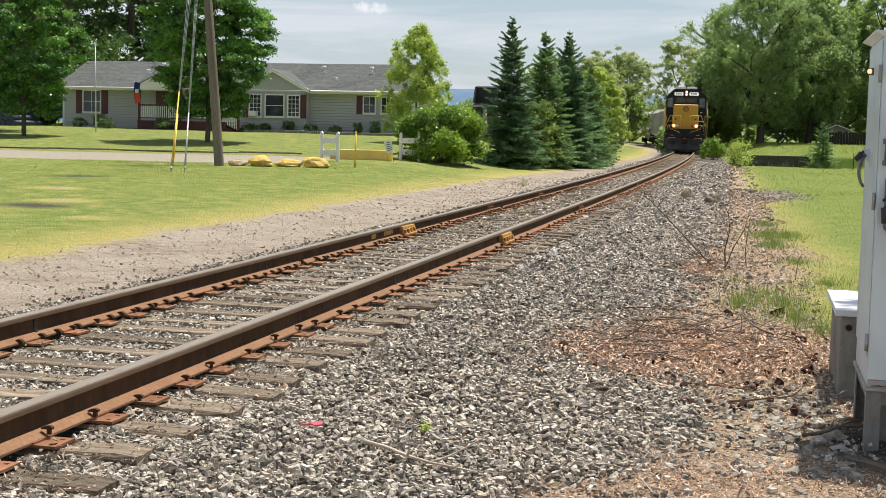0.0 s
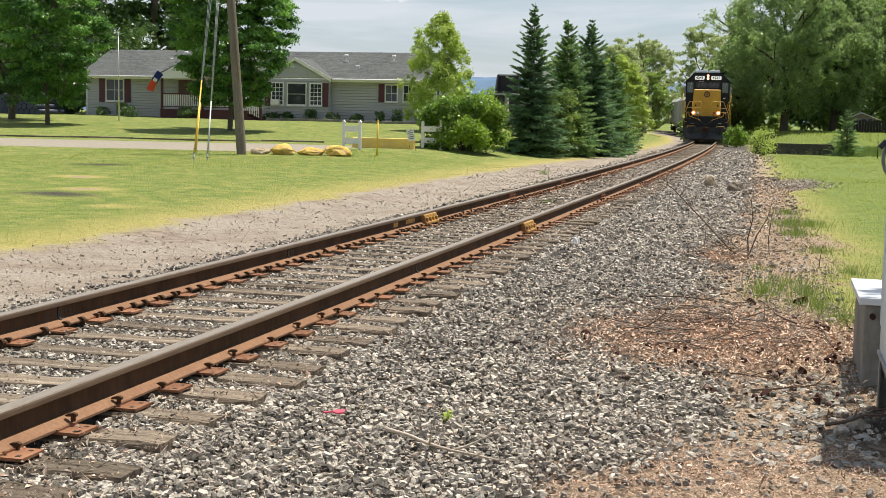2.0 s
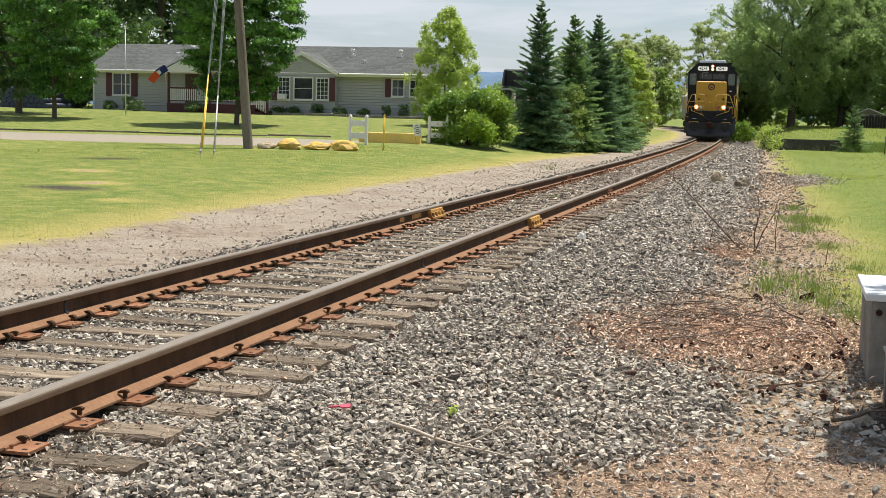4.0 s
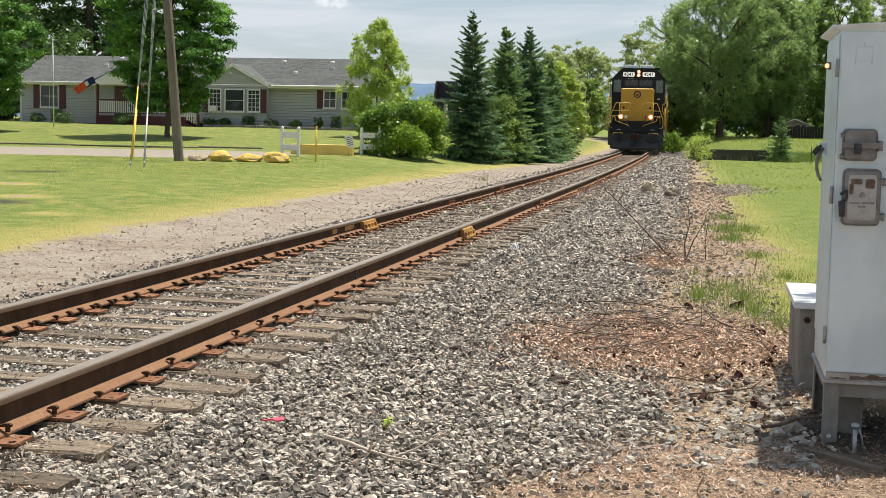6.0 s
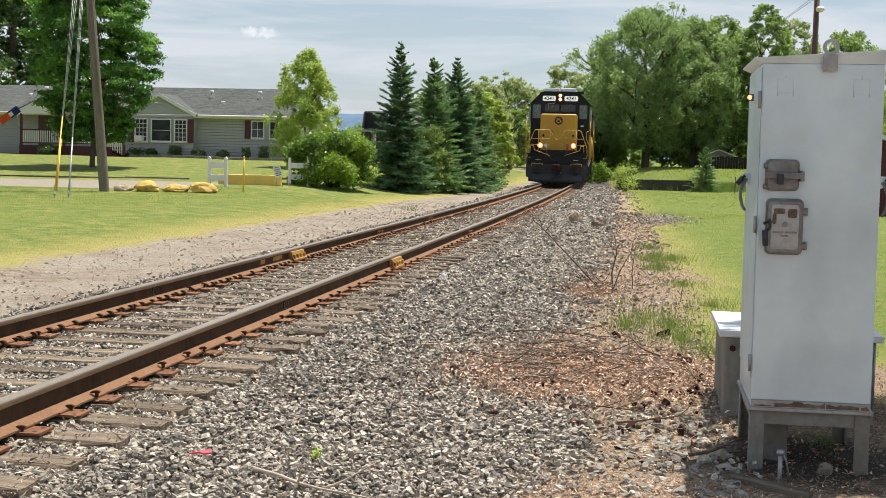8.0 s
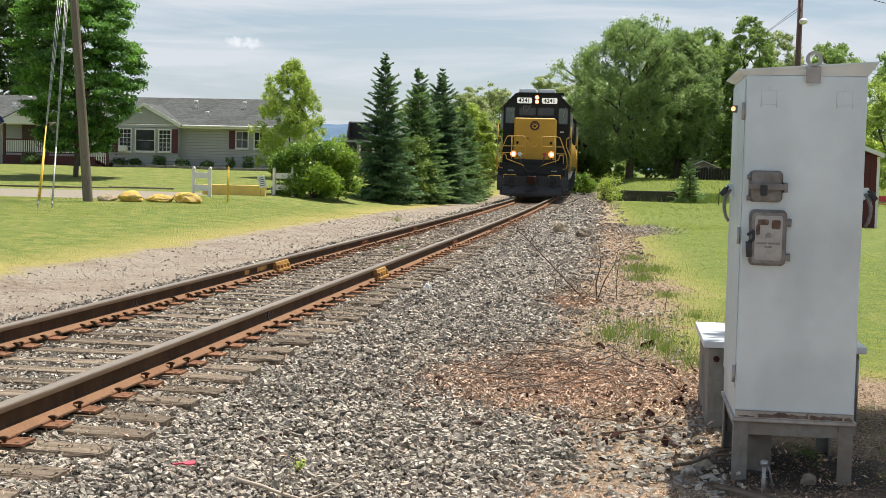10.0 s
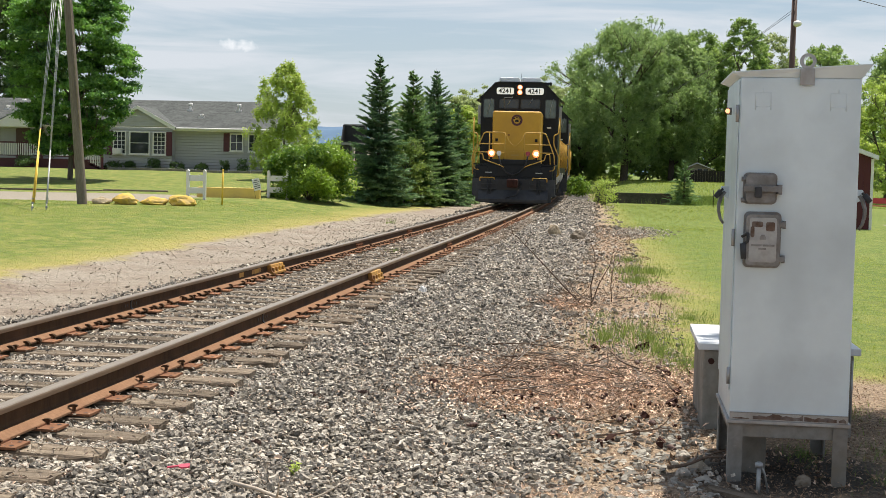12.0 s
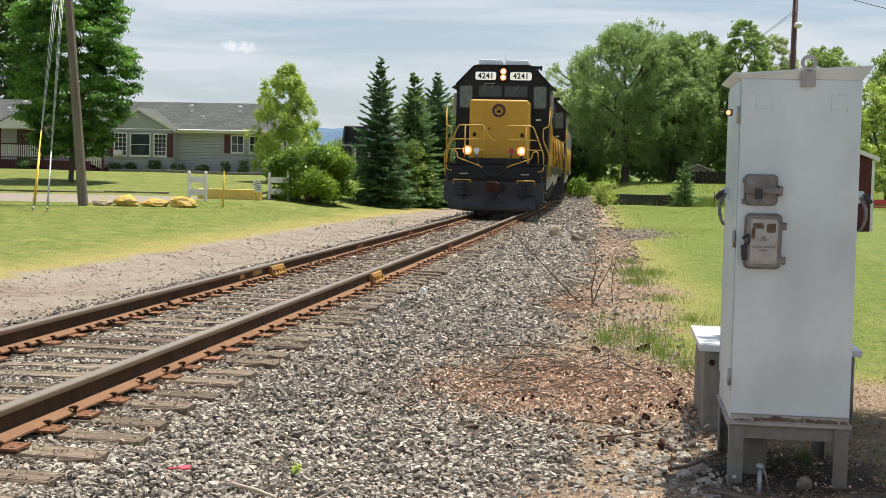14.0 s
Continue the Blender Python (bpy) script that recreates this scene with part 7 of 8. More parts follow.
def build_shed():
    x, y = 10.75, 45.6
    z = float(lie(x, y))
    t = tagged(anchor("garden_shed", x, y, z), "dark red wooden shed with white trim and sloping roof", "shed")
    bm = bmesh.new()
    box(bm, -0.9, 1.22, 0.0, 2.2, 0.0, 2.36)
    part("wall", bm, M_SHED, t)
    bm = bmesh.new()
    prism(bm, [(-0.9, 2.37), (-0.2, 2.86), (1.22, 2.37)], 0.01, 2.19)
    part("gable", bm, M_SHED, t)
    for k in range(12):
        bm = bmesh.new()
        xx = -0.88 + k * 0.165
        box(bm, xx, xx + 0.15, -0.012, 0.0, 0.02, 2.36)
        part("board", bm, M_SHED, t)
    bm = bmesh.new()
    prism(bm, [(-1.05, 2.56), (-0.2, 2.98), (1.36, 2.40), (1.36, 2.26), (-0.2, 2.84), (-1.05, 2.42)], -0.2, 2.4)
    part("roof", bm, M_TRIM, t, "pale sheet roof")
    bm = bmesh.new()
    box(bm, 1.15, 1.24, -0.02, 0.05, 0.0, 2.30)
    part("corner_trim", bm, M_TRIM, t)


build_shed()


def build_far_side():
    # street pole with a lamp head
    x, y = 11.35, 63.8
    z = float(lie(x, y))
    t = tagged(anchor("street_lamp_pole", x, y, z), "brown wooden pole with a round lamp head", "utility pole")
    bm = bmesh.new()
    tube(bm, [(0, 0, -0.2), (0.02, 0, 5), (0.05, 0, 10.5)], 0.15, 12, r_end=0.12)
    part("pole_shaft", bm, M_BRICKISH, t)
    bm = bmesh.new()
    tube(bm, [(0.1, -0.1, 8.45), (0.16, -0.25, 8.5), (0.17, -0.32, 8.55)], 0.02, 6)
    part("lamp_arm", bm, M_GALV, t)
    bm = bmesh.new()
    bmesh.ops.create_uvsphere(bm, u_segments=14, v_segments=8, radius=0.18, matrix=Matrix.Translation((0.16, -0.35, 8.6)) @ Matrix.Diagonal((1.1, 1.1, 0.8, 1)))
    part("lamp_head", bm, M_TRIM, t)
    for k, (a, b, lab) in enumerate((((11.4, 63.8, 10.35), (30.0, 62.0, 6.6), "cable"), ((11.4, 63.8, 6.6), (40.0, 70.0, 5.2), "cable"), ((11.4, 63.7, 9.2), (6.0, 120.0, 8.0), "cable"), ((11.3, 63.9, 9.0), (5.0, 118.0, 7.6), "cable"))):
        bm = bmesh.new()
        n = 14
        A, B = Vector(a), Vector(b)
        tube(bm, [A.lerp(B, i / n) - Vector((0, 0, 0.5 * math.sin(math.pi * i / n))) for i in range(n + 1)], 0.016 if k == 0 else 0.010, 5)
        tagged(part("overhead_cable", bm, M_BLACK), "thin dark overhead cable strung across the sky", "cable", "overhead cables")
    # small tan outbuilding under the trees
    x, y = 9.95, 113.0
    t = tagged(anchor("outbuilding", x, y, float(lie(x, y))), "small tan outbuilding with a low gable beneath the far trees", "shed")
    bm = bmesh.new()
    box(bm, -1.0, 1.0, 0, 2.6, -0.3, 1.12)
    part("wall", bm, M_TAN, t)
    bm = bmesh.new()
    prism(bm, [(-1.25, 1.04), (-0.1, 1.56), (1.25, 1.04), (1.25, 0.98), (-0.1, 1.48), (-1.25, 0.98)], -0.25, 2.8)
    part("roof", bm, M_TRIM, t, "pale edged roof")
    bm = bmesh.new()
    prism(bm, [(-0.98, 1.125), (-0.1, 1.47), (0.98, 1.125)], 0.02, 0.2)
    part("gable", bm, M_TAN, t)
    for a in (-0.05, 0.42):
        bm = bmesh.new()
        box(bm, a, a + 0.34, -0.03, 0.0, 0.80, 1.04)
        part("window", bm, M_GLASS, t)
        bm = bmesh.new()
        box(bm, a - 0.03, a + 0.37, -0.04, -0.001, 0.75, 0.795)
        part("sill", bm, M_TRIM, t)
    # dark board fence along the far side of the field
    t = tagged(anchor("field_fence", 8.5, 111.0, float(lie(8.5, 111))), "long dark board fence at the far edge of the field", "fence")
    slat = None
    for k in range(60):
        if slat is None:
            bm = bmesh.new()
            box(bm, 0, 0.20, 0, 0.03, -0.1, 0.95)
            slat = part("slat", bm, M_TRUCK, t)
        else:
            same_mesh("slat", slat, t, pose(k * 0.215, 0, 0.03 * math.sin(k * 1.3)))
    # red garden furniture beyond the shed
    t = tagged(anchor("garden_bench", 15.6, 64.0, float(lie(15.6, 64))), "red garden bench with dark metal legs beyond the shed", "bench")
    bm = bmesh.new()
    box(bm, -0.6, 0.6, -0.2, 0.2, 0.42, 0.47)
    part("seat", bm, M_RED, t)
    bm = bmesh.new()
    box(bm, -0.6, 0.6, 0.2, 0.24, 0.55, 0.8)
    part("backrest", bm, M_RED, t)
    for sx in (-0.5, 0.5):
        for sy in (-0.15, 0.2):
            bm = bmesh.new()
            rod(bm, (sx, sy, 0), (sx, sy, 0.42), 0.02, sides=6)
            part("leg", bm, M_BLACK, t)
    # thin post by the weeds
    bm = bmesh.new()
    rod(bm, (0, 0, -0.1), (0, 0, 0.9), 0.02, sides=6)
    ob = part("field_post", bm, M_TRUCK)
    ob.matrix_basis = pose(8.6, 72.0, float(lie(8.6, 72)))
    tagged(ob, "thin dark metal post in the weeds", "post")


build_far_side()

# ---- ballast, litter, brush and grass ----


def stones(name, x, y, z, size, mat, seed, flat=0.50, sides=6, tumble=0.27):
    """Angular broken stones: uneven many-sided slabs with slanting flanks and a tilted top, tumbled at random."""
    g = np.random.default_rng(seed)
    n, k = len(x), sides
    ang = (np.arange(k)[None] + g.uniform(-0.36, 0.36, (n, k))) * 2 * math.pi / k
    rad = 0.5 * (0.72 + 0.45 * g.random((n, k)))
    low = np.stack([rad * np.cos(ang), rad * np.sin(ang), np.full((n, k), -0.5)], -1)
    shrink = 0.62 + 0.36 * g.random((n, k))
    slant = g.uniform(-0.4, 0.4, (n, 2))
    tx, ty = low[..., 0] * shrink + g.uniform(-0.12, 0.12, (n, 1)), low[..., 1] * shrink + g.uniform(-0.12, 0.12, (n, 1))
    tz = 0.42 + slant[:, :1] * tx + slant[:, 1:] * ty + g.uniform(-0.05, 0.05, (n, k))
    v = np.concatenate([low, np.stack([tx, ty, tz], -1)], 1)
    v *= np.stack([0.95 + 0.75 * g.random(n), 0.62 + 0.4 * g.random(n), flat * (0.55 + 0.75 * g.random(n))], 1)[:, None]
    tilt = g.normal(size=(n, 2)) * tumble
    a = g.random(n) * 2 * math.pi
    ca, sa = np.cos(a), np.sin(a)
    cx, sx, cy, sy = np.cos(tilt[:, 0]), np.sin(tilt[:, 0]), np.cos(tilt[:, 1]), np.sin(tilt[:, 1])
    X, Y, Z = v[..., 0], v[..., 1], v[..., 2]
    Y, Z = Y * cx[:, None] - Z * sx[:, None], Y * sx[:, None] + Z * cx[:, None]
    X, Z = X * cy[:, None] + Z * sy[:, None], -X * sy[:, None] + Z * cy[:, None]
    X, Y = X * ca[:, None] - Y * sa[:, None], X * sa[:, None] + Y * ca[:, None]
    s = size[:, None]
    V = np.stack([X * s + x[:, None], Y * s + y[:, None], Z * s + z[:, None]], -1).reshape(-1, 3)
    q = [(i, (i + 1) % k, k + (i + 1) % k, k + i) for i in range(k)]
    q += [(k, k + 1, k + 2, k + 3)] if k == 4 else [(k, k + 1, k + 2, k + 3), (k, k + 3, k + 4, k + 5)]
    F = (np.array(q)[None] + (np.arange(n) * 2 * k)[:, None, None]).reshape(-1, 4)
    return raw(name, V, F, mat)


def clear_of_track(u, y, g):
    """Where stones may lie: between the ties and beside them, off the rails; a few on the ties."""
    marks = np.array(TIES)
    at = np.clip(np.searchsorted(marks, y), 1, len(marks) - 1)
    ph = np.minimum(np.abs(y - marks[at]), np.abs(y - marks[at - 1]))
    on_tie = (np.abs(ph) < 0.115) & (np.abs(u) < 1.37)
    on_rail = (np.abs(np.abs(u) - 0.7525) < 0.085)
    on_plate = (np.abs(np.abs(u) - 0.7525) < 0.20) & (np.abs(ph) < 0.10)
    return ~on_rail & ~on_plate & (~on_tie | (g.random(len(u)) < np.where(np.abs(u) < 0.66, 0.34, 0.03)))


def build_ballast():
    g = np.random.default_rng(77)
    sets = []
    for y0, y1, u0, u1, per, size in ((-8, 4.2, 1.15, 3.2, 170, 0.055), (-8, 4.2, -2.1, 1.3, 120, 0.055), (4.2, 7.5, 1.15, 3.75, 3300, 0.0255), (7.5, 10.5, 1.15, 3.7, 2700, 0.027), (10.5, 15, 1.15, 4.0, 1500, 0.033), (15, 24, 1.15, 4.3, 760, 0.042), (24, 40, 1.15, 4.3, 320, 0.052), (40, 80, 1.15, 4.0, 80, 0.08),
                                       (4.2, 12, -1.4, 1.4, 1700, 0.026), (12, 22, -1.3, 1.3, 680, 0.038), (22, 55, -1.3, 1.3, 140, 0.055), (6, 20, -2.35, -1.2, 900, 0.030), (20, 45, -2.1, -1.2, 250, 0.05), (45, 80, -2.4, -1.2, 60, 0.08)):
        n = int((y1 - y0) * (u1 - u0) * per)
        y, u = g.uniform(y0, y1, n), g.uniform(u0, u1, n)
        if u0 > 1:
            edge = np.interp(y, [4, 6, 6.8, 8, 9, 10, 12.7, 16, 19, 22.5, 35, 48, 80], [2.7, 2.8, 3.25, 3.5, 3.2, 2.7, 3.0, 2.9, 2.95, 3.15, 2.95, 2.8, 2.7]) + 0.25 * bumps(u, y, 1.1)
            keep = g.random(n) < np.clip(1.0 - (u - edge) / 0.45, 0.05, 1)
            # leaf litter covers the stones round the brush piles
            keep &= ~((((u - 3.25) / 0.85) ** 2 + ((y - 10.2) / 1.25) ** 2 < 1) & (g.random(n) < 0.8))
            y, u = y[keep], u[keep]
        elif u1 < -1:
            keep = g.random(len(u)) < np.clip((u + 2.15) / 0.5, 0.04, 1)
            y, u = y[keep], u[keep]
        k = clear_of_track(u, y, g)
        y, u = y[k], u[k]
        s = size * np.exp(np.clip(g.normal(-0.06, 0.38, len(u)), -0.9, 0.62))
        sets.append((u + line_x(y), y, s))
    # fines over the lane and shoulder
    n = 7000
    y, u = 8 + 40 * g.random(n) ** 1.6, g.uniform(-4.2, -1.9, n)
    sets.append((u + line_x(y), y, 0.011 * np.exp(g.normal(0, 0.45, n)) * (1 + y / 60)))
    n = 2600
    y, u = g.uniform(4.5, 16, n), g.uniform(2.7, 4.6, n)
    sets.append((u, y, 0.020 * np.exp(np.clip(g.normal(0, 0.5, n), -1, 0.7))))
    x, y, s = (np.concatenate(k) for k in zip(*sets))
    lift = np.where(np.abs(x - line_x(y)) < 1.3, 0.004, 0.006 + 0.012 * bumps(x, y, 4.0))
    z = lie(x, y) + s * 0.12 + lift + np.where(np.abs(x - line_x(y)) < 1.45, 0.012, 0.034) * g.random(len(x)) ** 1.3 * np.where(s > 0.02, 1, 0.1)
    pale = (g.random(len(x)) < np.where(y > 18, 0.36, 0.10)) | ((x - line_x(y) < -2.3) & (g.random(len(x)) < 0.93))
    for m, mat, nm, lab in ((~pale & (y < 8.6), M_STONE, "ballast", "grey crushed ballast stones beside the near rail"), (~pale & (y >= 8.6), M_STONE, "ballast", "grey crushed ballast stones along the line"), (pale, M_STONE_PALE, "pale_ballast", "paler tan stones among the ballast")):
        tagged(stones(nm, x[m], y[m], z[m], s[m], mat, 5 + len(lab), sides=6 if "near" in lab else 4), lab, "ballast", kind="stuff")


build_ballast()


def build_slabs():
    """Flat stones trodden into the soil before the cabinet, and a spill of fine gravel on the lawn's edge."""
    g = np.random.default_rng(12)
    n = 900
    x, y = g.uniform(2.7, 4.5, n), g.uniform(6.5, 9.0, n)
    s = 0.046 * np.exp(np.clip(g.normal(0, 0.35, n), -1, 0.5))
    tagged(stones("slab_stone", x, y, lie(x, y) + 0.004 + 0.008 * g.random(n), s, M_SLAB, 8, 0.30), "flat grey and pale stones trodden into brown soil", "stones", kind="stuff")
    n = 1500
    x, y = 4.35 + 0.40 * g.normal(size=n), 38.5 + 1.7 * g.normal(size=n)
    s = 0.032 * np.exp(g.normal(0, 0.4, n))
    tagged(stones("gravel_spill", x, y, lie(x, y) + 0.01, s, M_STONE, 9, 0.6), "spill of fine grey-green gravel at the lawn's edge", "gravel", kind="stuff")


M_SLAB = material("flat_grey_stone", (0.38, 0.35, 0.30), (0.20, 0.188, 0.162), 0.92, 0, 18, 0.4, island=0.45)
build_slabs()


def chips(name, x, y, z, size, mat, seed, lab, cat, wide=0.45, lay=0.55):
    """Curled scraps lying every way."""
    g = np.random.default_rng(seed)
    n = len(x)
    p = np.stack([x, y, z], 1)
    nrm = g.normal(size=(n, 3)) * lay + np.array([0, 0, 1.0])
    nrm /= np.linalg.norm(nrm, axis=1, keepdims=True)
    a = np.cross(nrm, g.normal(size=(n, 3)))
    a /= np.linalg.norm(a, axis=1, keepdims=True)
    b = np.cross(nrm, a)
    s = (size * np.exp(g.normal(0, 0.35, n)))[:, None]
    v = np.stack([p - a * s, p - b * s * wide + nrm * s * wide * 0.6, p + a * s, p + b * s * wide + nrm * s * wide * 0.6], 1).reshape(-1, 3)
    tagged(raw(name, v, np.arange(n * 4).reshape(-1, 4), mat), lab, cat, kind="stuff")


def build_litter():
    g = np.random.default_rng(91)
    n = 38000
    a, r = g.random(n) * 2 * math.pi, np.abs(g.normal(0, 0.62, n))
    x, y = 3.5 + 0.98 * r * np.cos(a), 10.25 + 1.35 * r * np.sin(a)
    m = 1500
    a, r = g.random(m) * 2 * math.pi, np.abs(g.normal(0, 0.6, m))
    x2, y2 = 3.25 + 0.6 * r * np.cos(a), 16.6 + 1.2 * r * np.sin(a)
    k = 4200
    y3, x3 = g.uniform(4.6, 13, k), g.uniform(2.6, 5.6, k)
    j = 2600
    y4 = 4.5 + 16 * g.random(j) ** 1.4
    x4 = g.choice([0.93, -0.95, 0.55, 1.2], j) + g.normal(0, 0.10, j)
    X, Y = np.concatenate([x, x2, x3, x4]), np.concatenate([y, y2, y3, y4])
    Z = lie(X, Y) + np.abs(g.normal(0.018, 0.022, len(X)))
    S = np.concatenate([np.full(n, 0.015), np.full(m, 0.020), np.full(k, 0.009), np.full(j, 0.013)])
    chips("leaf_litter", X, Y, Z, S, M_LITTER, 3, "reddish-brown dead leaves and wood scraps on the ground", "leaf litter")
    k = 34000
    y5 = 4.6 + 38 * g.random(k) ** 1.9
    x5 = g.uniform(2.7, 5.8, k)
    ok = lawn_depth(x5, y5) < 0.05
    x5, y5 = x5[ok], y5[ok]
    chips("woody_debris", x5, y5, lie(x5, y5) + np.abs(g.normal(0.006, 0.010, len(x5))), 0.0085 * (1 + y5 / 18), M_DEBRIS, 6, "brown bark crumbs, needles and twig scraps on bare earth", "debris", 0.3)
    k = 30000
    y6, x6 = g.uniform(4.4, 6.9, k), 3.75 + 0.5 * g.normal(size=k)
    chips("fallen_needles", x6, y6, lie(x6, y6) + np.abs(g.normal(0.008, 0.008, k)), np.full(k, 0.014), M_LITTER, 16, "brown fallen needles and leaf crumbs on the soil", "leaf litter", 0.10, 0.3)
    k = 30000
    y6, x6 = g.uniform(5.6, 11.4, k), g.uniform(4.3, 7.8, k)
    chips("mulch", x6, y6, lie(x6, y6) + np.abs(g.normal(0.006, 0.008, k)), np.full(k, 0.008), M_DEBRIS, 28, "dark brown mulch and needles round the cabinet", "debris", 0.25, 0.4)
    # dark clods of bark and earth
    k = 150
    a, r = g.random(k) * 2 * math.pi, np.abs(g.normal(0, 0.7, k))
    xc, yc = 3.75 + 0.95 * r * np.cos(a), 9.9 + 1.5 * r * np.sin(a)
    tagged(stones("bark_clods", xc, yc, lie(xc, yc) + 0.028, 0.030 + 0.06 * g.random(k) ** 2, M_DARK_RUST, 44, 0.6), "dark clods of bark and earth among the litter", "clods", kind="stuff")
    # thin dry stalks and twigs scattered over the stones
    k = 5200
    y8 = 4.5 + 22 * g.random(k) ** 1.6
    x8 = g.uniform(1.2, 4.3, k)
    chips("dry_stalks", x8, y8, lie(x8, y8) + 0.045 + 0.012 * g.random(k), 0.035 * (0.5 + g.random(k)), M_STICK, 26, "thin dry stalks and twigs strewn over the ballast", "twigs", 0.055, 0.25)
    k = 2600
    y9 = 4.5 + 14 * g.random(k) ** 1.4
    x9 = g.uniform(1.2, 3.6, k)
    chips("scattered_leaves", x9, y9, lie(x9, y9) + 0.042 + 0.012 * g.random(k), 0.008 * (0.6 + g.random(k)), M_LITTER, 27, "scattered tan leaf scraps between the stones", "leaf litter")
    k = 9000
    y7, u7 = 4.5 + 36 * g.random(k) ** 1.6, g.uniform(-1.3, 1.4, k)
    ok = np.abs(np.abs(u7) - 0.7525) > 0.09
    y7, u7 = y7[ok], u7[ok]
    x7 = u7 + line_x(y7)
    chips("track_debris", x7, y7, np.maximum(lie(x7, y7), 0.0) + np.abs(g.normal(0.004, 0.005, len(x7))), 0.008 * (1 + y7 / 18), M_STICK, 17, "brown bark crumbs and leaf scraps between the rails", "debris")
    j = 2200
    y4 = 4.5 + 14 * g.random(j) ** 1.3
    x4 = g.choice([0.95, 1.05], j) + g.normal(0, 0.07, j)
    chips("pale_litter", x4, y4, lie(x4, y4) + np.abs(g.normal(0.02, 0.014, j)), np.full(j, 0.014), M_STONE_PALE, 4, "pale dry leaf scraps caught beside the rail", "leaf litter")


build_litter()


def stick(bm, a, heading, length, r, g, rise=0.0, sag=0.12):
    p = Vector(a)
    d = Vector((math.cos(heading), math.sin(heading), rise))
    pts = [p.copy()]
    n = 5
    for i in range(n):
        d = (d + Vector((g.uniform(-1, 1), g.uniform(-1, 1), g.uniform(-0.5, 0.5))) * sag).normalized()
        p = p + d * length / n
        ground = float(lie(p.x, p.y)) + r
        if p.z < ground:
            p.z = ground
        pts.append(p.copy())
    tube(bm, pts, r, 5, r_end=r * 0.35)
    return pts


def build_brush():
    g = random.Random(15)
    for name, cx, cy, rx, ry, n, label, up in (("brush_pile", 3.55, 10.35, 0.80, 0.95, 170, "pile of dry broken sticks and twigs on dead leaves", 0.10), ("brush_pile", 3.45, 16.6, 0.55, 0.9, 50, "tangle of thin dead twigs at the track side", 0.4)):
        z0 = float(lie(cx, cy))
        t = tagged(anchor(name, cx, cy, z0), label, "brush pile")
        for k in range(n):
            bm = bmesh.new()
            a = g.uniform(0, 6.28)
            r = math.sqrt(g.random())
            big = k % 4 == 0
            hd = g.gauss(-0.35, 0.85) + (math.pi if g.random() < 0.5 else 0) if k % 3 else g.uniform(0, 6.28)
            L = g.uniform(0.3, 0.8) if big else 0.10 + 0.40 * g.random() ** 1.4
            x, y = cx + rx * r * math.cos(a) - 0.5 * L * math.cos(hd), cy + ry * r * math.sin(a) - 0.5 * L * math.sin(hd)
            rad = g.uniform(0.0045, 0.009) if big else g.uniform(0.002, 0.005)
            pts = stick(bm, (x, y, float(lie(x, y)) + g.uniform(0.02, 0.13)), hd, L, rad, g, g.uniform(-0.06, up), 0.42)
            for q in range(4 if big else 1):
                stick(bm, pts[1 + q % 4], hd + g.choice((-1, 1)) * g.uniform(0.45, 0.95), L * g.uniform(0.25, 0.5), rad * 0.55, g, g.uniform(-0.05, up + 0.2), 0.26)
            for v in bm.verts:
                v.co -= Vector((cx, cy, z0))
            part("stick", bm, (M_TWIG, M_TWIG, M_STICK, M_GREY_STICK)[g.randrange(4)], t)
    # single larger branches
    for x, y, hd, L, r, rise, lab in ((2.15, 6.27, -0.50, 1.0, 0.014, 0.0, "pale bare branch lying on the ballast"), 
                                                                            (3.55, 8.75, -0.15, 0.6, 0.009, 0.04, "dark bent stick lying on the ground"), (3.85, 8.2, 0.1, 0.6, 0.009, 0.02, "dark bent stick lying on the ground"), (3.2, 10.9, 0.5, 1.1, 0.014, 0.10, "dry grey branch on the brush pile"),
                                      (3.1, 9.6, 0.9, 1.1, 0.013, 0.12, "dry grey branch on the brush pile"), (2.75, 12.2, 0.1, 1.3, 0.010, 0.02, "dark bent stick lying on the ground"), (4.25, 7.35, 0.2, 0.5, 0.014, 0.0, "dark bent stick lying on the ground"), (3.0, 14.0, 2.6, 0.9, 0.008, 0.05, "dark bent stick lying on the ground")):
        bm = bmesh.new()
        pts = stick(bm, (x, y, float(lie(x, y)) + r + (0.055 if "pale" in lab else 0.03)), hd, L * 0.8, r * 0.8, g, rise, 0.2)
        for k in range(3):
            stick(bm, pts[k + 2], hd + g.choice((-0.8, 0.8)), L * 0.28, r * 0.5, g, rise + 0.3, 0.2)
        tagged(part("fallen_branch", bm, M_PALE_STICK if "pale" in lab else M_TWIG), lab, "branch")
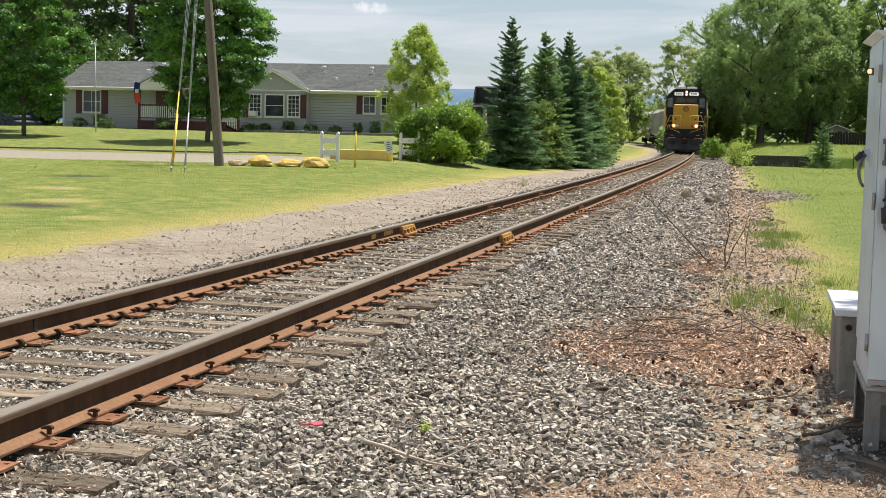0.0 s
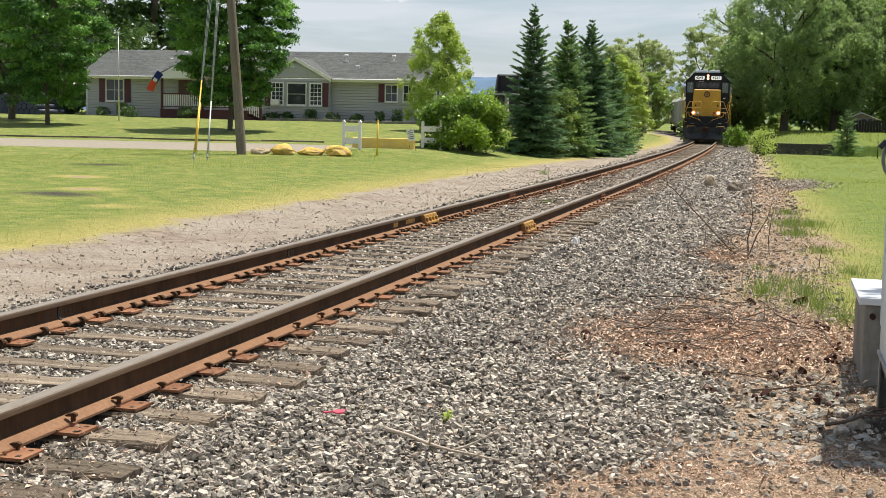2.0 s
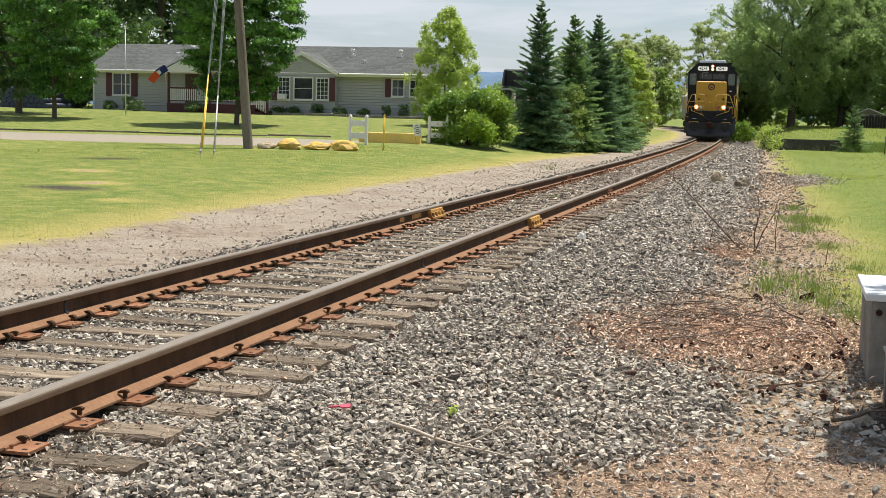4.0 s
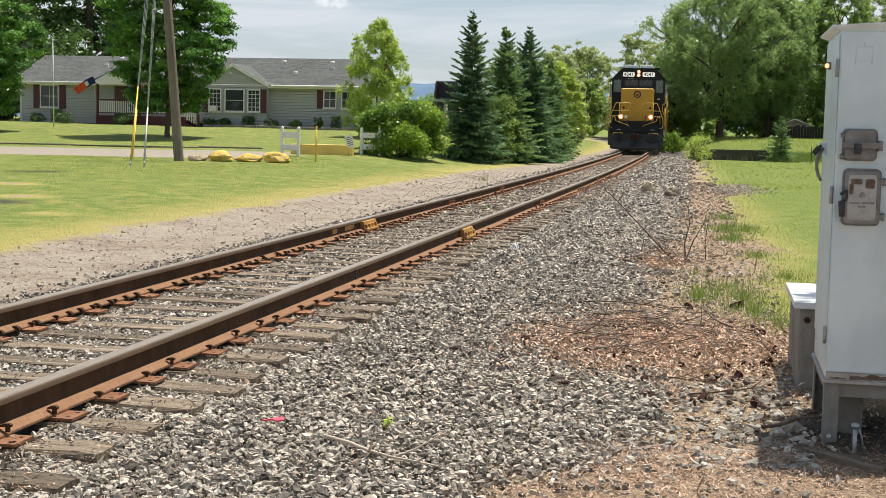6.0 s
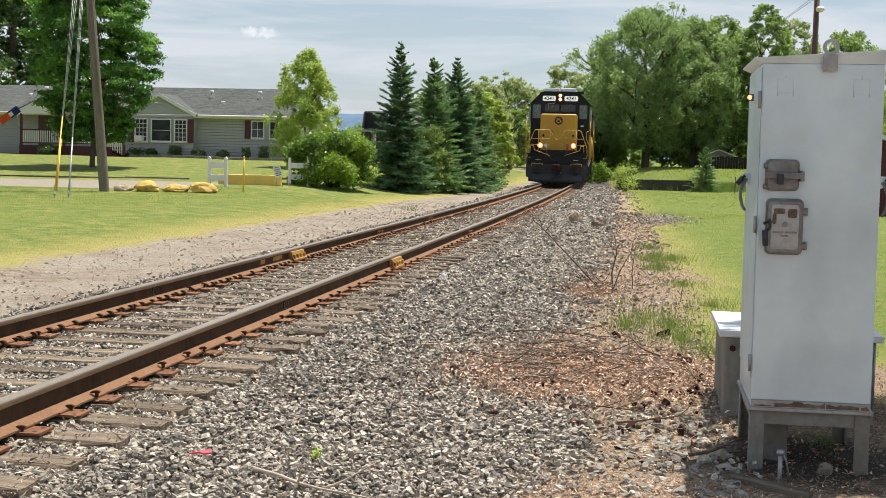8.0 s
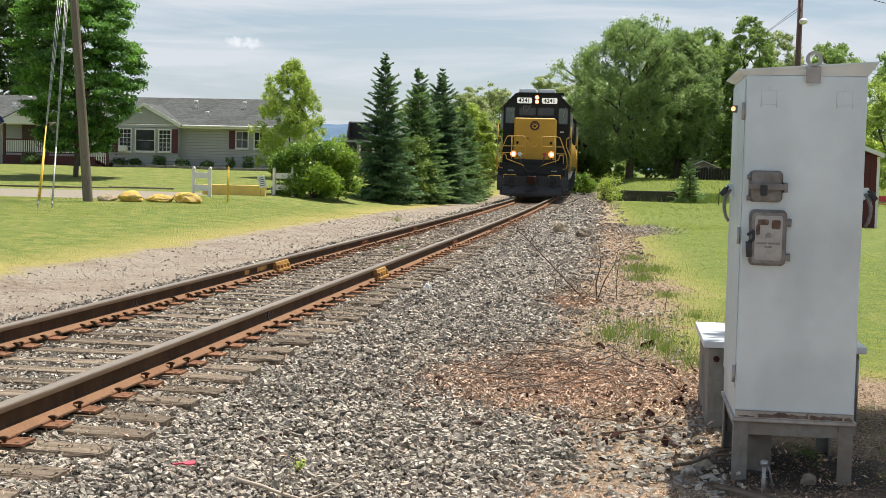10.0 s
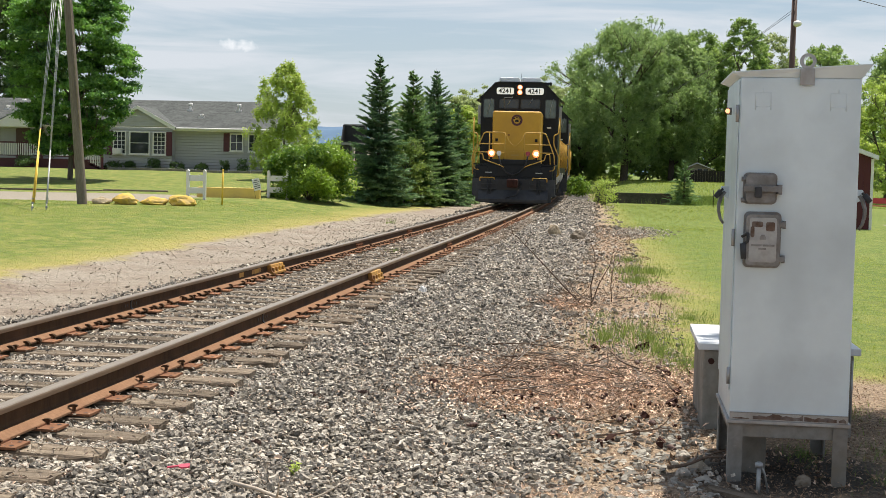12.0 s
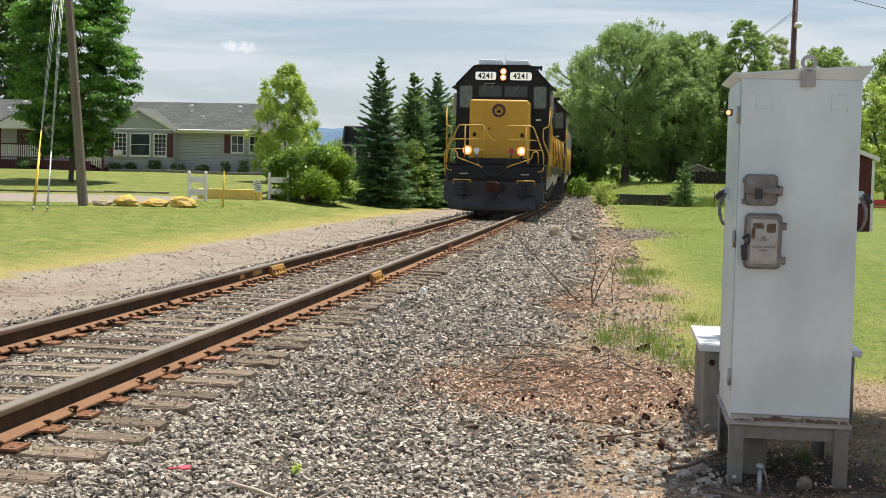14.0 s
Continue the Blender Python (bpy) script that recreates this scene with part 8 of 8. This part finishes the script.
    # dead branches standing in the further tangle
    for x, y, ways, r, lab in ((3.58, 16.7, ((-0.18, 0.05, 0.10), (-0.62, 0.25, 0.52), (-0.92, 0.4, 0.80), (-1.02, 0.45, 0.86)), 0.012, "long thin dead branch leaning up from the brush"),
                               (3.62, 16.75, ((-0.02, 0, 0.25), (0.03, 0.02, 0.48), (0.0, 0.02, 0.74)), 0.010, "thin upright dead twig"), (3.60, 16.7, ((0.10, 0, 0.28), (0.22, 0.03, 0.50), (0.27, 0.05, 0.72)), 0.008, "thin upright dead twig"),
                               (3.86, 17.3, ((-0.02, 0, 0.2), (0.0, 0.0, 0.42), (0.03, 0.02, 0.62)), 0.007, "thin upright dead twig"), (3.50, 16.8, ((-0.10, 0, 0.12), (-0.3, 0.0, 0.2), (-0.5, 0.02, 0.36)), 0.007, "thin dead twig in the brush"),
                               (3.05, 17.4, ((0.0, 0, 0.1), (0.02, 0, 0.2), (0.0, 0, 0.30)), 0.006, "thin upright dead twig"), (4.42, 15.9, ((0.01, 0, 0.12), (0.03, 0, 0.28)), 0.006, "thin upright dead twig")):
        bm = bmesh.new()
        z = float(lie(x, y))
        pts = [Vector((x, y, z - 0.02))] + [Vector((x + a, y + b, z + c)) for a, b, c in ways]
        tube(bm, pts, r, 6, r_end=r * 0.4)
        for k in range(1, len(pts)):
            e = pts[k - 1].lerp(pts[k], 0.7)
            tube(bm, [e, e + Vector((g.uniform(-0.10, 0.10), g.uniform(-0.1, 0.1), g.uniform(0.05, 0.14)))], r * 0.5, 5, r_end=r * 0.2)
        tagged(part("dead_branch", bm, M_TWIG), lab, "branch")
    # lone stones, ribbon, sprig, cones
    M_BROWN_STONE = material("brown_stone", (0.30, 0.25, 0.19), (0.2, 0.165, 0.125), 0.9, 0, 14, 0.5)
    for x, y, w, h, mt, lab, sd in ((2.25, 34.2, 0.30, 0.24, M_ROCK_PALE, "round tan stone beside the track", 21), (2.9, 32.8, 0.36, 0.20, M_BROWN_STONE, "brown stone half in shade beside the track", 22), (1.51, 16.75, 0.10, 0.09, M_TRIM, "white stone lying on the ballast", 23),
                                    (4.42, 7.5, 0.09, 0.05, M_STONE_PALE, "pale rock beside the cabinet", 24), (4.35, 7.75, 0.08, 0.05, M_STONE, "grey rock beside the cabinet", 25), (4.33, 7.3, 0.08, 0.05, M_STONE, "grey rock beside the cabinet", 26), (4.95, 7.25, 0.08, 0.05, M_BROWN_STONE, "brown rock beneath the cabinet", 27), (2.1, 37.5, 0.28, 0.14, M_STONE, "flat grey rock beside the track", 28),
                                    (2.62, 36.0, 0.24, 0.13, M_STONE, "flat grey rock beside the track", 29)):
        boulder(x, y, w, w * 0.8, h, mt, lab, sd, name="stone", sink=0.02)
    bm = bmesh.new()
    prism(bm, [(-0.05, 0.0), (0.0, 0.010), (0.02, 0.0), (0.06, 0.006), (0.06, 0.026), (0.02, 0.022), (0.0, 0.014), (-0.05, 0.005)], -0.006, 0.006)
    ob = part("ribbon_scrap", bm, M_PINK)
    ob.matrix_basis = pose(1.79, 6.50, float(lie(1.79, 6.5)) + 0.062, -50, 0, 10)
    tagged(ob, "scrap of bright pink plastic ribbon on the ballast", "litter")
    cloud_of_leaves("weed_sprig", [(2.33, 6.76, float(lie(2.33, 6.76)) + 0.05)], [0.035], 34, 0.016, M_LEAF_LIGHT, None, 8)
    tagged(bpy.data.objects["weed_sprig"], "small green weed sprig among the stones", "weed")
    for x, y in ((1.93, 8.95), (2.25, 9.2), (1.45, 8.6), (2.0, 7.3), (3.37, 14.27), (3.47, 14.24), (4.11, 11.5), (4.28, 11.26), (3.98, 8.75), (4.08, 8.33), (4.18, 8.68), (3.11, 8.36), (4.27, 7.91), (3.6, 8.2)):
        bm = bmesh.new()
        for k in range(5):
            rod(bm, (k * 0.016, 0, 0), (k * 0.016 + 0.016, 0, 0), 0.02 * math.sin(0.5 + k * 0.55), 0.008, 8)
        ob = part("pine_cone", bm, M_BRICKISH)
        ob.matrix_basis = pose(x, y, float(lie(x, y)) + 0.045, 0, 0, x * 70)
        tagged(ob, "brown fallen cone lying on the ground", "cone", "fallen cones")


build_brush()


def blades(name, x, y, h, mat, seed, lab, cat="grass", wide=0.10):
    g = np.random.default_rng(seed)
    n = len(x)
    z = lie(x, y) - 0.01
    a = g.random(n) * 2 * math.pi
    lean = g.normal(size=(n, 2)) * 0.38 * h[:, None]
    w = h * wide
    p = np.stack([x, y, z], 1)
    d = np.stack([np.cos(a) * w, np.sin(a) * w, np.zeros(n)], 1)
    tip = p + np.stack([lean[:, 0], lean[:, 1], h], 1)
    v = np.stack([p - d, p + d, tip], 1).reshape(-1, 3)
    tagged(raw(name, v, np.arange(n * 3).reshape(-1, 3), mat), lab, cat, kind="stuff")


def build_grass():
    g = np.random.default_rng(33)

    def sow(n, x0, x1, y0, y1, power=1.0):
        return g.uniform(x0, x1, n), y0 + (y1 - y0) * g.random(n) ** power
    X, Y, H = [], [], []
    for n, x0, x1, y0, y1, h, pw in ((170000, -17, -3.2, 14, 44, 0.018, 1.25), (85000, 3.0, 9.0, 10.5, 44, 0.020, 1.5), (16000, 2.2, 10.0, 40, 74, 0.028, 1.0), (14000, -26, -8, 30, 44, 0.026, 1.0)):
        x, y = sow(n, x0, x1, y0, y1, pw)
        d = lawn_depth(x, y)
        keep = (d > 0.0) & (road_depth(x, y) < 0)
        x, y = x[keep], y[keep]
        X.append(x), Y.append(y), H.append(h * (0.5 + 0.9 * g.random(len(x))) * (1 + y / 80))
    X, Y, H = (np.concatenate(k) for k in (X, Y, H))
    dry = g.random(len(X)) < np.clip(0.75 - lawn_depth(X, Y) * 0.45, 0.08, 0.8) * np.where(X < 0, 1, 0.3)
    blades("lawn_grass", X[~dry], Y[~dry], H[~dry], M_GRASS, 1, "short green mown grass", wide=0.16)
    blades("dry_grass", X[dry], Y[dry], H[dry], M_GRASS_DRY, 2, "short straw-yellow grass at the lawn's edge", wide=0.16)
    # tufts of longer grass along the bare edge, and weeds round the block
    x, y, h = [], [], []
    for cx, cy, r, n, hh in ((4.25, 13.4, 0.40, 500, 0.17), (3.85, 13.3, 0.30, 330, 0.22), (4.45, 22.6, 0.4, 900, 0.16), (4.1, 14.3, 0.3, 350, 0.15), (4.35, 12.4, 0.35, 900, 0.14), (3.75, 15.4, 0.15, 250, 0.12), (4.55, 11.7, 0.3, 700, 0.13), (4.2, 20.5, 0.3, 900, 0.16), (4.15, 22.5, 0.35, 900, 0.18), (4.1, 25.5, 0.3, 600, 0.16),
                             (5.55, 8.2, 0.25, 220, 0.09), (5.4, 7.4, 0.2, 160, 0.08), (5.15, 9.0, 0.3, 200, 0.08), (5.6, 9.6, 0.35, 260, 0.09), (5.75, 7.6, 0.25, 260, 0.10), (5.05, 8.0, 0.15, 260, 0.09), (4.5, 18.0, 0.4, 900, 0.12), (4.75, 15.5, 0.5, 1200, 0.12), (5.0, 13.0, 0.5, 1200, 0.12),
                             (7.6, 77.5, 1.0, 1000, 0.5), (5.0, 79.5, 2.0, 1200, 0.35), (8.9, 78.5, 1.2, 1200, 0.5), (10.6, 78.5, 1.5, 1200, 0.5), (-2.9, 40.0, 0.2, 90, 0.25), (-0.1, 24.2, 0.12, 90, 0.14)):
        if hh < 0.3:
            n, r, hh = int(n * 0.7), r * 1.1, hh * 0.75
        a, q = g.random(n) * 6.283, np.abs(g.normal(0, 0.62, n)) * r
        x.append(cx + q * np.cos(a)), y.append(cy + q * np.sin(a) * 2.2), h.append(hh * (0.35 + 0.9 * g.random(n)))
    blades("grass_tuft", *(np.concatenate(k) for k in (x, y, h)), M_TUFT, 3, "tufts of longer green grass and weeds", wide=0.035)
    x, y = sow(9000, 2.8, 16, 77.2, 84)
    blades("field_weeds", x, y, 0.42 * (0.3 + g.random(len(x)) ** 1.5), M_TUFT, 14, "tall rough weeds behind the block", wide=0.10)
    x, y = sow(60000, 2.5, 40, 78, 112)
    blades("field_grass", x, y, 0.09 * (0.4 + g.random(len(x))), M_GRASS, 4, "rough green grass of the field", wide=0.14)


build_grass()

# ---- everything that moves ----
FRONT = [(0.0, 105.0), (5.0, 82.4), (9.0, 64.6), (14.0, 42.0)]


def front_at(t):
    return float(np.interp(t, [a for a, b in FRONT], [b for a, b in FRONT]))


def ride(y0, a, b):
    """The pose of a vehicle whose front is at y0, carried on the line at a and b metres behind its front."""
    pa = Vector((float(line_x(y0 + a)), y0 + a, float(line_z(y0 + a)) + RAIL))
    pb = Vector((float(line_x(y0 + b)), y0 + b, float(line_z(y0 + b)) + RAIL))
    d = (pb - pa).normalized()
    o = pa - d * a
    return pose(o.x, o.y, o.z, math.degrees(math.asin(d.z)), 0, -math.degrees(math.atan2(d.x, d.y)))


def motions():
    times = [0.5 * i for i in range(29)]
    back = 18.5
    walk(lead, [(t, ride(front_at(t), 3.6, 14.2)) for t in times])
    walk(second, [(t, ride(front_at(t) + back, 3.6, 14.2)) for t in times])
    offset = 2 * back
    for car, wheels, L in wagons:
        walk(car, [(t, ride(front_at(t) + offset, 2.0, L - 2.0)) for t in times])
        offset += L + 0.8
    fine = [0.14 * i for i in range(101)]
    for wheels, r in ((lead_wheels, 0.508), (second_wheels, 0.508)):
        for w in wheels:
            p = w.location.copy()
            walk(w, [(min(t, 14.0), pose(p.x, p.y, p.z, math.degrees((front_at(0) - front_at(min(t, 14.0))) / r))) for t in fine])
    for car, wheels, L in wagons:
        for w in wheels:
            p = w.location.copy()
            walk(w, [(min(t, 14.0), pose(p.x, p.y, p.z, math.degrees((front_at(0) - front_at(min(t, 14.0))) / 0.42))) for t in fine[::1]])
    # the flag: droops at first, then lifts and flutters in the breeze
    for k, s in enumerate(flag_strips):
        rows = []
        for i in range(57):
            t = i * 0.25
            lift = float(np.interp(t, [0, 1.0, 2.5, 5.0, 6.5, 7.5, 9, 11, 14], [0.05, 0.25, 0.45, 0.62, 0.7, 0.66, 0.5, 0.6, 0.55]))
            p = Vector((0.22, -0.75, 3.98))
            m = None
            for j in range(k + 1):
                pitch = -radians(80) * (1 - lift) - 0.12 * j * (1 - lift) + 0.16 * math.sin(2.2 * t - 0.9 * j) * lift
                yaw = math.pi + 1.2 * (1 - lift) + 0.35 * math.sin(1.7 * t - 0.8 * j) * lift
                d = Vector((math.cos(yaw) * math.cos(pitch), math.sin(yaw) * math.cos(pitch), math.sin(pitch)))
                m = (p.copy(), yaw, pitch)
                p = p + d * 0.21
            q, yaw, pitch = m
            rows.append((t, Matrix.Translation(q) @ Matrix.Rotation(yaw, 4, "Z") @ Matrix.Rotation(-pitch, 4, "Y")))
        walk(s, rows)


motions()
